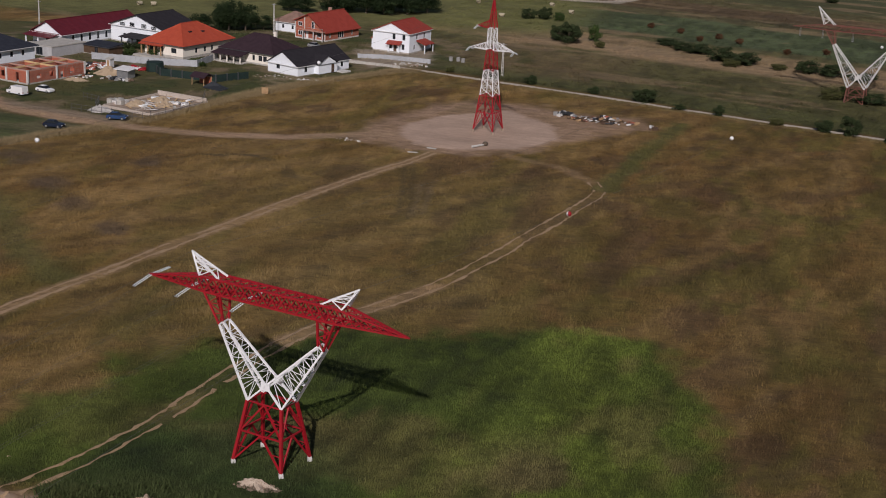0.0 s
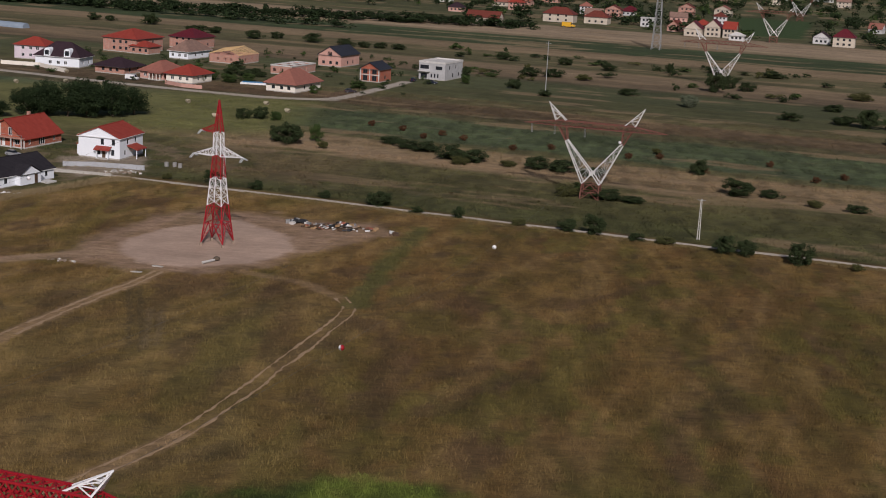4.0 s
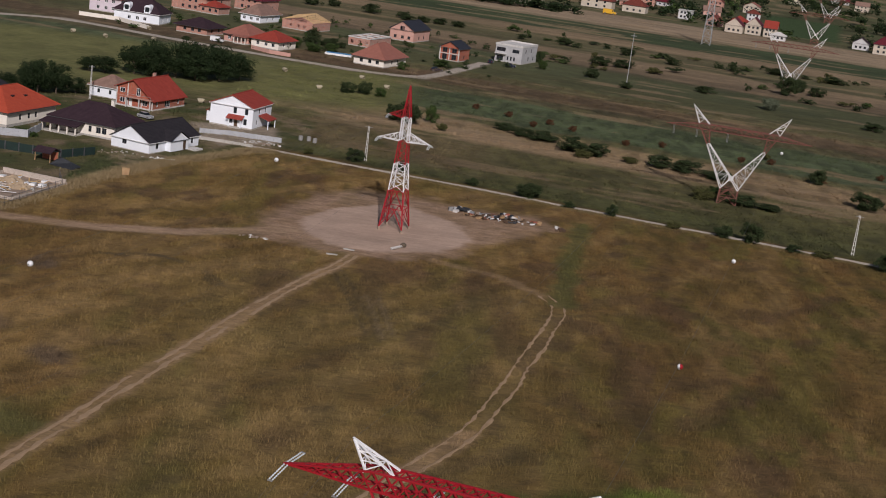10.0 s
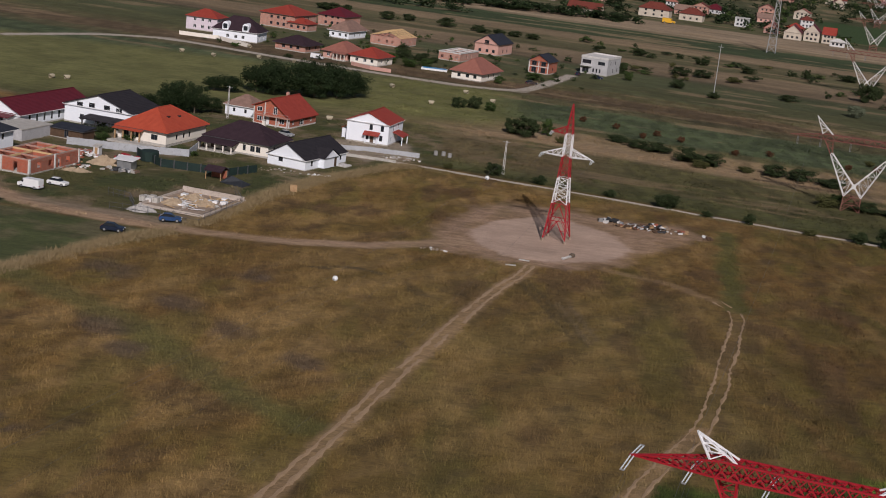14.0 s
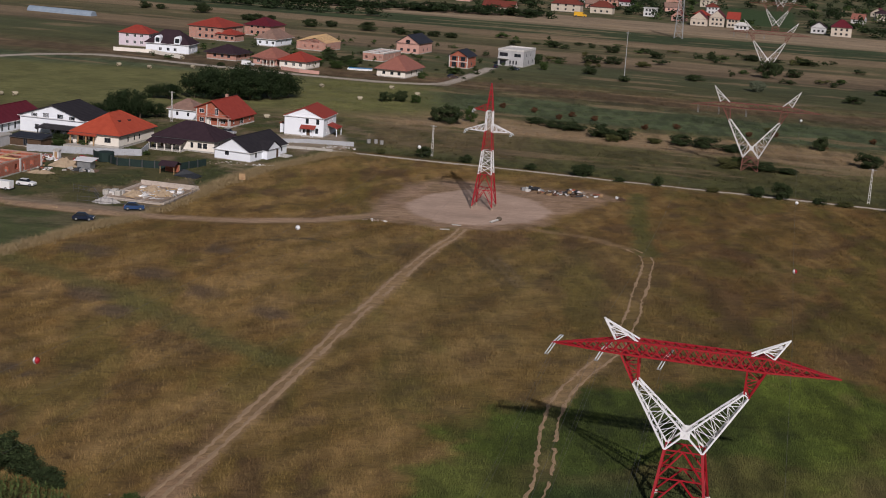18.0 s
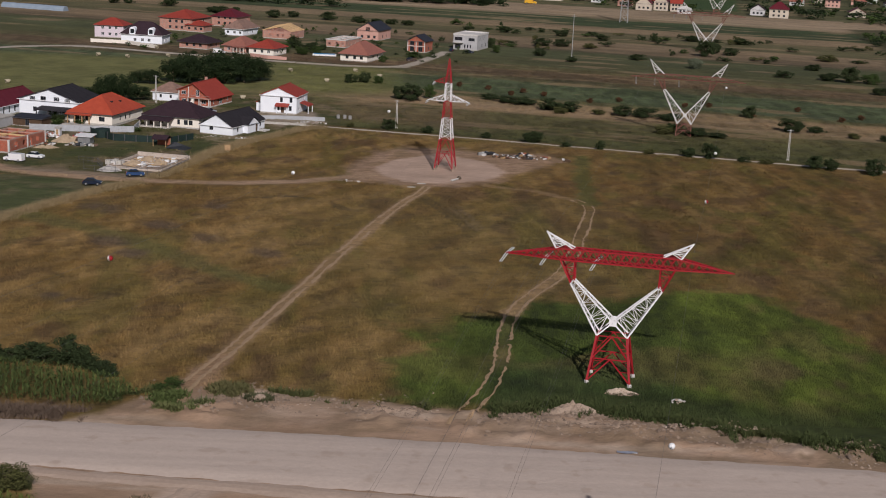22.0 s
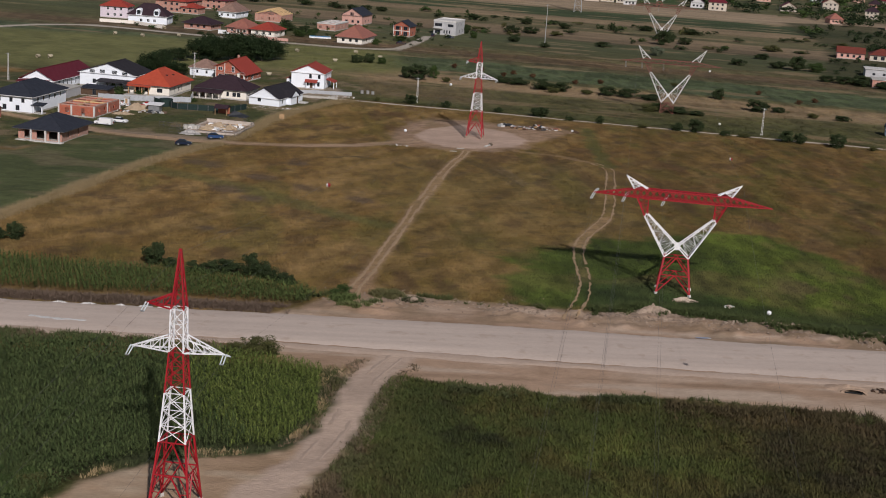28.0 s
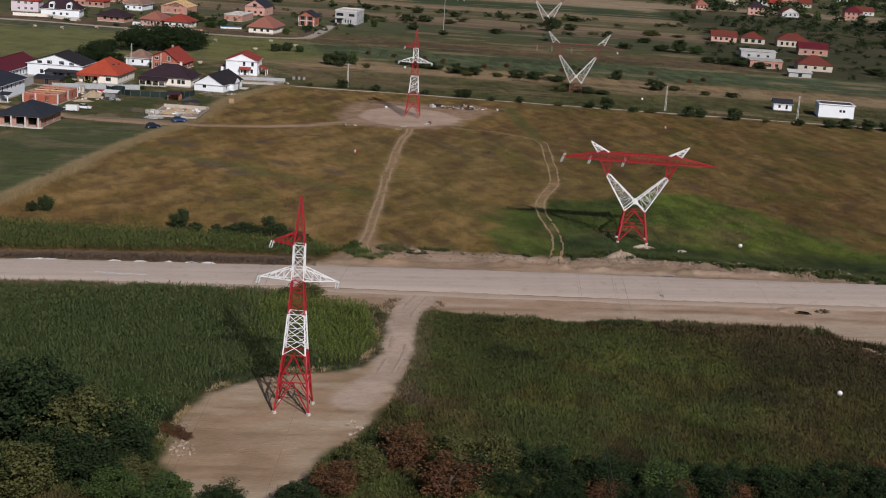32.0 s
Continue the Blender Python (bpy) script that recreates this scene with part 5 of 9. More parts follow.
        for x0, y0, x1, y1 in ((-a, -b, a, -b), (a, -b, a, b)):
            part("gutter", Shape().bar((x0, y0, eave - 0.16), (x1, y1, eave - 0.16), 0.14), PVC if wall_mat is PLASTER_WHITE else DARK_FRAME, t)
        for x, y in sky_windows:
            zz = eave + rise * (1 - max(abs(x) / a, abs(y) / b)) + 0.05
            part("roof_window", Shape().box(x - 0.35, y - 0.5, zz - 0.25, x + 0.35, y + 0.5, zz + 0.12), GLASS, t)
    elif roof == "flat":
        part("roof", Shape().box(-w / 2 - o, -d / 2 - o, eave, w / 2 + o, d / 2 + o, eave + 0.25), roof_mat, t)
    if chimney:
        x, y = chimney
        st = part("chimney", Shape().box(x - 0.35, y - 0.35, eave + 0.3, x + 0.35, y + 0.35, eave + rise + 0.7), wall_mat, t)
        part("chimney_cap", Shape().box(x - 0.45, y - 0.45, eave + rise + 0.7, x + 0.45, y + 0.45, eave + rise + 0.82), CONCRETE, st)
    return t


def porch(t, x0, x1, y0, y1, eave, roof_mat, posts, post_mat=None, rise=1.2, rail=False):
    """A lean-to roof on posts before a house."""
    n = max(2, posts)
    for i in range(n):
        x = x0 + 0.2 + (x1 - x0 - 0.4) * i / (n - 1)
        part("post", Shape().box(x - 0.14, y0 + 0.1, 0, x + 0.14, y0 + 0.38, eave), post_mat or PLASTER_CREAM, t)
    part("porch_roof", Shape().add([(x0 - 0.4, y0 - 0.4, eave), (x1 + 0.4, y0 - 0.4, eave), (x1 + 0.4, y1, eave + rise), (x0 - 0.4, y1, eave + rise),
                                    (x0 - 0.4, y0 - 0.4, eave - 0.16), (x1 + 0.4, y0 - 0.4, eave - 0.16), (x1 + 0.4, y1, eave + rise - 0.16), (x0 - 0.4, y1, eave + rise - 0.16)],
                                   [(0, 1, 2, 3), (7, 6, 5, 4), (0, 4, 5, 1), (1, 5, 6, 2), (2, 6, 7, 3), (3, 7, 4, 0)]), roof_mat, t)
    part("porch_floor", Shape().box(x0, y0, 0, x1, y1, 0.28), CONCRETE, t)


def row(face, n, span, sill, w, h, shift=0.0):
    return [(face, shift + (-span / 2 + span * (i + 0.5) / n), sill, w, h) for i in range(n)]


# village beside the field
t = house("cream bungalow with a bright orange hipped tile roof", (-91.5, 43.8), 13.2, 19.5, 3.5, 4.5, "hip", PLASTER_CREAM, ROOF_ORANGE,
          [("S", 3.4, 1.3, 1.8, 1.3), ("S", -1.0, 1.2, 1.4, 1.5), ("S", -4.3, 1.2, 1.4, 1.5), ("E", -4.6, 1.2, 0.9, 1.3), ("E", -1.2, 1.2, 0.9, 1.3), ("E", 1.6, 1.2, 0.9, 1.3)], DARK_FRAME, 0.7, 0.6,
          door=("S", -2.7, 0.6, 1.0, 2.1), sky_windows=((3.0, -3.0), (3.4, 1.5)))
porch(t, -6.7, 0.4, -11.4, -9.75, 3.05, ROOF_ORANGE, 4, WOOD, 0.45)
part("terrace", Shape().box(-6.9, -14.0, 0, 4.5, -11.5, 0.45), CONCRETE, t)
t = house("cream bungalow with a dark brown hipped roof and a deep veranda", (-67.2, 45.6), 17.0, 12.0, 3.2, 3.7, "hip", PLASTER_CREAM, ROOF_BROWN,
          [("S", 2.2, 1.0, 0.8, 1.4), ("S", 4.4, 1.0, 1.2, 1.4), ("S", 5.9, 1.0, 1.2, 1.4), ("S", -3.2, 1.0, 1.4, 1.4), ("E", -2.5, 1.0, 0.9, 1.3), ("E", 2.5, 1.0, 0.9, 1.3)], DARK_FRAME, 0.6, 0.4,
          door=("S", -6.2, 0.4, 1.1, 2.1), chimney=(3, 2))
porch(t, -8.6, 0.6, -9.4, -6.05, 2.25, ROOF_BROWN, 5, PLASTER_CREAM, 0.7)
t = house("white bungalow with a steep black gabled roof", (-56.4, 35.8), 10.4, 18.7, 2.6, 3.2, "gable_y", PLASTER_WHITE, ROOF_DARK,
          [("S", -1.6, 1.2, 1.2, 1.1), ("E", -6.4, 0.9, 1.0, 1.3), ("E", 6.8, 0.9, 0.9, 1.3)], DARK_FRAME, 0.35, 0.2, turn=-22)
part("cross_gable", Shape().add([(4.9, -3.7, 2.55), (7.0, -3.7, 2.55), (7.0, 3.7, 2.55), (4.9, 3.7, 2.55), (7.0, 0, 4.65), (1.8, 0, 4.65)], [(0, 1, 4, 5), (2, 3, 5, 4), (0, 3, 2, 1), (3, 0, 5)]), ROOF_DARK, t)
bay = part("bay_wall", Shape().box(5.21, -3.35, 0.2, 6.65, 3.35, 2.5).add([(6.72, -3.35, 0.2), (6.72, 3.35, 0.2), (6.72, 3.35, 2.5), (6.72, 0, 4.4), (6.72, -3.35, 2.5), (6.6, -3.35, 0.2), (6.6, 3.35, 0.2), (6.6, 3.35, 2.5), (6.6, 0, 4.4), (6.6, -3.35, 2.5)], [(0, 1, 2, 3, 4), (9, 8, 7, 6, 5), (0, 4, 9, 5), (2, 1, 6, 7), (3, 2, 7, 8), (4, 3, 8, 9)]), PLASTER_WHITE, t)
window(bay, pose(6.62, -1.6, 0.95, 0, 0, 90), 0.9, 1.2, DARK_FRAME, 0)
part("door", Shape().box(6.7, 1.2, 0.25, 6.76, 2.2, 2.35), DARK_WOOD, bay)
part("step", Shape().box(6.0, 3.4, 0, 8.6, 6.4, 0.35), PALE_CONCRETE, t)
def saltbox(label, corner, w, d, turn):
    """A brick house whose roof comes down to one storey on its east side, with a balcony under the slope."""
    c, s = math.cos(radians(turn)), math.sin(radians(turn))
    t = thing("house", label, "house", "", pose(corner[0] - w / 2 * c - d / 2 * s, corner[1] - w / 2 * s + d / 2 * c, 0, rz=turn))
    hw, hd, lo, hi, top, ridge = w / 2, d / 2, 2.95, 5.1, 7.3, -0.4
    sides = {"S": (w, pose(0, -hd, 0), [(-3.7, 0.9, 1.5, 1.3), (3.2, 0.9, 1.5, 1.3), (-1.2, 0.3, 1.1, 2.1)]), "N": (w, pose(0, 0, 0, rz=180) @ pose(0, -hd, 0), []),
             "E": (d - 0.6, pose(0, 0, 0, rz=90) @ pose(0, -hw, 0), [(-5.6, 0.9, 0.9, 1.3), (-0.6, 0.45, 2.6, 2.1), (4.6, 0.9, 0.9, 1.3)]), "W": (d - 0.6, pose(0, 0, 0, rz=-90) @ pose(0, -hw, 0), [(-3, 0.9, 1.3, 1.3), (3, 3.2, 1.3, 1.3)])}
    for face, (length, m, gaps) in sides.items():
        sh = wall_panel(length, 0.3, hi if face == "W" else lo, gaps, 0.3).weld()
        if face in "SN":
            f = 1 if face == "S" else -1
            v = [(-hw * f, 0, lo), (hw * f, 0, lo), (ridge * f, 0, top - 0.2), (-hw * f, 0, hi - 0.2)]
            faces = [(0, 1, 2, 3), (7, 6, 5, 4), (1, 0, 4, 5), (2, 1, 5, 6), (3, 2, 6, 7), (0, 3, 7, 4)]
            sh.add(v + [(x, 0.3, z) for x, _, z in v], faces if f > 0 else [q[::-1] for q in faces])
        wall = part("wall", sh, BRICK, t)
        wall.matrix_basis = m
        for x, sill, ww_, hh in gaps:
            if (x, ww_) != (-1.2, 1.1):
                window(wall, pose(x, -0.03, sill), ww_, hh, PVC, 2 if ww_ > 2 else 1)
        if face == "S":
            window(wall, pose(-3.7, -0.14, 3.5), 1.5, 1.2, PVC, 1)
            window(wall, pose(1.1, -0.14, 3.1), 1.1, 2.1, PVC, 1)
            leaf = part("door", Shape().box(-1.7, 0.1, 0.3, -0.7, 0.16, 2.4), PVC, wall)
            part("lintel", Shape().box(-5.5, -0.05, 2.62, -1.9, -0.004, 2.82), BRICK_PALE, wall)
    part("plinth", Shape().box(-hw - 0.06, -hd - 0.06, -0.2, hw + 0.06, hd + 0.06, 0.32), PALE_CONCRETE, t)
    part("floor_slab", Shape().box(-hw + 0.31, -hd + 0.31, lo - 0.3, hw - 0.31, hd - 0.31, lo - 0.1), VOID, t)
    for x, h in ((-hw + 0.1, hi - 0.1), (hw - 0.1, lo), (-2.1, 6.2), (2.2, 2.6)):
        part("pier", Shape().box(x - 0.17, -hd - 0.05, 0.33, x + 0.17, -hd - 0.004, h), PALE_CONCRETE, t)
    part("balcony_slab", Shape().box(-1.9, -hd - 1.5, 2.6, hw + 0.3, -hd - 0.06, 2.85), BRICK_PALE, t)
    part("balcony_rail", Shape().bar((-1.8, -hd - 1.4, 3.6), (hw + 0.2, -hd - 1.4, 3.6), 0.07).bar((-1.8, -hd - 1.4, 2.85), (-1.8, -hd - 1.4, 3.6), 0.07).bar((hw + 0.2, -hd - 1.4, 2.85), (hw + 0.2, -hd - 1.4, 3.6), 0.07), STEEL, t)
    for x in (-1.7, 2.2, hw):
        part("balcony_post", Shape().box(x - 0.13, -hd - 1.4, 0, x + 0.13, -hd - 1.14, 2.6), PALE_CONCRETE, t)
    def slab(x0, z0, x1, z1, y0, y1):
        v = [(x0, y0, z0), (x1, y0, z1), (x1, y1, z1), (x0, y1, z0)]
        return Shape().add(v + [(x, y, z - 0.2) for x, y, z in v], [(0, 1, 2, 3), (7, 6, 5, 4), (0, 4, 5, 1), (1, 5, 6, 2), (2, 6, 7, 3), (3, 7, 4, 0)])
    k = (top - lo) / (hw - ridge)
    part("roof_slope", slab(ridge, top, hw + 0.6, lo - 0.6 * k, -hd - 0.7, hd + 0.5), ROOF_RED, t)
    part("roof_slope", slab(-hw - 0.5, hi - 0.22, ridge, top, -hd - 0.7, hd + 0.5), ROOF_RED, t)
    part("ridge_cap", Shape().bar((ridge, -hd - 0.7, top), (ridge, hd + 0.5, top), 0.26), ROOF_RED, t)
    part("chimney", Shape().box(-1.3, 2.0, 6.2, -0.6, 2.7, 8.2), BRICK_PALE, t)
    return t


saltbox("two-storey red brick house with a long orange-red roof slope", (-70.4, 90.5), 11.1, 15.4, -18.0)
t = house("white two-storey house with a red tiled gable roof", (-42.7, 82.6), 11.6, 12.5, 5.6, 2.6, "gable_y", PLASTER_WHITE, ROOF_RED,
          [("S", 0.9, 3.6, 0.9, 1.5), ("S", 4.0, 3.6, 0.9, 1.5), ("S", 3.8, 1.0, 0.9, 1.5), ("S", -0.1, 1.0, 0.9, 1.5), ("E", -2.0, 3.6, 0.8, 1.3), ("E", 2.2, 3.6, 0.8, 1.3), ("E", -3.4, 1.0, 0.8, 1.2)], DARK_FRAME, 0.35, 0.3, turn=-11,
          door=("S", 1.3, 0.3, 1.0, 2.1))
porch(t, -0.4, 3.2, -7.5, -6.26, 2.5, ROOF_RED, 2, PLASTER_WHITE, 0.8)
lean = part("side_roof", Shape().add([(5.8, -2.5, 3.4), (8.8, -2.5, 2.4), (8.8, 2.8, 2.4), (5.8, 2.8, 3.4), (5.8, -2.5, 3.2), (8.8, -2.5, 2.2), (8.8, 2.8, 2.2), (5.8, 2.8, 3.2)], [(0, 1, 2, 3), (7, 6, 5, 4), (0, 4, 5, 1), (1, 5, 6, 2), (2, 6, 7, 3), (3, 7, 4, 0)]), ROOF_RED, t)
for y in (-2.3, 2.5):
    part("post", Shape().box(8.4, y - 0.1, 0, 8.6, y + 0.1, 2.3), PLASTER_WHITE, t)
part("side_roof", Shape().add([(-5.8, -3, 4.0), (-8.4, -3, 2.7), (-8.4, 3, 2.7), (-5.8, 3, 4.0), (-5.8, -3, 3.8), (-8.4, -3, 2.5), (-8.4, 3, 2.5), (-5.8, 3, 3.8)], [(3, 2, 1, 0), (4, 5, 6, 7), (1, 5, 4, 0), (2, 6, 5, 1), (3, 7, 6, 2), (0, 4, 7, 3)]), ROOF_RED, t)
part("side_wall", Shape().box(-8.2, -2.8, 0, -5.85, 2.8, 2.5), PLASTER_WHITE, t)
t = house("long white house with a low black gable roof", (-103.8, 57.4), 19.5, 14.0, 4.6, 3.4, "gable_y", PLASTER_WHITE, ROOF_DARK,
          row("E", 2, 9, 1.5, 1.2, 1.0) + row("S", 3, 14, 1.0, 1.2, 1.4), DARK_FRAME, 0.5, 0.3, gable_windows=((-5.4, 4.3, 1.7, 1.1), (-1.9, 4.5, 1.7, 1.1), (2.4, 4.5, 1.7, 1.1), (5.9, 4.2, 1.7, 1.1)))
porch(t, -2.0, 10.0, -11.5, -7.0, 2.4, ROOF_DARK, 4, DARK_FRAME, 0.5)
t = house("long white house with a maroon metal roof", (-128.0, 46.0), 11.0, 30.0, 3.1, 3.2, "gable_y", PLASTER_WHITE, ROOF_MAROON,
          [("E", -11 + 3.1 * i, 0.7, 0.9, 1.9) for i in range(8)] + [("S", 0, 1.0, 1.4, 1.3)], DARK_FRAME, 0.7, 0.3)
porch(t, -5.4, 4.0, -18.0, -15.0, 2.5, ROOF_MAROON, 3, PLASTER_WHITE, 0.6)
t = house("unfinished red brick walls with concrete ring beams and timber joists", (-107.4, -3.6), 10.8, 18.0, 2.9, 0, "none", BRICK, ROOF_RED,
          [("S", -2.8, 0.9, 1.2, 1.4), ("S", 2.0, 0.2, 1.0, 2.2), ("E", -5.5, 0.9, 1.4, 1.3), ("E", -1.5, 0.9, 1.4, 1.3), ("E", 1.8, 0.2, 1.0, 2.2), ("E", 5.0, 0.9, 1.4, 1.3)], PVC, 0, 0.2, name="unfinished_house", void=True)
for x0, y0, x1, y1 in ((-5.2, -8.8, 5.2, -8.8), (5.2, -8.8, 5.2, 8.8), (5.2, 8.8, -5.2, 8.8), (-5.2, 8.8, -5.2, -8.8), (0, -8.8, 0, 8.8), (-5.2, 0, 5.2, 0), (-5.2, -4.5, 5.2, -4.5), (-5.2, 4.5, 5.2, 4.5)):
    part("ring_beam", Shape().bar((x0, y0, 3.02), (x1, y1, 3.02), 0.34), NEW_WOOD if x0 * y0 == 0 else BRICK_PALE, t)
for x, y in ((-5.4, -9.0), (5.4, -9.0), (5.4, 0), (5.4, 9.0), (-1.5, -9.0)):
    part("pier", Shape().box(x - 0.22, y - 0.22, 0.2, x + 0.22, y + 0.22, 3.2), PALE_CONCRETE, t)
t = house("unplastered brick bungalow with a charcoal hipped roof and a corner veranda", (-108.6, -47.0), 12.0, 16.0, 3.2, 3.0, "hip", BRICK_PALE, ROOF_BLUE,
          [("S", -3.6, 0.4, 1.6, 2.3), ("S", 0.2, 0.4, 2.4, 2.3), ("S", 3.6, 0.4, 2.4, 2.3), ("E", -4.0, 1.0, 1.2, 1.3), ("E", 2.0, 0.6, 0.8, 2.0)], DARK_FRAME, 1.1, 0.3, void=True)
for x in (-2.0, 2.0, 5.7):
    part("pillar", Shape().box(x - 0.2, -9.3, 0, x + 0.2, -8.9, 3.05), PALE_CONCRETE, t)
part("veranda_slab", Shape().box(-6.2, -9.6, -0.1, 6.6, -8.0, 0.28), PALE_CONCRETE, t)
t = house("white two-storey villa with a slate blue hipped roof", (-125.0, -2.5), 13.0, 22.0, 4.9, 3.2, "hip", PLASTER_WHITE, ROOF_BLUE,
          row("S", 3, 11, 2.9, 1.0, 1.3) + row("S", 2, 8, 0.6, 1.2, 1.5) + row("E", 5, 18, 2.9, 0.9, 1.3), DARK_FRAME, 0.8, 0.3)
porch(t, 6.6, 9.6, -11.0, -8.5, 2.6, ROOF_BLUE, 2, PLASTER_WHITE, 0.5)
house("small old white cottage with a weathered brown roof", (-82.0, 100.0), 9.0, 8.0, 3.0, 2.7, "hip", PLASTER_WHITE, ROOF_OLD, row("S", 2, 7, 1.0, 0.9, 1.2) + row("E", 2, 6, 1.0, 0.9, 1.2), PVC, 0.5, 0.2)
house("low dark red outbuilding", (-133.5, -18.0), 9.0, 7.0, 2.6, 1.6, "gable_x", BRICK, ROOF_MAROON, row("S", 2, 7, 1.0, 0.9, 1.0), PVC, 0.4, 0.1)
house("dark flat-roofed shed beside the garden wall", (-110.0, 38.5), 9.0, 5.0, 2.3, 0.5, "shed", DARK_WOOD, ROOF_BLUE, [("S", 0, 0.2, 1.2, 1.8)], DARK_FRAME, 0.3, 0.1, name="shed")
house("grey concrete garage with a flat roof", (-121.5, 30.0), 9.0, 12.0, 2.5, 0.0, "flat", PLASTER_GREY, CONCRETE, [("S", 0, 0.2, 2.4, 2.0)], DARK_FRAME, 0.1, 0.1, name="garage")

# estate along the farther street
E2 = -19.0
ww = [("S", -3.0, 1.0, 1.3, 1.3), ("S", 0.4, 1.0, 1.3, 1.3), ("S", 3.4, 1.0, 1.3, 1.3), ("E", -2.5, 1.0, 1.1, 1.3), ("E", 2.5, 1.0, 1.1, 1.3)]
up = [(f, a, s + 2.8, w_, h_) for f, a, s, w_, h_ in ww]
house("lilac two-storey house with a red hipped roof", (-140.0, 300), 13.5, 11.0, 5.6, 3.0, "hip", PLASTER_LILAC, ROOF_RED, ww + up, PVC, 0.5, 0.3, -8)
t = house("white villa with a steep brown roof and arched dormers", (-118.8, 279), 18.5, 12.0, 4.0, 5.2, "hip", PLASTER_WHITE, ROOF_BROWN, ww, PVC, 0.6, 0.3, -7)
for x in (-4.0, 4.4):
    dm = part("dormer", Shape().box(x - 1.3, -6.6, 4.0, x + 1.3, -2.0, 6.0).tube([(x, -6.6, 5.9), (x, -2.0, 5.9)], 1.3, 12), PLASTER_WHITE, t)
    part("dormer_window", Shape().box(x - 0.8, -6.66, 4.5, x + 0.8, -6.6, 6.3), GLASS, dm)
house("big unplastered brick house with a red hipped roof", (-116.5, 348), 17.5, 20.0, 6.0, 3.6, "hip", BRICK_PALE, ROOF_RED, ww + up, DARK_FRAME, 0.6, 0.3, E2)
house("low brick annex with a red roof", (-110.3, 345), 9.5, 9.0, 3.2, 2.2, "hip", BRICK_PALE, ROOF_RED, ww[:3], DARK_FRAME, 0.5, 0.3, E2)
house("pink brick house with a maroon hipped roof", (-99, 382), 14.0, 16.0, 5.0, 3.6, "hip", BRICK_PALE, ROOF_MAROON, ww + up[:3], DARK_FRAME, 0.6, 0.3, E2)
house("white bungalow with a dusty brown hipped roof", (-90, 334), 9.5, 17.0, 3.4, 4.0, "hip", PLASTER_WHITE, ROOF_OLD, ww, PVC, 0.8, 0.3, E2)
house("low dark bungalow with a near-black hipped roof", (-97, 266), 13.5, 12.0, 2.8, 3.0, "hip", BRICK_PALE, ROOF_BROWN, ww, DARK_FRAME, 1.0, 0.3, E2)
t = house("bungalow with a dusty red hipped roof and a columned porch", (-79, 256), 10.5, 14.0, 3.0, 3.6, "hip", PLASTER_PINK, ROOF_DUSTY, ww, PVC, 0.9, 0.3, E2)
porch(t, 0, 5.2, -9.4, -7.02, 2.8, ROOF_DUSTY, 4, PLASTER_CREAM, 0.6)
house("cream bungalow with a red hipped roof", (-66.8, 250.5), 11.5, 13.0, 3.1, 3.2, "hip", PLASTER_CREAM, ROOF_RED, ww, PVC, 0.8, 0.3, E2)
t = house("unfinished brick house with bare rafters", (-66.5, 327), 14.5, 16.0, 3.6, 0, "none", BRICK_PALE, ROOF_RED, ww, PVC, 0, 0.3, E2, void=True, name="unfinished_house")
for i in range(13):
    y = -7.8 + 15.6 * i / 12
    part("rafter", Shape().bar((-7.6, y, 3.6), (0, y, 6.4), 0.18).bar((7.6, y, 3.6), (0, y, 6.4), 0.18), NEW_WOOD, t)
part("ridge_beam", Shape().bar((0, -7.9, 6.4), (0, 7.9, 6.4), 0.22), NEW_WOOD, t)
t = house("roofless brick ground floor with concrete ring beams", (-39.0, 298.5), 9.5, 20.0, 3.2, 0, "none", BRICK_PALE, ROOF_RED, ww, PVC, 0, 0.3, E2, void=True, name="unfinished_house")
for x0, y0, x1, y1 in ((-4.7, -9.9, 4.7, -9.9), (4.7, -9.9, 4.7, 9.9), (4.7, 9.9, -4.7, 9.9), (-4.7, 9.9, -4.7, -9.9), (0, -9.9, 0, 9.9), (-4.7, -3, 4.7, -3), (-4.7, 3.5, 4.7, 3.5)):
    part("ring_beam", Shape().bar((x0, y0, 3.4), (x1, y1, 3.4), 0.45), PALE_CONCRETE, t)
house("two-storey pink house with a dark blue gable roof", (-25.3, 340), 11.0, 17.0, 4.8, 3.6, "gable_y", PLASTER_PINK, ROOF_BLUE, ww, DARK_FRAME, 0.5, 0.3, E2, gable_windows=((0, 4.4, 2.0, 1.8),))
house("cream bungalow with a broad rust-orange hipped roof", (-26.9, 241), 12.0, 19.0, 3.0, 4.8, "hip", PLASTER_CREAM, ROOF_DUSTY, ww, DARK_FRAME, 0.9, 0.3, E2)
t = house("small two-storey brick house with a dark gable roof", (-2.8, 291), 8.4, 10.5, 5.0, 2.6, "gable_y", BRICK, ROOF_BLUE, [("S", -2.0, 0.4, 2.0, 2.1), ("S", 2.0, 0.4, 2.0, 2.1), ("S", -2.0, 3.1, 2.0, 1.9), ("S", 2.0, 3.1, 2.0, 1.9), ("E", 0, 1, 1.2, 1.4)], DARK_FRAME, 0.5, 0.3, E2)
part("floor_band", Shape().box(-4.3, -5.37, 2.6, 4.3, -5.25, 2.9), PALE_CONCRETE, t)
for x in (-4.0, 0, 4.0):
    part("column", Shape().box(x - 0.2, -5.4, 0.3, x + 0.2, -5.26, 5.0), PALE_CONCRETE, t)
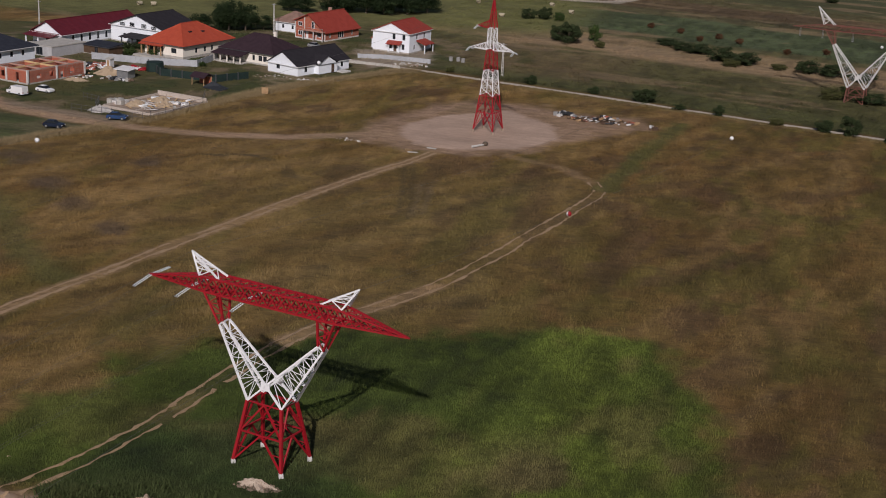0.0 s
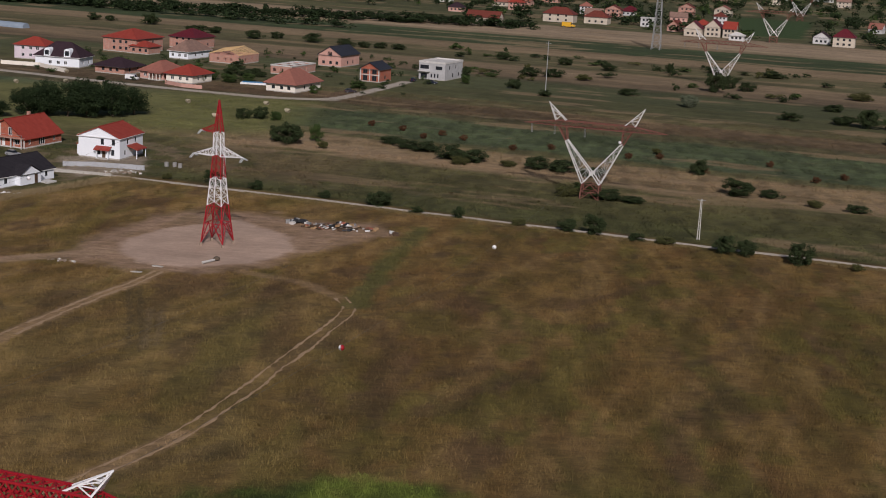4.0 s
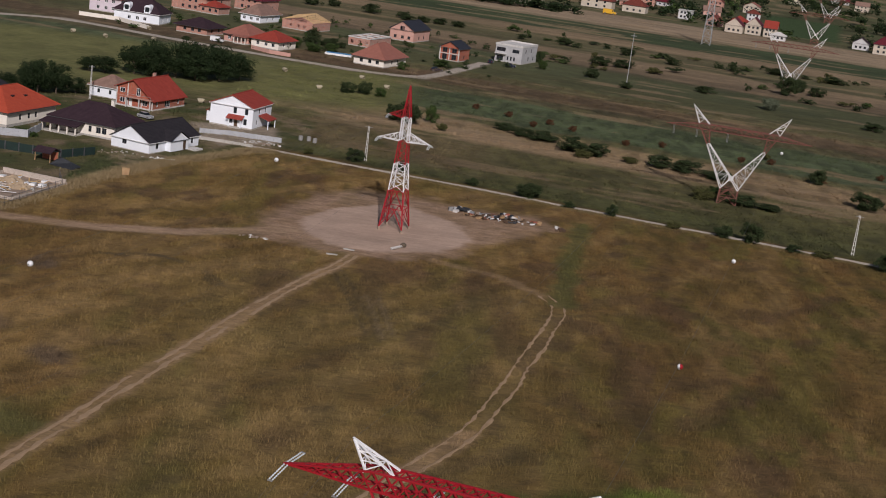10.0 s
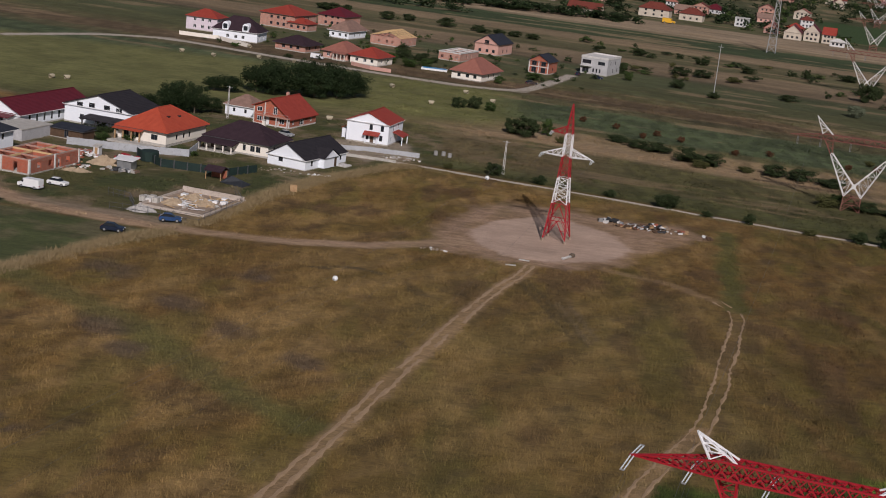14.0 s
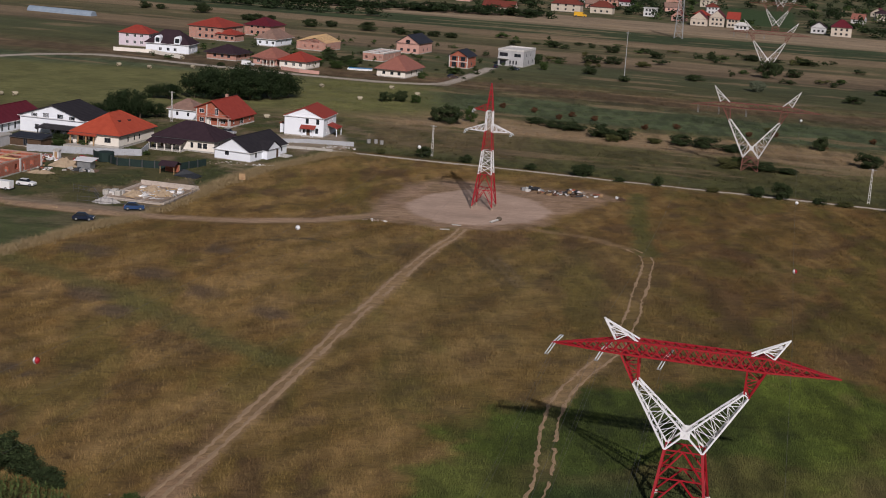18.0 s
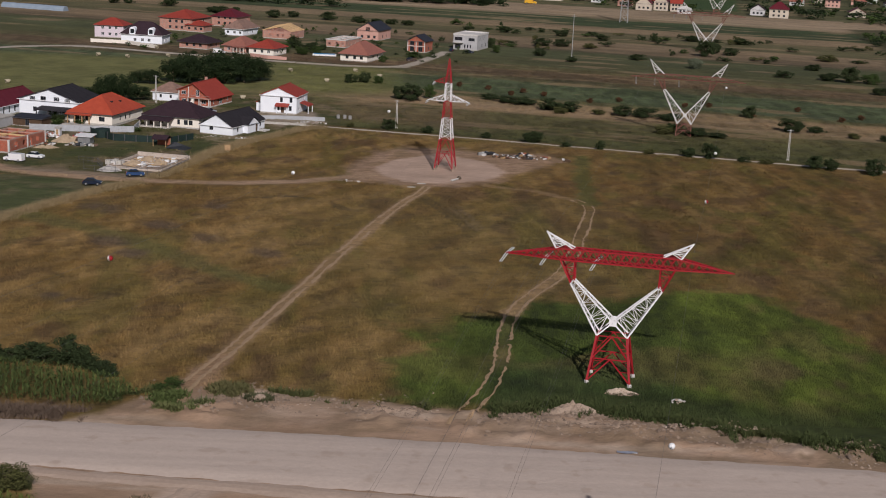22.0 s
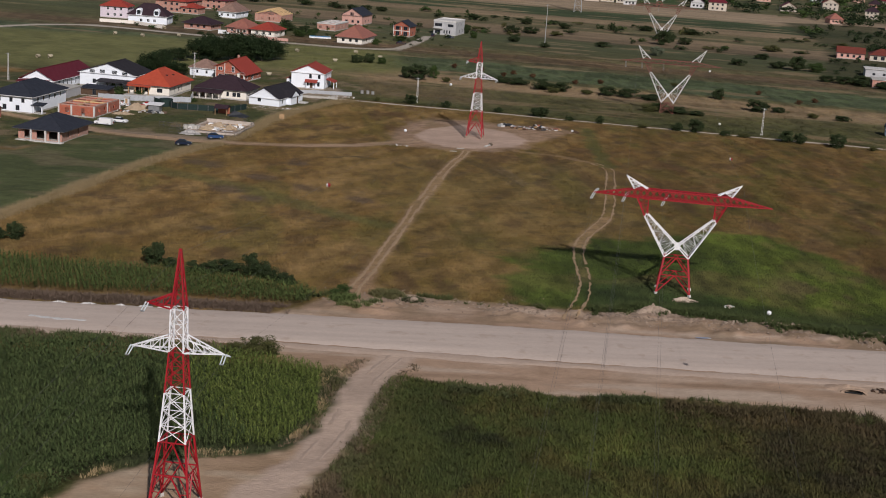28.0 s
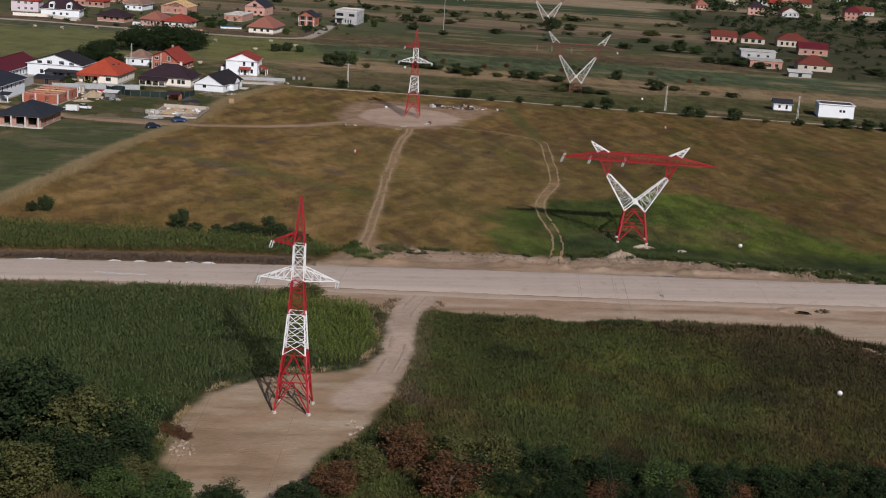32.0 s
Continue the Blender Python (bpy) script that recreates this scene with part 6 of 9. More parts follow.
t = house("grey cube house with a flat roof and dark window bands", (21.4, 311), 11.6, 18.0, 6.6, 0, "flat", PLASTER_GREY, PALE_CONCRETE,
          [("S", -3.4, 4.2, 3.8, 1.6), ("S", 3.0, 4.2, 3.0, 1.4), ("S", -3.6, 0.5, 2.8, 2.0), ("S", -0.2, 0.9, 0.7, 1.6), ("S", 1.2, 0.9, 0.7, 1.6), ("S", 2.6, 0.9, 0.7, 1.6), ("E", -4.5, 4.2, 1.2, 1.6), ("E", 2, 4.2, 1.2, 1.6), ("E", -1, 1.0, 1.2, 1.6), ("E", 5, 1.0, 1.2, 1.6)], DARK_FRAME, 0.15, 0.3, E2)
part("parapet", Shape().box(-5.9, -9.1, 6.85, 5.9, -8.8, 7.4).box(5.6, -8.8, 6.85, 5.9, 9.1, 7.4).box(-5.9, 8.8, 6.85, 5.6, 9.1, 7.4).box(-5.9, -8.8, 6.85, -5.6, 8.8, 7.4), PALE_CONCRETE, t)
part("balcony_slab", Shape().box(-5.8, -10.4, 3.2, -0.8, -9.02, 3.4), PALE_CONCRETE, t)

# group on the east
for lab, c, w_, d_, e_, r_, roof_, wm, rm, hs in (
        ("white metal shed with a mono-pitch roof", (167.6, 27.5), 12.5, 9, 5.0, -1.2, "shed", PLASTER_WHITE, PLASTER_WHITE, [("S", 1.5, 2.2, 0.9, 0.9), ("S", 2.7, 2.2, 0.9, 0.9)]), ("small white hut with a blue-grey roof", (150.6, 43), 6.6, 5.5, 2.6, 1.4, "gable_x", PLASTER_WHITE, ROOF_BLUE, [("S", -1.2, 1.0, 0.8, 1.0), ("S", 1.4, 0.6, 0.8, 1.6)]),
        ("unplastered pink brick house without a roof", (206.7, 184), 15, 11, 3.4, 0, "flat", BRICK_PALE, CONCRETE, row("S", 4, 13, 0.9, 1.4, 1.4)), ("long grey warehouse with a pale metal roof", (221, 226), 17, 11, 3.6, 0, "flat", PLASTER_GREY, PALE_CONCRETE, row("S", 3, 14, 1.0, 1.3, 1.0)),
        ("house with a wide weathered red hipped roof", (230, 180), 16, 13, 3.0, 3.8, "hip", TOWN_CREAM, ROOF_TOWN, row("S", 3, 13, 1.0, 1.3, 1.3)), ("house with a purple-brown gable roof", (262.5, 256), 15, 11, 3.6, 2.8, "gable_x", BRICK_PALE, ROOF_MAROON, row("S", 3, 12, 1.0, 1.3, 1.3)),
        ("low grey lean-to shed with a rusty roof", (207.5, 153), 10, 6, 2.2, 0.8, "shed", PLASTER_GREY, PALE_CONCRETE, [("S", 0, 0.2, 1.6, 1.6)]),
        ("cream house with a red gable roof", (234, 312), 14, 10, 3.0, 2.8, "gable_x", PLASTER_PINK, ROOF_TOWN, row("S", 4, 12, 0.9, 1.3, 1.4)), ("cream house with a red hipped roof and dark porch", (249, 308), 13, 11, 3.0, 3.0, "hip", TOWN_CREAM, ROOF_TOWN, row("S", 3, 11, 0.6, 1.9, 1.8)),
        ("broad cream house with a red hipped roof", (270, 297), 17, 12, 3.8, 3.4, "hip", TOWN_CREAM, ROOF_TOWN, row("S", 5, 15, 0.8, 1.3, 1.8))):
    house(lab, c, w_, d_, e_, r_, roof_, wm, rm, hs, DARK_FRAME, 0.4, 0.2, -16)
# ---------------------------------------------------------------- vehicles
CAR_SILVER = surface("silver_car_paint", (0.36, 0.37, 0.39), (0.44, 0.45, 0.47), 2.0, 0.3, 0.0, metal=0.3)
def vehicle(label, at, paint, kind="car"):
    """A parked vehicle on four wheels, nose to +x."""
    t = thing(kind, label, kind, "parked vehicles", at)
    if kind == "van":
        side = [(-2.5, 0.35), (2.5, 0.35), (2.55, 0.95), (1.75, 1.12), (1.15, 1.95), (-2.45, 2.0), (-2.52, 0.6)]
        cabin = [(1.02, 1.18), (1.62, 1.18), (1.12, 1.8), (1.02, 1.8)]
        half = 0.95
    else:
        side = [(-2.1, 0.3), (2.1, 0.3), (2.15, 0.68), (1.95, 0.85), (1.0, 0.98), (-1.85, 1.02), (-2.14, 0.75)]
        cabin = [(1.0, 0.97), (0.25, 1.46), (-1.2, 1.5), (-1.9, 1.0)]
        half = 0.88
    def hull(profile, h0, h1, name, mat, parent):
        sh, n = Shape(), len(profile)
        inset = [(x * 0.97, z if z < 0.5 else z - 0.03) for x, z in profile]
        rows = [[(x, -h1, z) for x, z in inset], [(x, -h0, z) for x, z in profile], [(x, h0, z) for x, z in profile], [(x, h1, z) for x, z in inset]]
        v = [p for r in rows for p in r]
        f = [tuple(range(n)), tuple(range(4 * n - 1, 3 * n - 1, -1))]
        for k in range(3):
            f += [(k * n + (i + 1) % n, k * n + i, (k + 1) * n + i, (k + 1) * n + (i + 1) % n) for i in range(n)]
        return part(name, sh.add(v, f), mat, parent)
    hull(side, half * 0.9, half, "body", paint, t)
    if kind == "van":
        part("windscreen", Shape().add([(1.78, -0.8, 1.14), (1.78, 0.8, 1.14), (1.18, 0.75, 1.93), (1.18, -0.75, 1.93)], [(0, 1, 2, 3)]), GLASS, t)
        for s in (-1, 1):
            part("side_window", Shape().add([(x, s * 0.965, z) for x, z in cabin], [(0, 1, 2, 3) if s < 0 else (3, 2, 1, 0)]), GLASS, t)
    else:
        hull(cabin, half * 0.7, half * 0.8, "glasshouse", GLASS, t)
        part("roof", Shape().box(-1.2, -0.58, 1.47, 0.3, 0.58, 1.53), paint, t)
    wx = 1.55 if kind == "van" else 1.3
    for x in (-wx, wx):
        for s in (-1, 1):
            wheel = part("wheel", Shape().tube([(x, s * (half - 0.2), 0.33), (x, s * (half + 0.02), 0.33)], 0.33, 12), TYRE_AND_SHADE, t)
            part("rim", Shape().tube([(x, s * (half + 0.0), 0.33), (x, s * (half + 0.035), 0.33)], 0.2, 8), STEEL, wheel)
    fx = side[2][0]
    for s in (-1, 1):
        part("headlight", Shape().box(fx - 0.12, s * half * 0.75 - 0.15, 0.6, fx + 0.01, s * half * 0.75 + 0.15, 0.75), PVC, t)
        part("tail_light", Shape().box(-fx - 0.0, s * half * 0.75 - 0.12, 0.65, -fx + 0.1, s * half * 0.75 + 0.12, 0.85), RED, t)
    return t


vehicle("dark navy estate car parked on the field track", pose(-78.4, -40.2, 0.03, rz=3), CAR_NAVY)
vehicle("blue hatchback parked beside the building plot", pose(-71.1, -27.6, 0.03, rz=12), CAR_BLUE)
vehicle("white panel van parked by the unfinished house", pose(-103.0, -14.8, 0.02, rz=165), CAR_WHITE, "van")
vehicle("white family car parked behind the van", pose(-99.2, -9.6, 0.02, rz=-12), CAR_WHITE)
vehicle("silver-grey car parked between the village houses", pose(-69.0, 79.0, 0.02, rz=-25), CAR_SILVER)
vehicle("white van parked along the estate street", pose(-90.0, 252.5, 0.02, rz=-10), CAR_WHITE, "van")
vehicle("dark car parked at the street's end", pose(-8.6, 253, 0.02, rz=20), CAR_NAVY)
vehicle("dark car parked before the grey cube house", pose(17.5, 298, 0.02, rz=-12), CAR_NAVY)
vehicle("dark car in the drive of the cube house", pose(9.5, 303, 0.02, rz=80), CAR_NAVY)


# ---------------------------------------------------------------- building plot, heaps, walls and fences
def heap(name, label, x, y, rx, ry, h, mat, seed, category="heap", turn=0.0, rough=0.35):
    """A lumpy mound of loose material."""
    n, m = 14, 34
    ring, around = np.meshgrid(np.arange(n + 1), np.arange(m), indexing="ij")
    a, r = 6.2832 * around / m, 1 - ring / n
    k = 1 + rough * (fbm(np.cos(a) * 2, np.sin(a) * 2, 0.8, seed, 3) - 0.5) * 2
    px_, py_ = rx * r * k * np.cos(a), ry * r * k * np.sin(a)
    lump = 0.55 + 0.9 * fbm(px_ + seed, py_ * 1.3, max(rx, ry) * 0.45, seed + 3, 5)
    lump = lump + 0.9 * (fbm(px_ * 1.1 + seed, py_, 0.55, seed + 8, 3) - 0.5)
    z = h * (1 - r**1.3) * lump - np.where(ring == 0, 0.12, 0.0)
    sh = Shape().add(np.stack([px_, py_, z], -1).reshape(-1, 3).tolist(), [(i * m + j, i * m + (j + 1) % m, (i + 1) * m + (j + 1) % m, (i + 1) * m + j) for i in range(n) for j in range(m)])
    ob = part(name, sh, mat)
    ob.matrix_basis = pose(x, y, ground_z(x, y), rz=turn)
    return tagged(ob, label, category)


def rubble(name, label, x, y, rx, ry, n, mats, seed, size=(0.2, 0.7), lift=0.0, category="rubble", flat=0.35, long=1.0):
    """Loose broken pieces lying on each other; each piece is a part."""
    rnd = random.Random(seed)
    t = thing(name, label, category, "", pose(x, y, ground_z(x, y)))
    for i in range(n):
        s = rnd.uniform(*size)
        r = rnd.random() ** 0.6
        a = rnd.uniform(0, 6.283)
        p = Shape()
        lx, ly, lz = s * rnd.uniform(0.6, 1.0) * long, s * rnd.uniform(0.4, 0.8), s * rnd.uniform(0.6, 1.3) * flat
        p.box(-lx, -ly, -lz, lx, ly, lz)
        p.v = [(q[0] * rnd.uniform(0.75, 1.1), q[1] * rnd.uniform(0.75, 1.1), q[2] * rnd.uniform(0.7, 1.1)) for q in p.v]
        ob = part("piece", p, rnd.choice(mats), t)
        ob.matrix_basis = pose(rx * r * math.cos(a), ry * r * math.sin(a), lz * 0.8 + lift * (1 - r), rnd.uniform(-14, 14), rnd.uniform(-14, 14), rnd.uniform(0, 180))
    return t


SHEET_BLUE = surface("pale_blue_foil", (0.22, 0.24, 0.3), (0.32, 0.34, 0.4), 0.5, 0.7, 0.1)
RING_GREY = surface("weathered_grey_concrete", (0.2, 0.2, 0.19), (0.32, 0.31, 0.3), 0.8, 0.9, 0.3)
PALE_SPOIL = surface("pale_clay_spoil", (0.36, 0.28, 0.21), (0.52, 0.43, 0.35), 0.6, 0.95, 0.9, wear=(0.24, 0.18, 0.13))
PANEL_WHITE = surface("greyish_white_boards", (0.55, 0.55, 0.55), (0.66, 0.66, 0.66), 0.7, 0.8, 0.2)
heap("earth_mound", "pale lumpy heap of excavated earth by the road", 17.0, -181.0, 3.1, 1.6, 1.35, SPOIL, 5, "earth heap", 0, 0.7)
heap("earth_mound", "small pale spoil heap at the tower's foot", 24.5, -172.3, 1.9, 0.9, 0.7, PALE_SPOIL, 9, "earth heap", -8, 0.9)
heap("earth_mound", "low earth heap at the field's rim", -25.0, -180.9, 1.5, 1.0, 0.9, SPOIL, 12, "earth heap", 20)
heap("gravel_mound", "grey gravel heap at the building plot", -78.6, -21.4, 3.0, 1.8, 1.3, GRAVEL, 15)
heap("sand_mound", "brown sand heap beside the brick walls", -97.8, 17.5, 4.2, 2.6, 2.0, SAND, 16)
heap("sand_mound", "low ochre sand heap", -100.8, 6.5, 3.4, 1.5, 0.8, SAND, 17)
rubble("rubble_heap", "scattered bricks and boards of a building yard", -104.0, 12.0, 4.5, 4.0, 60, [BRICK, WOOD, CONCRETE, TARP, DARK_WOOD, PVC], 18)
rubble("junk_heap", "dark heap of drums, planks and machine parts by a wall", -105.5, 23.5, 4.5, 3.0, 60, [TARP, DARK_WOOD, CONCRETE, RUST_SHEET, STEEL, BRICK, PVC], 19, (0.3, 1.0), 0.8, "junk heap", 0.4, 1.2)
rubble("junk_heap", "sheets, red tiles and white boards leaning by the wall", -95.5, 25.5, 2.6, 1.4, 26, [RUST_SHEET, PVC, RED, TARP], 29, (0.3, 0.9), 0.7, "junk heap", 0.3, 1.3)
rubble("junk_heap", "timber, pipes and rolls lying round the tool hut", -93.0, 11.5, 4.2, 1.6, 30, [DARK_WOOD, STEEL, TARP, CONCRETE], 31, (0.25, 0.7), 0.3, "junk heap", 0.5, 1.5)
rubble("rubble_heap", "pale clods and broken blocks strewn on the yard", -62.0, 33.0, 6.0, 2.4, 34, [CONCRETE, SPOIL, PALE_CONCRETE, SPOIL], 32, (0.1, 0.32))
t = thing("outhouse", "narrow grey-white timber privy in a yard", "outhouse", "", pose(-102.0, 24.8, 0, rz=-12))
part("cabin", Shape().box(-0.7, -0.7, 0, 0.7, 0.7, 2.1), PANEL_WHITE, t)
part("roof", Shape().add([(-0.9, -0.9, 2.1), (0.9, -0.9, 2.1), (0.9, 0.9, 2.4), (-0.9, 0.9, 2.4), (-0.9, -0.9, 2.2), (0.9, -0.9, 2.2), (0.9, 0.9, 2.5), (-0.9, 0.9, 2.5)], [(3, 2, 1, 0), (4, 5, 6, 7), (0, 1, 5, 4), (1, 2, 6, 5), (2, 3, 7, 6), (3, 0, 4, 7)]), CONCRETE, t)
part("door", Shape().box(-0.35, -0.74, 0.1, 0.35, -0.704, 1.9), WOOD, t)
rubble("junk_heap", "long heap of scrap timber, sheets and plastic", 23.5, 19.5, 8.0, 2.8, 120, [RUST_SHEET, DARK_WOOD, SPOIL, DARK_WOOD, PALE_CONCRETE, PVC, TARP, STEEL, DARK_WOOD, WOOD], 21, (0.2, 0.75), 0.9, "junk heap", 0.25, 1.3)
rubble("junk_heap", "pile of white plastic drums and grey sheets", 14.5, 21.5, 2.6, 1.4, 18, [PVC, STEEL, TARP, PALE_CONCRETE], 22, (0.35, 0.8), 0.6, "junk heap", 0.6)
rubble("junk_heap", "few white sacks lying in dry grass", 34.8, 17.0, 1.2, 1.6, 7, [PVC, DARK_WOOD], 23, (0.3, 0.6), 0.2, "junk heap", 0.6)
PACKED_STONE = surface("pinkish_broken_stone", (0.4, 0.33, 0.28), (0.52, 0.44, 0.38), 0.5, 0.95, 0.4)
rubble("rubble_heap", "pale broken concrete beside the white house", -37.0, 66.5, 5.0, 1.8, 36, [PALE_CONCRETE, CONCRETE, CONCRETE, SPOIL], 24, (0.2, 0.65))
rubble("rubble_heap", "white building waste behind the bungalow", -53.0, 33.0, 3.2, 1.2, 26, [PVC, PALE_CONCRETE, CONCRETE, SPOIL], 25, (0.15, 0.45))
rubble("rubble_heap", "broken pinkish stones at the dirt pad's edge", -71.0, -283.5, 1.6, 3.4, 46, [SPOIL, PACKED_STONE, SAND, SPOIL], 26, (0.1, 0.34))
rubble("rubble_heap", "stones along the clearing's edge", -21.0, -23.5, 2.8, 0.8, 16, [PALE_CONCRETE, SPOIL], 27, (0.2, 0.5))
rubble("rubble_heap", "pale stones lying along the pad's rim", -48.5, -277.5, 1.2, 5.5, 26, [PACKED_STONE, SPOIL], 28, (0.1, 0.3))
t = thing("log_pile", "felled concrete pole and roots by the tower clearing", "log pile", "", pose(4.6, -16.9, 0, rz=60) @ Matrix.Diagonal((0.8, 0.8, 0.9, 1)))
for k in range(3):
    part("log", Shape().tube([(-2.6 + 0.3 * k, -0.3 + 0.35 * k, 0.2 + 0.1 * (k == 1)), (1.6 + 0.3 * k, -0.25 + 0.3 * k, 0.2 + 0.1 * (k == 1))], 0.17, 8, 0.13), PALE_CONCRETE if k else CONCRETE, t)
part("root_ball", Shape().lathe([(0.5, 0), (0.8, 0.25), (0.7, 0.6), (0.25, 0.85)], 9, (2.4, 0, 0)), BARK, t)
for x, y, r in ((-3.6, -22.4, -12), (-6.0, -27.6, 5)):
    tagged(part("concrete_slab", Shape().box(-1.0, -0.3, 0, 1.0, 0.3, 0.16), CONCRETE), "pale concrete slab lying on dry grass", "slab").matrix_basis = pose(x, y, ground_z(x, y) - 0.02, 0, 0, r)

# foundation plot
BLOCK = surface("dusty_building_block", (0.4, 0.34, 0.29), (0.55, 0.48, 0.42), 1.2, 0.95, 0.4, wear=(0.3, 0.24, 0.2))
t = thing("house_foundation", "roofless pale block foundation with boards and sand", "foundation", "", pose(-70.9, -10.6, 0, rz=-14))
for k, (x0, y0, x1, y1) in enumerate(((-7.2, -9.2, 7.2, -8.9), (6.9, -8.9, 7.2, 9), (-7.2, 8.7, 6.9, 9), (-7.2, -8.9, -6.9, 8.7), (-6.9, 0, 2.0, 0.25), (1, -8.9, 1.25, -3))):
    part("foundation_wall", Shape().box(x0, y0, -0.1, x1, y1, (0.45, 0.5, 1.1, 0.5, 0.3, 0.3)[k]), BLOCK, t)
part("floor", Shape().box(-6.9, -8.9, -0.1, 6.9, 8.7, 0.06), SPOIL, t)
rnd = random.Random(3)
for k in range(22):
    part("board", Shape().box(-1.6, -0.14, 0, 1.6, 0.14, 0.06), NEW_WOOD if k % 3 else PVC, t).matrix_basis = pose(rnd.uniform(-4.8, 4.8), rnd.uniform(-7, 7), 0.12 + 0.02 * k, 0, 0, rnd.uniform(0, 180))
for k in range(6):
    part("insulation_block", Shape().box(-0.6, -0.6, 0, 0.6, 0.6, 0.5), PVC, t).matrix_basis = pose(rnd.uniform(-5, 5), rnd.uniform(1, 7), 0.08, 0, 0, rnd.uniform(0, 90))
for k, (x, y) in enumerate(((-74.4, -13), (-68.4, -11), (-71.9, -6.5))):
    heap("sand_mound", "low brown sand heap inside the foundation", x, y, 2.9, 2.2, 1.25, SAND, 50 + k)
rubble("rubble_heap", "broken blocks and boards inside the foundation", -70.9, -10.2, 5.5, 6.5, 46, [PALE_CONCRETE, NEW_WOOD, PVC, SPOIL, CONCRETE], 55, (0.2, 0.7), 0.3)
t = thing("block_stack", "stacked grey building blocks", "block stack", "", pose(-80.4, -13.6, 0, rz=-10))
for i in range(3):
    for j in range(2):
        part("pallet_load", Shape().box(-0.6 + 1.4 * i, -0.6 + 1.5 * j, 0, 0.6 + 1.4 * i, 0.6 + 1.5 * j, 1.1 - 0.25 * ((i + j) % 2)), PALE_CONCRETE if (i + j) % 2 else CONCRETE, t)


def wall_line(name, label, pts, h, thick, mat, kind="structure", bay=3.0, post_mat=None):
    """A garden wall in bays between posts, following a line."""
    t = thing(name, label, "wall", "", None, kind)
    for a, b in zip(pts[:-1], pts[1:]):
        length = math.dist(a, b)
        n = max(1, round(length / bay))
        ang = math.degrees(math.atan2(b[1] - a[1], b[0] - a[0]))
        panel = Shape().box(0.1, -thick / 2, 0, length / n - 0.1, thick / 2, h).mesh("wall_panel", mat)
        post = Shape().box(-0.12, -0.12, 0, 0.12, 0.12, h + 0.12).mesh("post", post_mat or mat)
        for i in range(n):
            x, y = a[0] + (b[0] - a[0]) * i / n, a[1] + (b[1] - a[1]) * i / n
            share("wall_panel", panel, t, pose(x, y, -0.05, 0, 0, ang))
            share("post", post, t, pose(x, y, -0.05, 0, 0, ang))
    return t


def picket_fence(label, pts, h, gap, mat, post_w=0.09, rails=2):
    """Posts with rails."""
    t = thing("fence", label, "fence")
    post = Shape().box(-post_w / 2, -post_w / 2, -0.2, post_w / 2, post_w / 2, h).mesh("post", mat)
    for a, b in zip(pts[:-1], pts[1:]):
        n = max(1, round(math.dist(a, b) / gap))
        for i in range(n):
            share("post", post, t, pose(a[0] + (b[0] - a[0]) * i / n, a[1] + (b[1] - a[1]) * i / n, 0))
        for k in range(rails):
            z = h * (0.35 + 0.5 * k)
            part("rail", Shape().bar((*a, z), (*b, z), 0.06), mat, t)
    return t


PANEL_GREY = surface("grey_precast_panel", (0.33, 0.345, 0.37), (0.44, 0.455, 0.48), 1.5, 0.9, 0.3, wear=(0.28, 0.285, 0.29))
wall_line("garden_wall", "grey precast concrete panel garden wall", [(-112, 33.6), (-95, 34.0), (-84, 36.5), (-84.5, 50)], 1.7, 0.16, PANEL_GREY)
wall_line("garden_wall", "grey block wall round the white house's plot", [(-53, 70), (-46, 72), (-33, 71.5)], 1.2, 0.2, PANEL_GREY)
wall_line("garden_wall", "low unfinished grey concrete fence", [(-55, 61.8), (-45.5, 61.5), (-37.8, 60.2)], 0.75, 0.2, CONCRETE)
wall_line("net_fence", "dark green shade-net fence round a garden", [(-94.5, 30.5), (-86.5, 21.5), (-71, 20.0), (-66, 28)], 1.8, 0.05, GREEN_NET, "", 3.0, DARK_FRAME)
wall_line("garden_wall", "cream garden wall along the estate street", [(-150, 279), (-134, 277.5), (-118, 262)], 1.5, 0.2, PLASTER_CREAM)
wall_line("garden_wall", "pinkish garden wall before a bungalow", [(-76, 247), (-68, 240), (-60, 238)], 1.3, 0.2, PLASTER_PINK)
picket_fence("grey wooden post fence along the estate gardens", [(-58, 237), (-36, 229), (-14, 232), (-6, 255)], 1.7, 0.8, DARK_WOOD, 0.12)
picket_fence("thin steel post fence round the building plot", [(-84, -24), (-66, -26), (-62, -6), (-66, 4)], 1.7, 2.6, DARK_FRAME, 0.06)
picket_fence("wire mesh gate posts by the plot", [(-88, -12), (-83, -14), (-80, -21)], 1.6, 1.3, DARK_FRAME, 0.06)
t = thing("net_enclosure", "dark green net drum enclosure", "enclosure", "", pose(-90.5, 26.5, 0))
part("net", Shape().lathe([(2.1, 0), (2.1, 2.2), (1.9, 2.25)], 14), GREEN_NET, t)
t = thing("garden_shelter", "small open timber shelter with a dark roof", "shelter", "", pose(-72.5, 15.5, 0, rz=-15))
for x in (-1.8, 1.8):
    for y in (-1.4, 1.4):
        part("post", Shape().box(x - 0.08, y - 0.08, 0, x + 0.08, y + 0.08, 2.1), WOOD, t)
part("back_panel", Shape().box(-1.8, 1.3, 0.1, 1.8, 1.38, 1.9), RUST_SHEET, t)
part("roof", roof_shape("gable_x", 3.8, 3.0, 2.1, 0.9, 0.3), ROOF_BROWN, t)
t = thing("tarpaulin_tent", "sagging dark grey tarpaulin over stored goods", "tarpaulin", "", pose(-67.5, 12.5, 0, rz=-25))
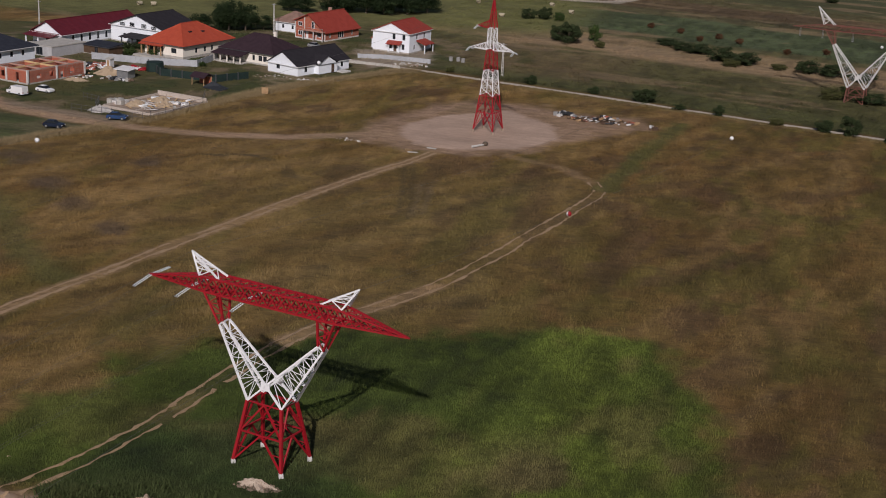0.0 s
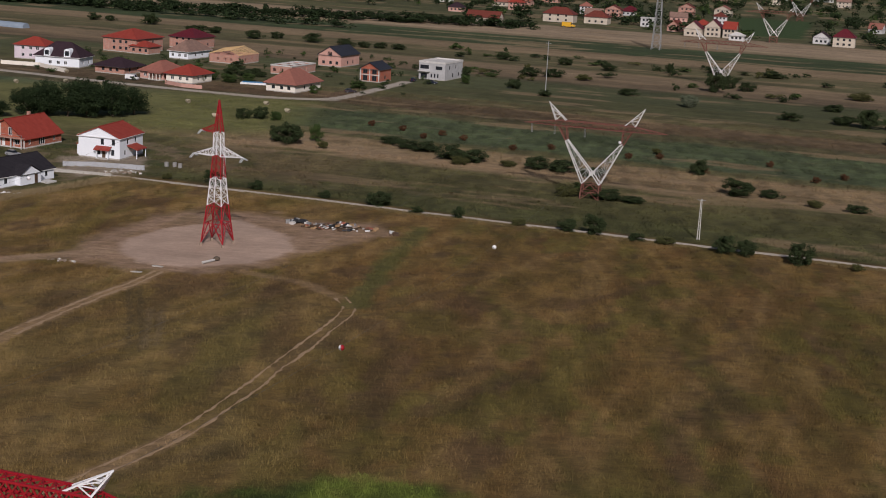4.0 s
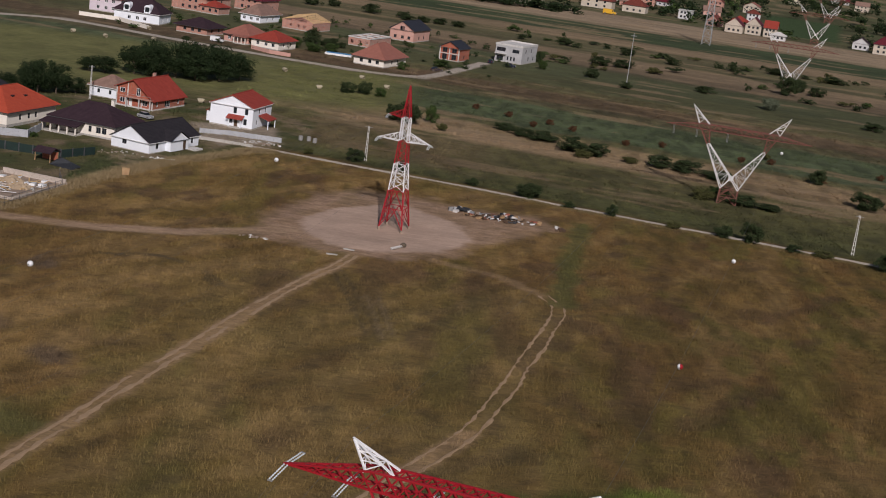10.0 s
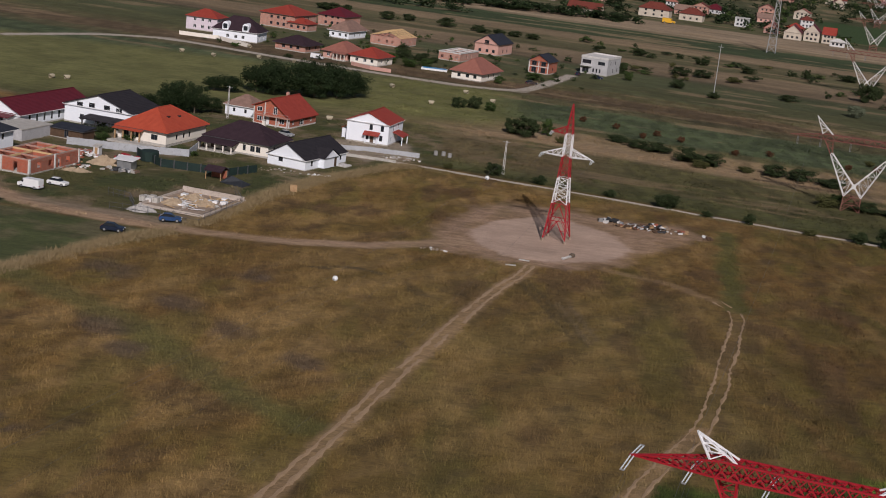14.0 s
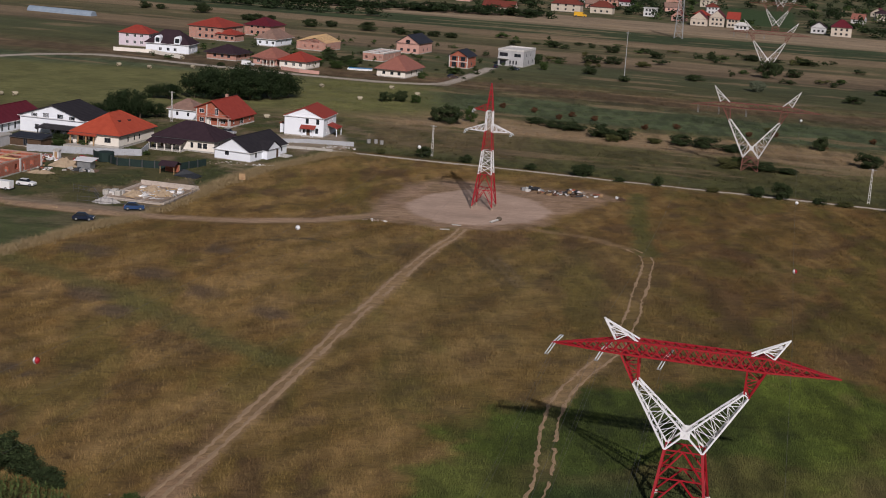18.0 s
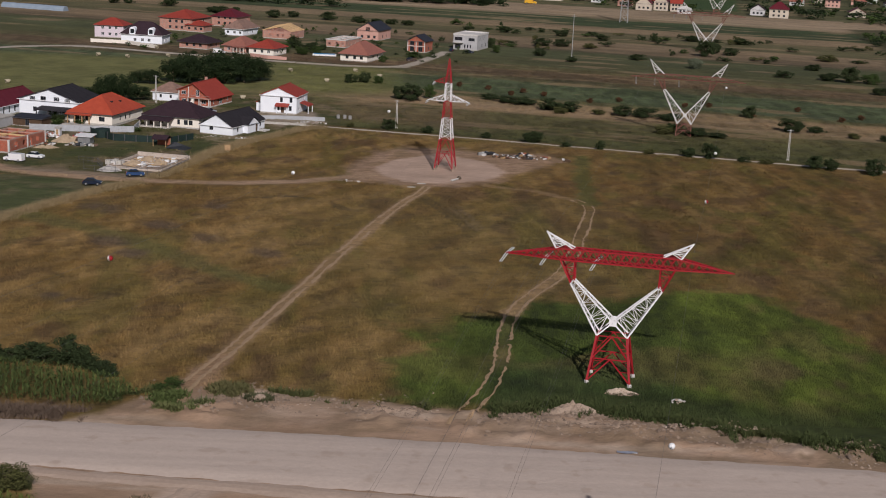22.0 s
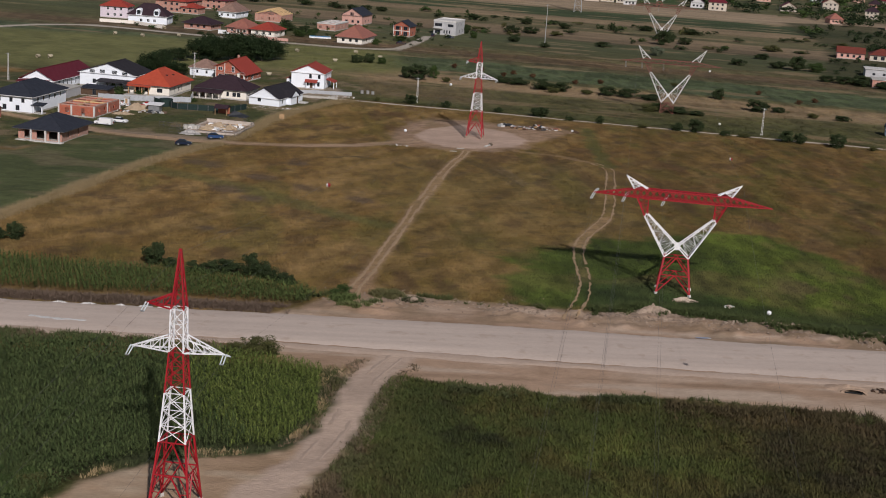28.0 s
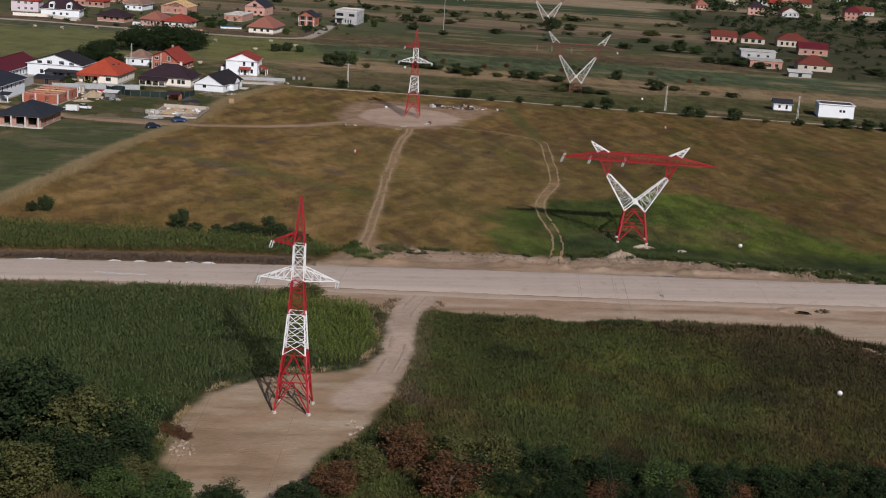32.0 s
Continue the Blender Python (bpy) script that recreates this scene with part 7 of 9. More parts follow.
part("sheet", Shape().add([(-3, -1.6, 0.1), (3, -1.6, 0.0), (3, 1.6, 0.3), (-3, 1.6, 1.2), (-1, 0, 1.7), (1.6, 0.2, 1.0)], [(0, 1, 5, 4), (1, 2, 5), (2, 3, 4, 5), (3, 0, 4)]), TARP, t)
t = thing("hoarding", "small orange timber panel standing in the field", "panel", "", pose(-54.6, 11.5, 0, rz=10))
part("board", Shape().box(-0.75, -0.04, 0.2, 0.75, 0.04, 1.7), WOOD, t)
for x in (-0.65, 0.65):
    part("post", Shape().box(x - 0.06, 0.05, -0.2, x + 0.06, 0.15, 1.8), WOOD, t)
t = thing("garden_hut", "small white-roofed tool hut", "hut", "", pose(-92.4, 15.2, 0, rz=-12))
part("body", Shape().box(-1.7, -1.3, 0, 1.7, 1.3, 1.9), STEEL, t)
part("roof", Shape().add([(-2.4, -1.8, 1.9), (2.4, -1.8, 1.9), (2.4, 1.8, 2.3), (-2.4, 1.8, 2.3), (-2.4, -1.8, 2.02), (2.4, -1.8, 2.02), (2.4, 1.8, 2.42), (-2.4, 1.8, 2.42)], [(3, 2, 1, 0), (4, 5, 6, 7), (0, 1, 5, 4), (1, 2, 6, 5), (2, 3, 7, 6), (3, 0, 4, 7)]), PVC, t)
t = thing("trampoline", "round blue paddling pool set in a garden", "pool", "", pose(-46, 262, 0))
part("rim", Shape().box(-5, -2.2, 0, 5, 2.2, 0.7), PVC, t)
part("water", Shape().box(-4.6, -1.9, 0.68, 4.6, 1.9, 0.75), BLUE_PLASTIC, t)
t.name = "swimming_pool"
tagged(t, "white-rimmed blue swimming pool in a garden", "pool")
for k, (x, y) in enumerate(((-29.5, 78.5), (-27.5, 78.8), (-25.8, 77.5))):
    tagged(part("concrete_ring", Shape().lathe([(0.55, 0), (0.55, 1.1), (0.42, 1.1), (0.42, 0.9)], 12), RING_GREY), "upright grey concrete well ring", "concrete ring", "concrete rings").matrix_basis = pose(x, y, 0)
# culvert mouth in the bank, its inside coloured black as painted shade
PACKED = surface("packed_bank_earth", (0.33, 0.235, 0.165), (0.4, 0.285, 0.205), 2.0, 0.95, 0.4)
heap("earth_mound", "low earth bank packed over a culvert", 38.6, -218.4, 3.6, 1.9, 0.55, PACKED, 77, "earth heap", -6, 0.25)
t = thing("culvert", "sloping concrete culvert frame with a curved mouth blackened as shade", "culvert", "", pose(38.9, -220.7, 0, rz=-14) @ Matrix.Diagonal((0.85, 0.8, 0.55, 1)))
n_arc = 12
arc = [(2.0 * math.cos(math.pi * i / n_arc), 0.95 * math.sin(math.pi * i / n_arc)) for i in range(n_arc + 1)]
rim_o, rim_i = [(x * 1.13, 0.0, z * 1.2) for x, z in arc], [(x, 0.0, z) for x, z in arc]
back = [(x, 1.1, z * 0.9) for x, z in arc]
part("concrete_rim", Shape().add(rim_o + rim_i + [(x, 0.5, z) for x, _, z in rim_o], [(i, i + 1, n_arc + 2 + i, n_arc + 1 + i) for i in range(n_arc)] + [(i + 1, i, 2 * n_arc + 2 + i, 2 * n_arc + 3 + i) for i in range(n_arc)]), PACKED, t)
# the sunlit lining is blackened to stand for the pipe's inner shade
part("shade_black_mouth", Shape().add(rim_i + back, [(i, i + 1, n_arc + 2 + i, n_arc + 1 + i) for i in range(n_arc)] + [tuple(range(n_arc + 1, 2 * n_arc + 2))]).box(-1.5, -0.1, 0.0, 1.5, 1.1, 0.12), TYRE_AND_SHADE, t)
rubble("rubble_heap", "dark clods and roots beside the culvert", 43.7, -219.4, 1.5, 0.9, 40, [SPOIL, DARK_WOOD, DARK_WOOD], 63, (0.1, 0.3), 0.6, long=1.4)
rubble("rubble_heap", "pale clods lying on the earth heap by the tower", 17.2, -181.2, 3.2, 1.5, 40, [SPOIL, PALE_SPOIL, SPOIL], 64, (0.08, 0.22), 0.9)
rubble("rubble_heap", "few whitish broken blocks lying in lush grass", 32.0, -175.2, 1.1, 0.6, 12, [PALE_CONCRETE, PALE_SPOIL, PALE_SPOIL], 68, (0.12, 0.34), 0.3)
rubble("rubble_heap", "pale clods strewn along the road bank", 34.0, -186.2, 9.0, 1.0, 60, [SPOIL, SPOIL, PALE_SPOIL], 65, (0.07, 0.28))
rubble("rubble_heap", "pale clods strewn along the road bank", 58.0, -196.6, 10.0, 0.9, 50, [SPOIL, SPOIL, PALE_SPOIL], 66, (0.07, 0.25))
rubble("rubble_heap", "pale stones strewn along the field's rim", -12.0, -182.6, 12.0, 1.0, 50, [SPOIL, PALE_SPOIL], 67, (0.08, 0.22))
for k, (x0, x1) in enumerate(((-100, -91), (-84.5, -81.5), (-79.8, -77), (-74.2, -72.2), (-70.4, -67.8), (-67.4, -64.6))):
    heap("lime_ridge", "low white ridge of lime along the gravel road", (x0 + x1) / 2, -190.0 - 0.03 * (x0 + 100), (x1 - x0) / 2, 0.5, 0.28, PALE_CONCRETE, 90 + k, "spill", -3, 0.3)
ribbon("gravel_spill", [(-86, -199.0), (-82, -200.2), (-77, -200.8)], 1.3, PALE_CONCRETE, 0.33, 0.35, 71, "thin white spill of lime on the gravel road", "spill", 0.25, 0.0, 0.5)
t = thing("plastic_sheet", "crumpled pale blue plastic sheet at the road's edge", "plastic sheet", "", pose(22.3, -195.6, 0.06, 0, 0, -5) @ Matrix.Diagonal((0.75, 0.6, 0.5, 1)))
sx, sy = np.meshgrid(np.linspace(-1.7, 1.7, 14), np.linspace(-0.8, 0.8, 7))
sz = 0.05 + 0.3 * np.clip(fbm(sx, sy, 0.6, 91, 3) - 0.4, 0, 1)
sy = sy * (1 - 0.25 * np.abs(sx)) + 0.15 * np.sin(sx * 2.2)
part("sheet", Shape().add(np.stack([sx, sy, sz], -1).reshape(-1, 3).tolist(), [(i * 14 + j, i * 14 + j + 1, i * 14 + j + 15, i * 14 + j + 14) for i in range(6) for j in range(13)]), SHEET_BLUE, t)
part("fold", Shape().box(0.9, -0.4, 0.05, 1.6, -0.25, 0.18), PALE_CONCRETE, t, "white folded end")


# ---------------------------------------------------------------- poles
def utility_pole(label, x, y, h, w=0.34, arm=True, mat=None):
    t = thing("utility_pole", label, "pole", "utility poles", pose(x, y, ground_z(x, y) - 0.1, rz=-15))
    mat = mat or PALE_CONCRETE
    for s in (-1, 1):
        part("shaft_leg", Shape().bar((s * w * 0.75, 0, 0), (s * w * 0.35, 0, h), w * 0.42, w * 0.3), mat, t)
    for i in range(int(h / 0.9)):
        z = 0.5 + i * 0.9
        k = w * (0.75 - 0.4 * z / h)
        part("rung", Shape().bar((-k, 0, z), (k, 0, z), 0.12), mat, t)
    if arm:
        part("crossarm", Shape().bar((-0.9, 0, h - 0.3), (0.9, 0, h - 0.3), 0.1), STEEL, t)
    return t


utility_pole("pale concrete lattice utility pole beside the farm lane", 98.4, 32.6, 9.0)
utility_pole("pale concrete utility pole beside the farm lane", -11.3, 63.2, 8.6)
utility_pole("grey utility pole between village gardens", -88.5, 96.0, 9.0, 0.3)
utility_pole("grey utility pole beside the farm lane", 141.9, 18.1, 9.0)
utility_pole("grey utility pole beside the village street", -146, 64, 9.0, 0.3)
t = thing("radio_mast", "thin tall grey mast in a strip field", "mast", "", pose(62.4, 280, 0))
part("shaft", Shape().bar((0, 0, 0), (0, 0, 21), 0.34, 0.16), STEEL, t)
part("crossarm", Shape().bar((-1, 0, 20), (1, 0, 20), 0.14), STEEL, t)
t = thing("lattice_mast", "grey steel lattice mast with an equipment box", "mast", "", pose(119.5, 531, 0, rz=-12))
for i, (a, b) in enumerate(zip(four(2.4, 2.4, 0), four(0.9, 0.9, 34))):
    part("leg", Shape().bar(a, b, 0.26), STEEL, t)
    a2, b2 = four(2.4, 2.4, 0)[(i + 1) % 4], four(0.9, 0.9, 34)[(i + 1) % 4]
    t["split"] = True
    braces(t, lattice(a, b, a2, b2, 8, 0.12, Shape()), STEEL)
for x, y in ((-144.9, 129.6), (-149, 128), (-122.8, 223), (-108, 232), (-54.9, 198.2), (-38.9, 169.2), (-63, 113.3), (-118, 262), (-95, 232), (-135, 225), (-30, 205), (-20, 190)):
    ob = tagged(part("hay_bale", Shape().tube([(-0.65, 0, 0.62), (-0.6, 0, 0.66), (0.6, 0, 0.66), (0.65, 0, 0.62)], 0.66, 14), STRAW), "round pale straw bale lying in mown grass", "hay bale", "hay bales")
    ob.matrix_basis = pose(x, y, 0, 0, 0, (x * 37) % 180)
# ---------------------------------------------------------------- trees and bushes
def crown_mesh(name, seed, n_clumps, leaves, leaf, material, flat=1.0, trunk_gap=0.18):
    """A crown of leaf clumps in a unit ball (radius 1, base at z = 0, top near 2): small tilted leaves on uneven clumps, with gaps."""
    rng = np.random.default_rng(seed)
    centres, radii = [], []
    for _ in range(n_clumps):
        d = rng.normal(size=3)
        d /= np.linalg.norm(d)
        r = rng.uniform(0.35, 0.8) ** 0.7
        c = d * r * (0.7 + 0.55 * rng.random())
        c[2] = c[2] * flat + 1.0
        centres.append(c)
        radii.append(rng.uniform(0.16, 0.42))
    centres, radii = np.array(centres), np.array(radii)
    pick = rng.integers(0, n_clumps, leaves)
    d = rng.normal(size=(leaves, 3))
    d /= np.linalg.norm(d, axis=1)[:, None]
    p = centres[pick] + d * (radii[pick] * rng.uniform(0.55, 1.08, leaves))[:, None]
    p[:, 2] = np.maximum(p[:, 2], trunk_gap * rng.random(leaves))
    normal = d + rng.normal(size=(leaves, 3)) * 0.55
    normal /= np.linalg.norm(normal, axis=1)[:, None]
    side = np.cross(normal, rng.normal(size=(leaves, 3)))
    side /= np.linalg.norm(side, axis=1)[:, None]
    up = np.cross(normal, side)
    s = leaf * rng.uniform(0.6, 1.3, leaves)[:, None]
    quad = np.stack([p - side * s, p - up * s * 0.6, p + side * s, p + up * s * 0.6], 1).reshape(-1, 3)
    me = bpy.data.meshes.new(name)
    me.from_pydata(quad.tolist(), [], np.arange(leaves * 4).reshape(-1, 4).tolist())
    me.materials.append(material)
    return me


CROWNS = {}
for key, mat, flat in (("dark", LEAF_BUSH, 1.0), ("mid", LEAF_MID, 1.0), ("olive", LEAF_OLIVE, 0.9), ("rust", LEAF_RUST, 0.95), ("grey", LEAF_GREY, 0.9)):
    CROWNS[key] = [crown_mesh("crown", 11 * k + len(key), 34, 4600, 0.06, mat, flat) for k in range(3)]
BIG_CROWNS = {key: [crown_mesh("crown", 100 + 7 * k + len(key), 60, 3800 if key == "rust" else 7000, 0.045, mat, 1.0) for k in range(2)] for key, mat in (("dark", LEAF_DARK), ("mid", LEAF_MID), ("rust", LEAF_RUST), ("olive", LEAF_OLIVE))}
LIMB_MESH = {}


def limbs(kind):
    if kind not in LIMB_MESH:
        rnd = random.Random(5 + len(kind))
        sh = Shape().tube([(0, 0, -0.05), (0.02, 0.01, 0.5), (0.0, -0.02, 1.1)], 0.05, 7, 0.025)
        for k in range(6):
            a = 6.283 * k / 6 + rnd.uniform(-0.3, 0.3)
            z = 0.35 + 0.1 * k
            sh.tube([(0, 0, z), (0.25 * math.cos(a), 0.25 * math.sin(a), z + 0.28), (0.55 * math.cos(a), 0.55 * math.sin(a), z + 0.5)], 0.022, 5, 0.008)
        LIMB_MESH[kind] = sh.mesh("trunk", BARK)
    return LIMB_MESH[kind]


def plant(x, y, r, h, key, label, name="bush", big=False, low=0.0, group="bushes"):
    """A bush or tree of crown radius r and height h; low lifts the crown above a bare stem."""
    rnd = random.Random(int(x * 31 + y * 17))
    t = thing(name, label, name, group, pose(x, y, ground_z(x, y) - 0.05, rz=rnd.uniform(0, 360)))
    share("trunk", limbs(name), t, Matrix.Diagonal((r, r, h / 2, 1)))
    c = rnd.choice((BIG_CROWNS if big else CROWNS)[key])
    share("crown", c, t, Matrix.Translation((0, 0, low)) @ Matrix.Diagonal((r, r, (h - low) / 2 * 1.02, 1)))
    return t


def joined_trees(name, spots, material, seed, label, leaves=300, leaf=0.14):
    """Many far trees or bushes as one mesh: (x, y, radius, height) each, of tilted leaf clumps over a short stem."""
    rng = np.random.default_rng(seed)
    spots = np.array(spots)
    n = len(spots)
    k = rng.integers(0, 9, (n, leaves))
    centre = rng.normal(size=(n, 9, 3)) * (0.42, 0.42, 0.38)
    d = rng.normal(size=(n, leaves, 3))
    d /= np.linalg.norm(d, axis=-1)[..., None]
    p = np.take_along_axis(centre, k[..., None].repeat(3, -1), 1) + d * rng.uniform(0.25, 0.48, (n, leaves, 1))
    p[..., 2] = np.clip(p[..., 2] + 1.0, 0.02, 2.1)
    side = np.cross(d + rng.normal(size=d.shape) * 0.5, rng.normal(size=d.shape))
    side /= np.linalg.norm(side, axis=-1)[..., None]
    up = np.cross(side, d)
    up /= np.linalg.norm(up, axis=-1)[..., None] + 1e-6
    q = np.stack([p - side * leaf, p - up * leaf * 0.7, p + side * leaf, p + up * leaf * 0.7], 2)
    scale = np.stack([spots[:, 2], spots[:, 2], spots[:, 3] / 2], -1)[:, None, None]
    q = q * scale + np.stack([spots[:, 0], spots[:, 1], height(spots[:, 0], spots[:, 1])], -1)[:, None, None]
    v = q.reshape(-1, 3)
    return raw_mesh(name, v, np.arange(len(v)).reshape(-1, 4), material, "stuff", label, "trees")


DARK_BUSH, OLIVE_BUSH, PALE_BUSH = "dark green rounded bush in rough grass", "olive green shrub in dry grass", "pale grey-green shrub in a strip field"
for x, y, r, h, key in ((28.0, 46.5, 3.3, 3.0, "dark"), (46.6, 38.4, 1.4, 2.4, "dark"), (76.2, 30.6, 2.5, 3.9, "dark"), (70.5, 32.6, 2.4, 2.4, "dark"), (103.0, 20.4, 2.4, 3.4, "dark"), (107.0, 19.6, 2.2, 3.0, "dark"),
                        (117.2, 14.4, 2.9, 4.0, "dark"), (37.0, 41.5, 1.6, 1.3, "dark"), (60.0, 35.0, 1.8, 1.4, "olive"), (85, 27.5, 1.8, 1.5, "dark"), (91, 26.5, 2.4, 1.2, "olive"), (15, 51, 1.6, 1.6, "dark"), (-2, 56, 1.9, 2.0, "dark"),
                        (-13.5, 60.8, 2.2, 2.8, "dark"), (-25, 62, 1.4, 1.2, "olive"), (128, 12, 1.5, 1.5, "olive"), (138, 8, 2.2, 2.0, "dark"), (148, 5, 2.6, 2.6, "dark"), (154, 5, 3.0, 3.2, "dark"), (161, 3, 3.0, 3.2, "dark"), (168, 2, 3.2, 3.0, "dark"),
                        (-7.5, 126, 4.2, 5.2, "dark"), (-11.5, 131, 3.0, 4.0, "dark"), (-1.0, 134, 2.0, 4.6, "mid"), (-30, 170, 2.8, 3.0, "dark"), (-25, 172, 2.6, 3.4, "dark"), (-20, 171, 2.2, 2.6, "mid"), (3, 122, 1.6, 2.2, "olive"),
                        (20, 139, 3.5, 1.8, "dark"), (25.5, 133, 4.0, 2.0, "dark"), (31, 129, 4.5, 2.2, "dark"), (39, 118, 4.2, 3.4, "dark"), (45, 115, 4.4, 3.2, "dark"), (42, 110, 2.6, 2.0, "olive"), (63, 111, 4.0, 3.0, "dark"), (70, 108, 4.6, 3.0, "dark"),
                        (77, 104, 4.4, 2.2, "dark"), (55, 112, 2.6, 1.5, "olive"), (106.2, 117.5, 2.5, 3.8, "dark"), (113.2, 88.8, 4.2, 3.8, "dark"), (121.5, 89.5, 3.0, 1.8, "dark"), (131, 80, 2.4, 1.6, "olive"), (140, 76, 2.8, 1.8, "dark"),
                        (70.5, 74.0, 3.4, 2.4, "olive"), (80, 73, 4.2, 2.0, "dark"), (86, 70, 3.2, 1.6, "dark"), (75, 79, 3.0, 2.4, "mid"), (116.3, 272, 3.8, 4.2, "grey"), (131.5, 330, 4.6, 7.0, "dark"), (139, 347, 4.0, 5.0, "dark"), (146, 340, 4.0, 3.4, "dark"),
                        (97, 150, 1.6, 1.8, "olive"), (62.4, 279, 2.6, 2.2, "dark"), (150, 250, 4.0, 2.6, "dark"), (168, 246, 4.6, 3.0, "dark"), (176, 240, 4.6, 6.0, "dark"), (184, 238, 4.0, 4.0, "mid"), (40, 420, 4, 3, "dark"), (70, 410, 4, 3, "dark"),
                        (28, 330, 3.0, 4.2, "dark"), (55, 350, 5, 3.5, "dark"), (65, 352, 5, 3.2, "dark"), (78, 345, 4, 2.6, "olive"), (50, 300, 3.2, 3.2, "dark"), (90, 395, 4, 3, "dark"), (118, 400, 2.2, 4.2, "dark"), (95, 300, 4, 2.4, "dark"),
                        (140, 412, 5, 3, "dark"), (165, 405, 5, 3, "dark"), (190, 330, 5, 3, "olive"), (172, 285, 4, 2.5, "dark")):
    plant(x, y, r * 1.05, h * 1.15, key, {"dark": DARK_BUSH, "mid": DARK_BUSH, "olive": OLIVE_BUSH, "grey": PALE_BUSH}[key])
for x, y, r, h in ((-71.2, -163.5, 2.5, 4.2), (-68.0, -165.5, 1.7, 1.9), (-98.6, -149.4, 2.0, 3.4), (-101.5, -150.5, 1.6, 2.2), (-56.5, -168.6, 2.4, 2.2), (-61, -168.6, 2.2, 2.0), (-48.0, -172.2, 2.0, 1.9), 
                   (-59, -166.8, 2.8, 2.5), (-63.5, -167.6, 2.2, 1.8), (-53, -168.6, 2.9, 3.9), (-50.5, -170.5, 2.2, 2.6), (-46.6, -173.6, 1.6, 1.8)):
    plant(x, y, r, h, "dark", "dark green bush at the maize field's rim")
for x, y, r, h, key in ((-90.5, -280, 7.0, 10.6, "dark"), (-83.0, -285, 5.6, 9.0, "olive"), (-78.6, -286.5, 4.4, 7.0, "dark"), (-99.5, -289, 6.0, 9.5, "dark"), (-81.5, -282.5, 4.6, 6.6, "dark"), (-77.5, -289.5, 3.8, 5.0, "dark"), (-87, -276, 5.0, 7.6, "dark"), (-76.5, -294.5, 3.4, 3.6, "olive"), (-96, -270, 4.5, 6.0, "olive"), (-86, -291, 4.5, 6.5, "dark"), (-82.0, -293.5, 4.2, 6.0, "dark"), (-104.5, -276, 6.0, 9.0, "dark"), (-90.0, -297, 5.0, 6.5, "olive"), (-78.5, -298.5, 3.5, 4.0, "mid"),
                        (-96, -300, 5.5, 8.0, "dark"), (-72.5, -300.0, 3.5, 3.6, "mid"), (-66.5, -301, 3.0, 3.0, "dark"), (-58, -301.5, 3.2, 3.2, "dark"), (-49.5, -293.5, 3.4, 4.6, "olive"), (-44.0, -290.5, 3.8, 6.2, "rust"), (-38.5, -292.5, 3.8, 6.0, "olive"),
                        (-53.5, -298, 3.5, 4.6, "rust"), (-33.0, -294, 3.6, 6.0, "olive"), (-27.5, -297, 3.8, 5.4, "dark"), (-21.0, -298.5, 3.8, 5.0, "dark"), (-14.0, -300, 3.8, 4.6, "mid"), (-7.5, -301, 3.8, 4.4, "dark"), (-1.0, -302, 3.8, 4.6, "dark"), (5.5, -302, 3.8, 4.8, "dark"),
                        (12.0, -302, 4.0, 5.0, "dark"), (18.0, -303, 4.0, 5.0, "rust"), (-45.5, -285.0, 2.6, 3.2, "dark"), (-41, -284, 2.0, 2.6, "rust"), (-108, -262, 4.0, 6.0, "dark"), (24, -304, 4, 5, "dark"), (-30, -290, 2.4, 3.4, "dark"), (-24, -293, 2.6, 3.6, "mid"), (-17, -295, 2.4, 3.0, "dark"), (-10, -297, 2.8, 3.4, "dark"), (-4, -298, 2.4, 3.6, "dark"), (2, -298, 2.6, 3.2, "mid"), (9, -299, 2.8, 3.8, "dark"), (15, -299, 2.6, 4.2, "rust"), (-34, -287, 2.0, 2.8, "olive"), (-48, -288, 2.2, 3.2, "dark"), (-36, -296, 3.2, 4.4, "dark"), (-110, -290, 6, 8, "dark"), (-40, -299, 4.5, 5.4, "rust")):
    plant(x, y, r, h, key, {"rust": "rust-brown leafed tree turning in autumn", "olive": "olive-green leafy tree", "mid": "fresh green low tree", "dark": "dense dark green tree"}[key] + " beside the dirt pad", "tree", True, 0.2, "trees by the pad")
for x, y, r, h in ((-92, 150, 5.5, 9), (-86, 148, 6, 10), (-80, 152, 6.5, 10.8), (-74, 152, 6.5, 10.5), (-68, 158, 6.5, 10), (-63, 164, 5.5, 8.5), (-77, 160, 5.2, 11.6), (-88, 156, 4.6, 10.8), (-70, 164, 4.6, 10.4), (-99, 143, 4.5, 5.5), (-103.5, 143, 3.5, 4.5),
                   (-102, 94, 5.4, 9.2), (-98, 97, 4.5, 8.0), (-105, 97, 4.2, 7.5), (-109.5, 92, 3.4, 5.2), (-94, 101, 3.5, 4.6)):
    plant(x, y, r, h, "dark", "tall dense dark green tree behind the village", "tree", True, 0.8, "trees behind the village")
for x, y, r, h in ((-64, 268, 3.2, 4.4), (-56, 262, 3.4, 3.6), (-50, 270, 3, 3.4), (-36, 262, 2.6, 3.4), (-20.5, 244, 2.2, 3.2), (-8, 268, 3.6, 3.0), (-66, 258, 2.4, 3.2), (30, 306, 2.2, 4.0), (-112, 60, 2.0, 2.6), (-101, 46, 2.2, 1.8), (-107, 44.5, 2.2, 1.8), (-83, 37.8, 1.2, 1.3), (-86.5, 40, 1.4, 1.4)):
    plant(x, y, r, h, "mid", "green garden shrub beside a house", "shrub", False, 0.0, "garden shrubs")
plant(-36.9, -177.6, 1.4, 1.6, "mid", "green bush where the dirt path meets the bank", "shrub", True, 0.0, "rim weeds")
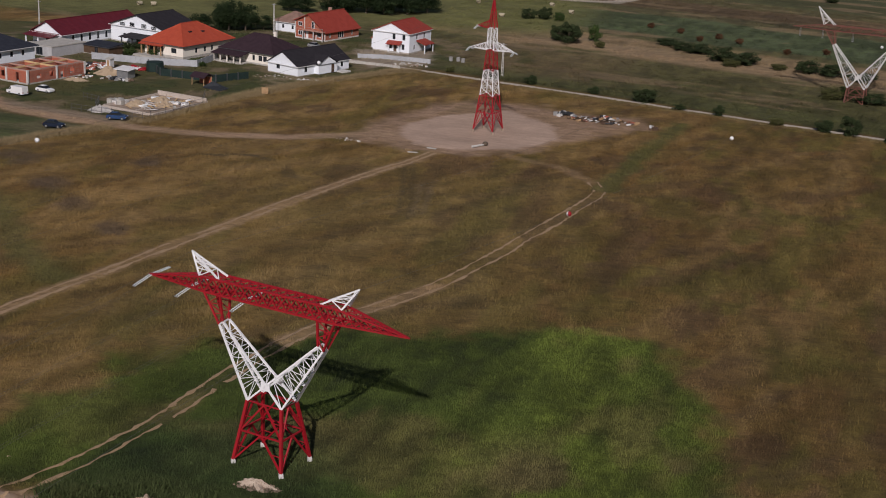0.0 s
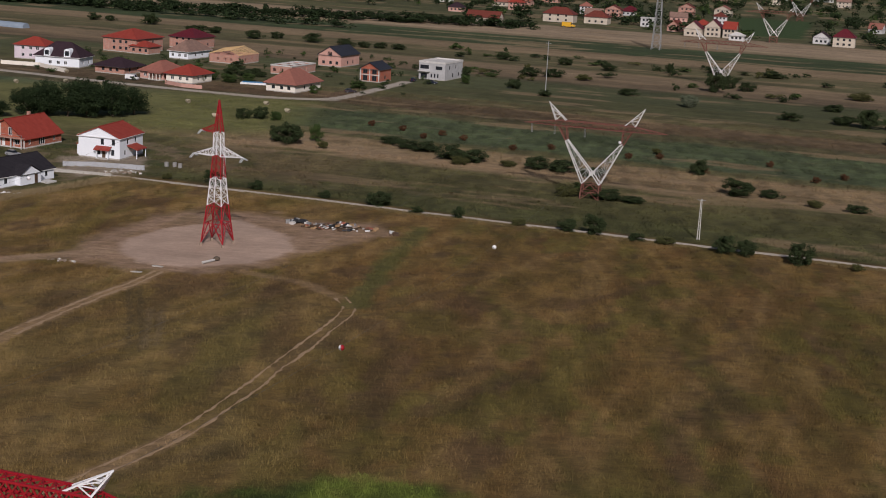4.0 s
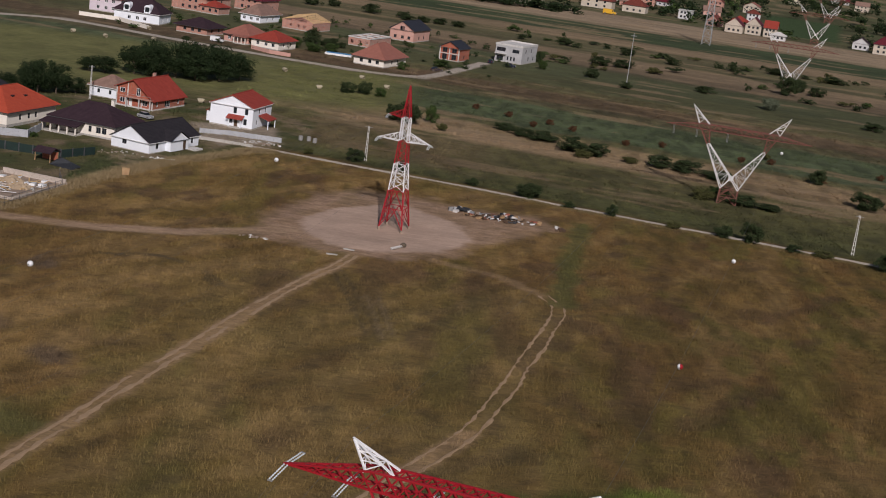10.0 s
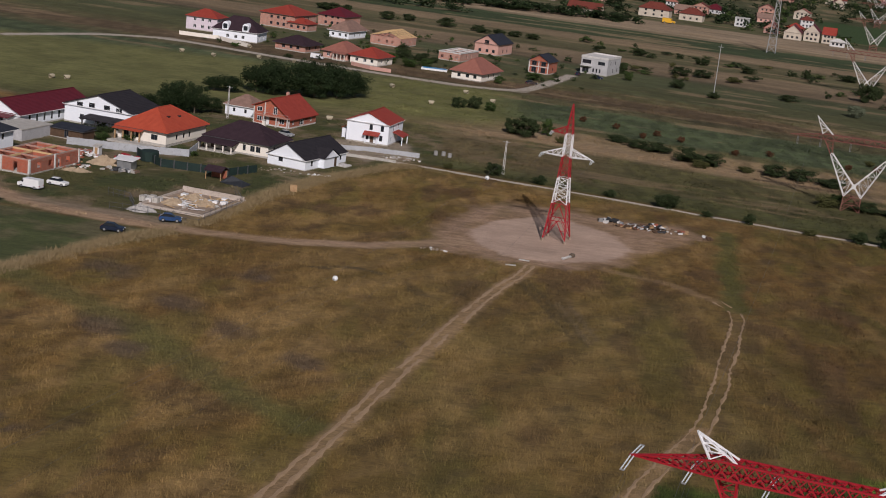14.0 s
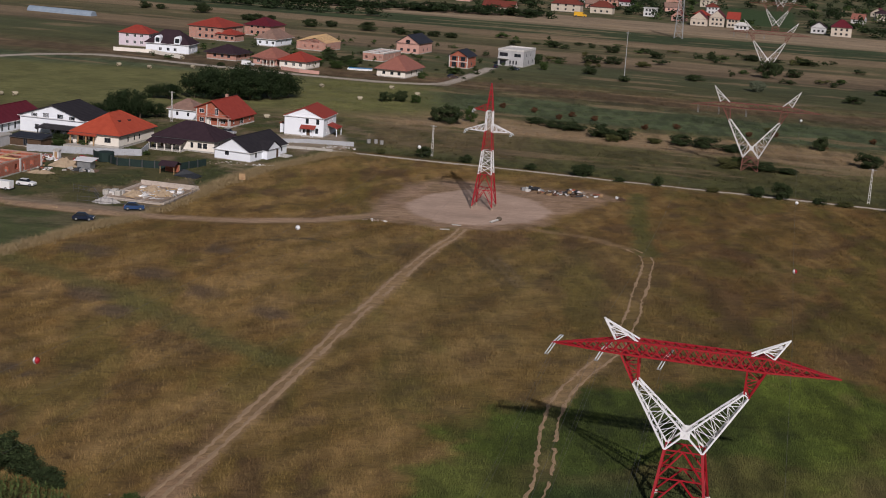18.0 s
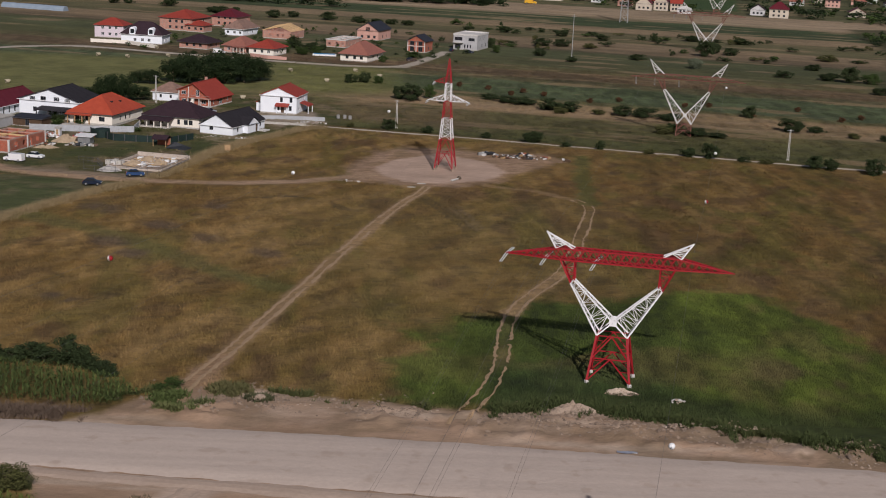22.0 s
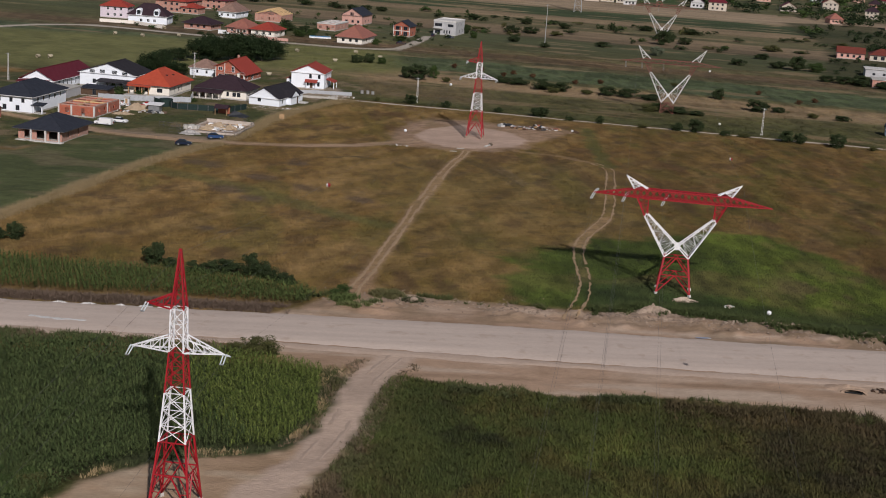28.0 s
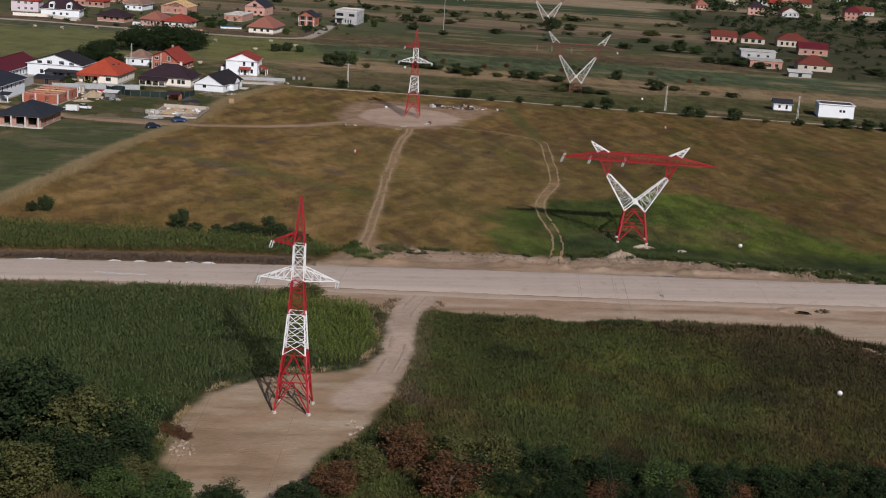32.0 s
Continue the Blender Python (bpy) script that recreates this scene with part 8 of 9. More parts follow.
plant(-38.6, -179.0, 1.1, 1.1, "mid", "green bush where the dirt path meets the bank", "shrub", True, 0.0, "rim weeds")
for x, y, r, h in ((-72.0, -278.0, 1.9, 1.3), (-74.0, -276.0, 1.6, 1.3), (-70.6, -279.4, 1.2, 0.9)):
    plant(x, y, r, h, "rust", "dry brown brushwood at the dirt pad's edge", "shrub", True, 0.0, "brushwood")
for x, y, r, h in ((-49.6, -213.2, 3.0, 2.7), (-52.6, -213.6, 2.4, 1.9)):
    plant(x, y, r, h, "olive", "olive-green bush at the maize field's corner", "bush", True)
# rust-coloured young shrubs in the green strip
for x, y in ((20.5, 165), (28, 152), (40, 153), (55, 140), (66, 146), (88, 138), (97, 141), (108, 120), (128, 139), (137, 116), (146, 124), (10, 172), (33, 160)):
    plant(x, y, 1.3, 1.9, "rust", "small rust-brown withered shrub in a green strip", "shrub", False, 0.0, "withered shrubs")
# thickets along the far field strips
rnd = random.Random(77)
spots = {"dark": [], "mid": [], "olive": []}
for k in range(110):
    x = rnd.uniform(8, 420)
    s = rnd.choice((352, 362, 370, 386, 428, 440, 452, 466)) + rnd.uniform(-6, 6)
    if s < 380 and 60 < x < 100:
        continue
    spots[rnd.choice(("dark", "dark", "mid", "olive"))].append((x, s - 0.264 * x, rnd.uniform(1.6, 4.2), rnd.uniform(1.4, 3.2)))
hedge = [(-380 + 2.6 * k + rnd.uniform(-3, 3), 612 + 0.31 * k * 0.6 + rnd.uniform(-12, 12), rnd.uniform(4, 7.5), rnd.uniform(3.5, 7)) for k in range(165)]
joined_trees("thicket", spots["dark"], LEAF_BUSH, 1, "dark thickets along distant field strips")
joined_trees("thicket", spots["mid"], LEAF_MID, 2, "green thickets along distant field strips")
joined_trees("thicket", spots["olive"], LEAF_OLIVE, 3, "olive thickets along distant field strips")
joined_trees("hedgerow", hedge, LEAF_DARK, 4, "dark hedgerow crossing the far plain")

# ---------------------------------------------------------------- distant town
TOWN = [(15, 690), (120, 690), (165, 668), (250, 660), (330, 520), (380, 430), (470, 380), (900, 500), (1000, 1100), (700, 1700), (-200, 1700), (-120, 820), (-20, 760)]
rnd = random.Random(12)
placed = []
walls = [TOWN_WHITE, TOWN_CREAM, TOWN_CREAM, PLASTER_PINK, BRICK_PALE, TOWN_WHITE]
roofs = [ROOF_RED, ROOF_TOWN, ROOF_MAROON, ROOF_DUSTY, ROOF_TOWN, ROOF_OLD, ROOF_BROWN]
words = {TOWN_WHITE: "white", TOWN_CREAM: "cream", PLASTER_PINK: "pink", BRICK_PALE: "brick"}
tones = {ROOF_RED: "red", ROOF_MAROON: "maroon", ROOF_DUSTY: "dusty red", ROOF_TOWN: "weathered red", ROOF_OLD: "weathered brown", ROOF_BROWN: "dark brown"}
town_front = (
    ("cream terraced house with a maroon gable roof", (155, 652), 11, 11, 4.6, 4.8, "gable_y", TOWN_CREAM, ROOF_MAROON), ("cream terraced house with a stepped maroon roof", (167, 655), 10, 12, 6.0, 4.8, "gable_y", TOWN_CREAM, ROOF_MAROON),
    ("tall cream house with a red gable roof", (176, 651), 8, 11, 5.6, 4.4, "gable_x", TOWN_CREAM, ROOF_RED), ("small white pavilion with a pale hipped roof", (179, 633), 9, 7, 3.0, 2.0, "hip", TOWN_WHITE, PALE_CONCRETE),
    ("large cream villa with a deep red hipped roof", (245, 628), 13, 11, 6.0, 4.8, "hip", TOWN_CREAM, ROOF_MAROON), ("white house with a brown gable roof", (233, 646), 10, 10, 4.0, 3.6, "gable_y", TOWN_WHITE, ROOF_BROWN),
    ("long low white house with an weathered red roof", (27, 668), 22, 11, 3.2, 4.0, "gable_x", TOWN_CREAM, ROOF_TOWN), ("cream two-storey house with weathered red roofs", (75, 713), 21, 12, 5.4, 4.4, "hip", TOWN_CREAM, ROOF_TOWN),
    ("cream house with a broad weathered red roof", (98, 716), 16, 11, 4.6, 4.0, "hip", TOWN_CREAM, ROOF_TOWN), ("white cube house at the town's edge", (129, 716), 9, 9, 5.8, 0, "flat", TOWN_WHITE, PALE_CONCRETE))
for lab, c, w_, d_, e_, r_, roof_, wm, rm in town_front:
    placed.append((c[0] - w_ / 2, c[1] + d_ / 2))
    house(lab, c, w_, d_, e_, r_, roof_, wm, rm, row("S", 3, w_ * 0.8, 1.0, 1.4, 1.4) + (row("S", 3, w_ * 0.8, 3.8, 1.4, 1.4) if e_ > 5 else []), DARK_FRAME, 0.5, 0.1, -14)
tries = 0
while len(placed) < 158 and tries < 9000:
    tries += 1
    x, y = rnd.uniform(-100, 900), 380 + (rnd.random() ** 1.7) * 1000
    if float(signed(np.array(x), np.array(y), TOWN)) < 0 or float(signed(np.array(x), np.array(y), GREEN_LOT)) > -6 or any(math.hypot(x - a, y - b) < 25 for a, b in placed):
        continue
    if any(math.hypot(x - a, y - b) < 20 for a, b in ((197, 637), (254, 896), (312, 1170))):
        continue
    placed.append((x, y))
    wm, rm = rnd.choice(walls), rnd.choice(roofs)
    two = rnd.random() < 0.35
    w_, d_ = rnd.uniform(8.5, 13.5), rnd.uniform(8, 11)
    e_ = 5.6 if two else 3.2
    hs = row("S", 3, w_ * 0.8, 1.0, 1.3, 1.3) + (row("S", 3, w_ * 0.8, 3.8, 1.3, 1.3) if two else [])
    house(f"distant {words[wm]} {'two-storey house' if two else 'house'} with a {tones[rm]} roof", (x + w_ / 2, y - d_ / 2), w_, d_, e_, rnd.uniform(2.6, 4.2), rnd.choice(("hip", "gable_x", "gable_y", "hip")), wm, rm, hs, DARK_FRAME, 0.5, 0.1, rnd.uniform(-30, 0))
woods = []
while len(woods) < 1300:
    x, y = rnd.uniform(-160, 950), 385 + (rnd.random() ** 1.5) * 1000
    if float(signed(np.array(x), np.array(y), TOWN)) < -8 or float(signed(np.array(x), np.array(y), GREEN_LOT)) > -3 or any(math.hypot(x - a, y - b - 6) < 8 for a, b in placed):
        continue
    woods.append((x, y, rnd.uniform(3.5, 8.0), rnd.uniform(4, 9)))
joined_trees("town_trees", woods[:1000], LEAF_DARK, 5, "dark garden trees among the distant houses", 120, 0.17)
joined_trees("town_trees", woods[1000:], LEAF_MID, 6, "green garden trees among the distant houses", 120, 0.17)
east = []
lots = [(161, 32), (147, 46), (199, 190), (213, 232), (222, 187), (255, 262), (202, 157), (227, 317), (243, 314), (262, 303)] + placed
while len(east) < 360:
    x, y = rnd.uniform(160, 600), rnd.uniform(110, 500)
    if float(signed(np.array(x), np.array(y), EAST_GARDENS)) < 0 or any(abs(x - a) < 11 and -16 < y - b < 12 for a, b in lots):
        continue
    front = y < 330 and x < 300
    east.append((x, y, rnd.uniform(1.4, 3.0) if front else rnd.uniform(2.4, 5.5), rnd.uniform(1.4, 3.2) if front else rnd.uniform(2.4, 6.0)))
joined_trees("eastern_trees", east[:300], LEAF_DARK, 7, "dark garden trees round the eastern houses", 170, 0.14)
joined_trees("eastern_trees", east[300:], LEAF_MID, 8, "green garden trees round the eastern houses", 170, 0.14)
far_hedge = [(-230 + 5.2 * k + rnd.uniform(-4, 4), 612 - 0.32 * (5.2 * k) + rnd.uniform(-7, 7), rnd.uniform(4, 7), rnd.uniform(4, 7)) for k in range(34)]
joined_trees("hedgerow", far_hedge, LEAF_DARK, 9, "dark hedgerow behind the estate", 150, 0.15)
for x, y, r, h in ((-87, 455, 5, 4.5), (-77, 464, 4, 3.5), (-56, 452, 5, 5), (-40, 449, 4, 3.5), (-119, 470, 5, 4), (-112, 474, 4.5, 3.6), (-155, 504, 5.5, 6), (-124, 476, 5, 3.5), (-37, 441, 4, 2.5), (-29, 441, 4, 3), (-21, 442, 4, 3), (-12, 440, 4, 3), (-180, 515, 3.5, 3), (-189, 514, 4, 4),
                   (-61, 289, 3.5, 3), (-55, 287, 3.5, 2.6), (-49, 287, 3, 2.2), (-63, 310, 3.5, 3.4), (-54, 298, 3.2, 2.2), (-100, 246, 1.8, 1.6)):
    plant(x, y, r, h, "dark", "dark green bush behind the estate gardens", "bush", False, 0.0, "estate bushes")
for k in range(9):
    plant(-116 + 1.0 * k, 50.0 + 0.45 * k, 1.1, 1.7, "dark", "clipped dark green garden hedge bush", "bush", False, 0.0, "garden hedge")
for k in range(6):
    plant(-95.5 + 1.6 * k, 36.6 + 0.2 * k, 0.7, 0.9, "mid", "small garden shrub along the grey wall", "shrub", False, 0.0, "garden shrubs")
yards = []
while len(yards) < 120:
    x, y = rnd.uniform(-140, 20), rnd.uniform(245, 385)
    if any(abs(x - a + 8) < 12 and -3 < y - b < 15 for a, b in ((-137.5, 298), (-121.5, 281), (-112, 350), (-104, 338), (-96, 380), (-80, 333), (-91, 262), (-76, 262), (-62, 258), (-61, 334), (-30.5, 300), (-19.5, 344), (-18.5, 259), (0.5, 303), (28, 325))) or y < 250 - 0.25 * (x + 100):
        continue
    yards.append((x, y, rnd.uniform(0.8, 2.2), rnd.uniform(0.8, 2.8)))
joined_trees("garden_plants", yards[:80], LEAF_BUSH, 21, "dark shrubs and hedges of the estate gardens", 160, 0.16)
joined_trees("garden_plants", yards[80:], LEAF_MID, 22, "green shrubs of the estate gardens", 160, 0.16)
# thicket along the southern rim
for k in range(50):
    x = -34 + 62 * (k / 49) + rnd.uniform(-1.2, 1.2)
    y = -293.5 - 0.17 * (x + 34) + rnd.uniform(-7.5, 0.5)
    key = rnd.choice(("dark", "dark", "dark", "dark", "olive", "rust"))
    plant(x, y, rnd.uniform(1.5, 2.8), rnd.uniform(1.8, 3.8), key, {"rust": "rust-brown bush in a dense thicket", "olive": "olive bush in a dense thicket", "dark": "dark green bush in a dense thicket"}[key], "bush", True, 0.0, "southern thicket")
for k in range(26):
    x, y = rnd.uniform(-82, -72), rnd.uniform(-292, -262)
    if float(signed(np.array(x), np.array(y), PAD)) > -1.6:
        continue
    plant(x, y, rnd.uniform(1.2, 2.2), rnd.uniform(1.2, 2.6), rnd.choice(("dark", "mid", "olive", "dark")), "low leafy bush at the dirt pad's edge", "bush", True, 0.0, "bushes by the pad")
for x, y, r, h in ((196, 184, 4, 3.2), (188, 190, 4, 3.4), (182, 195, 4.5, 3.6), (176, 200, 4, 3), (190, 196, 4, 4), (250, 176, 5, 3.5), (258, 172, 5, 3.4), (266, 170, 5, 3.4), (274, 166, 5, 3.2), (282, 162, 5, 3.2)):
    plant(x, y, r, h, "dark", "dark hedge bush before the eastern houses", "bush", False, 0.0, "eastern hedge")
t = vehicle("yellow lorry parked at the town's edge", pose(72, 668, 0.02, rz=-12), CAR_YELLOW, "van")
t.matrix_basis = pose(72, 668, 0.02, rz=-12) @ Matrix.Scale(1.7, 4)
t = thing("greenhouse", "long blue-grey plastic greenhouse in the far fields", "greenhouse", "", pose(-218, 445, 0, rz=-20))
part("tunnel", Shape().tube([(-20, 0, 0), (20, 0, 0)], 2.6, 16), surface("blue_grey_plastic", (0.2, 0.26, 0.33), (0.3, 0.36, 0.43), 3.0, 0.5, 0.0), t)

# ---------------------------------------------------------------- maize
def maize(name, poly, material, seed, label, row_gap=0.75, gap=0.42, turn=8.0, h=(1.8, 2.4), side=0):
    """Rows of maize plants: each a stalk fan of arching leaves and a tassel."""
    rng = np.random.default_rng(seed)
    pts = np.array(poly)
    c, s = math.cos(radians(turn)), math.sin(radians(turn))
    lo, hi = pts.min(0) - 8, pts.max(0) + 8
    u, v = np.meshgrid(np.arange(lo[0] - 20, hi[0] + 20, row_gap), np.arange(lo[1] - 20, hi[1] + 20, gap))
    cx, cy = (lo + hi) / 2
    x = cx + (u - cx) * c - (v - cy) * s + rng.normal(0, 0.15, u.shape)
    y = cy + (u - cx) * s + (v - cy) * c + rng.normal(0, 0.08, u.shape)
    x, y = x.ravel(), y.ravel()
    keep = (signed(x, y, poly) + (fbm(x, y, 6, seed) - 0.5) * 2.0 > 0) & (x > -112) & (rng.random(x.size) > 0.05)
    if side:
        keep &= side * (x + 57 + 0.2 * (y + 230) + (fbm(x, y, 9, 31) - 0.5) * 14 + hash_noise(np.floor(x * 9), np.floor(y * 9), 5) * 8 - 4) > 0
    x, y = x[keep], y[keep]
    z = height(x, y)
    n = len(x)
    tall = rng.uniform(*h, n) * (0.9 + 0.25 * fbm(x, y, 7, seed + 1))
    verts, faces = [], []
    k0 = 0
    for leaf in range(8):
        a = rng.uniform(0, 6.283, n) if leaf else np.zeros(n)
        base = tall * (0.22 + 0.1 * leaf)
        reach = rng.uniform(0.3, 0.6, n)
        dx, dy = np.cos(a), np.sin(a)
        wx, wy = -dy * 0.055, dx * 0.055
        rise = rng.uniform(0.12, 0.4, n)
        p = np.stack([np.stack([x - wx, y - wy, z + base], -1), np.stack([x + wx, y + wy, z + base], -1),
                      np.stack([x + dx * reach * 0.55 + wx, y + dy * reach * 0.55 + wy, z + base + rise], -1), np.stack([x + dx * reach * 0.55 - wx, y + dy * reach * 0.55 - wy, z + base + rise], -1),
                      np.stack([x + dx * reach + wx * 0.2, y + dy * reach + wy * 0.2, z + base + rise * 0.6], -1), np.stack([x + dx * reach - wx * 0.2, y + dy * reach - wy * 0.2, z + base + rise * 0.6], -1)], 1).reshape(-1, 3)
        i = k0 + np.arange(n)[:, None] * 6
        faces += [np.concatenate([i, i + 1, i + 2, i + 3], 1), np.concatenate([i + 3, i + 2, i + 4, i + 5], 1)]
        verts.append(p)
        k0 += len(p)
    return raw_mesh(name, np.concatenate(verts), np.concatenate(faces), material, "stuff", label, "maize")


maize("maize_field", CORN_SOUTH, CORN_LEAF, 3, "tall green maize field beside the gravel road", 0.85, 0.34, 28, side=-1)
maize("maize_field", CORN_SOUTH, CORN_LIGHT, 3, "yellowing maize at the field's sunny end", 0.85, 0.34, 28, side=1)
maize("maize_field", CORN_NORTH, CORN_DARK, 4, "strip of dark green maize along the gravel road", 0.75, 0.5, 14, (1.5, 1.95))


# ---------------------------------------------------------------- grass and weeds
def tufts(name, x, y, tall, spread, tone, seed, label, blades=5, width=0.05, wild=0.0, fixed=None):
    """Clumps of blades leaning with the wind at the given places; tone scales the sward's colour there."""
    rng = np.random.default_rng(seed)
    n = len(x)
    z = height(x, y)
    verts = []
    for _ in range(blades):
        a, lean = 0.4 + 2.4 * fbm(x, y, 25, 5, 2) + rng.normal(0, 0.8 + 2.5 * wild, n), rng.uniform(0.2 + 0.3 * wild, 0.9 + 0.6 * wild, n)
        bx, by = x + rng.normal(0, 1, n) * spread * 0.4, y + rng.normal(0, 1, n) * spread * 0.4
        hh = tall * rng.uniform(0.6, 1.15, n)
        dx, dy = np.cos(a), np.sin(a)
        w = width * (0.7 + 0.6 * rng.random(n))
        verts.append(np.stack([np.stack([bx - dy * w, by + dx * w, z - 0.03], -1), np.stack([bx + dy * w, by - dx * w, z - 0.03], -1), np.stack([bx + dx * hh * lean, by + dy * hh * lean, z + hh], -1)], 1))
    v = np.concatenate(verts).reshape(-1, 3)
    ob = raw_mesh(name, v, np.arange(len(v)).reshape(-1, 3), BLADE, "stuff", label, "grass")
    shade = (soil_colours(x, y) if fixed is None else np.zeros((n, 3)) + fixed) * (rng.uniform(0.85, 1.15, n) * 1.1)[:, None] * np.array(tone)
    rgba = np.ones((blades, n, 3, 4), np.float32)
    rgba[..., :3] = shade[None, :, None]
    ob.data.color_attributes.new("soil", "FLOAT_COLOR", "POINT").data.foreach_set("color", rgba.ravel())
    return ob


rng = np.random.default_rng(8)
N = 260000
px, py = rng.uniform(-118, 118, N), -183 + 240 * rng.random(N) ** 1.25
far_east = rng.random(N) < 0.13
px[far_east], py[far_east] = rng.uniform(118, 215, far_east.sum()), rng.uniform(-110, 30, far_east.sum())
bare = (line_distance(px, py, PATH_MAIN) < 1.7) | (line_distance(px, py + 1.2, TRACK_LEFT) < 3.0) | (signed(px, py + 1, PAD_FAR) > -2) | ((signed(px, py, PAD_FAR_WIDE) > 0.5) & (rng.random(N) < 0.92)) | (signed(px, py, BANK) > -0.3) | (np.abs(line_distance(px, py, TRACK) - 1.0) < 0.5) | (signed(px, py, YARDS) > -1) | (py + 0.264 * px > 50) | (signed(px, py, ROAD) > -1.5) | (signed(px, py, CORN_NORTH) > -0.5)
lawn = signed(px, py, LAWN) > 0
wob = (fbm(px, py, 9, 21, 4) - 0.5) * 7
green = signed(px, py, GREEN) + wob * 1.4 > -1
thin = fbm(px, py, 12, 66, 4)
dense = fbm(px, py, 4, 67, 3)
ok = ~bare & ~lawn & (dense + 0.25 * rng.random(N) > 0.52)
dry = ok & ~green & (thin + rng.normal(0, 0.09, N) > 0.5)
olive = ok & ~green & ~dry
lush = ~bare & green & (dense + 0.4 * rng.random(N) > 0.5)
tufts("field_grass", px[dry], py[dry], rng.uniform(0.22, 0.48, dry.sum()), 0.8, (0.97, 0.98, 0.94), 1, "dry straw-coloured wild grass of the field", 5, 0.034, 0.5)
tufts("field_grass", px[olive], py[olive], rng.uniform(0.2, 0.44, olive.sum()), 0.8, (0.95, 0.98, 0.93), 2, "olive-brown wild grass of the field", 5, 0.034, 0.5)
tufts("lush_grass", px[lush], py[lush], rng.uniform(0.18, 0.42, lush.sum()), 0.7, (0.9, 0.92, 0.9), 3, "lush green grass round the V-shaped tower", 5, 0.04)
# tussocks that stand out of the sward: bleached heads and dark stalky clumps
N = 15000
qx, qy = rng.uniform(-112, 165, N), -181 + 232 * rng.random(N) ** 1.15
keep = (line_distance(qx, qy, PATH_MAIN) > 2.2) & (line_distance(qx, qy, TRACK) > 2.0) & (line_distance(qx, qy, TRACK_LEFT) > 3.4) & (signed(qx, qy, PAD_FAR_WIDE) < 0) & (signed(qx, qy, BANK) < -1) & (signed(qx, qy, YARDS) < -1) & (qy + 0.264 * qx < 49) & (signed(qx, qy, LAWN) < -1) & (signed(qx, qy, CORN_NORTH) < -1) & (signed(qx, qy, GREEN) < -3)
qx, qy = qx[keep], qy[keep]
kind = fbm(qx, qy * 0.4, 8, 421, 4) + rng.normal(0, 0.05, len(qx))
pale, dark = kind > 0.53, kind < 0.46
tufts("tussocks", qx[pale], qy[pale], rng.uniform(0.35, 0.65, pale.sum()), 1.3, (1.06, 1.05, 1.04), 51, "bleached grass tussocks standing out of the field", 16, 0.038, 0.7)
tufts("tussocks", qx[dark], qy[dark], rng.uniform(0.3, 0.55, dark.sum()), 1.3, (0.86, 0.85, 0.87), 52, "dark stalky weed clumps scattered in the field", 16, 0.038, 0.9)
# straw standing along the field's western rim
N = 9000
k = rng.integers(0, len(FIELD_EDGE) - 1, N)
f = rng.random(N)
edge = np.array(FIELD_EDGE, float)
qx, qy = edge[k, 0] + (edge[k + 1, 0] - edge[k, 0]) * f + rng.normal(1.2, 1.2, N), edge[k, 1] + (edge[k + 1, 1] - edge[k, 1]) * f + rng.normal(0, 0.8, N)
keep = (qy > -150) & (line_distance(qx, qy, TRACK_LEFT) > 3)
tufts("rim_straw", qx[keep], qy[keep], rng.uniform(0.3, 0.8, keep.sum()), 0.8, (1.0, 1.0, 1.0), 53, "tall bleached straw along the field's raised rim", 6, 0.05, 0.5, (0.22, 0.165, 0.088))
N = 52000
px, py = rng.uniform(-42, 75, N), rng.uniform(-306, -218, N)
keep = (signed(px, py, BANK) < -0.5) & (signed(px, py, PAD) < -0.5) & (line_distance(px, py, LANE) > 3.0) & (signed(px, py, CORN_SOUTH) < -0.3) & (px > -38 + (py + 220) * 0.28) | ((px > -44) & (px < -36) & (py < -215) & (py > -250) & (line_distance(px, py, LANE) > 3.2) & (signed(px, py, CORN_SOUTH) < -0.3))
px, py = px[keep], py[keep]
kind = fbm(px, py, 10, 14, 4) + rng.normal(0, 0.07, len(px))
a, b, c = kind < 0.5, (kind >= 0.5) & (kind < 0.58), kind >= 0.58
tufts("meadow_weeds", px[a], py[a], rng.uniform(0.25, 0.6, a.sum()), 0.8, (0.86, 0.93, 0.84), 4, "dark green tall meadow weeds south of the road", 7, 0.085, 1.0)
tufts("meadow_weeds", px[b], py[b], rng.uniform(0.25, 0.6, b.sum()), 0.8, (0.96, 0.9, 0.84), 5, "brown withered meadow weeds south of the road", 7, 0.08, 1.0)
tufts("meadow_weeds", px[c], py[c], rng.uniform(0.3, 0.7, c.sum()), 0.8, (0.88, 0.98, 0.82), 6, "fresh green meadow weeds south of the road", 7, 0.085, 1.0)
# dry straw at the maize's edge round the dirt pad
N = 90000
px, py = rng.uniform(-90, -30, N), rng.uniform(-300, -212, N)
edge = signed(px, py, CORN_SOUTH) + (fbm(px, py, 6, 3) - 0.5) * 2.0
keep = (edge > -0.9) & (edge < 0.1) & (fbm(px, py, 5, 88, 3) > 0.52)
px, py = px[keep], py[keep]
tufts("maize_straw", px, py, rng.uniform(0.2, 0.75, len(px)), 0.4, (1.0, 1.0, 1.0), 41, "dry straw-coloured stalks along the maize's edge", 4, 0.05, 0.6, (0.26, 0.195, 0.105))
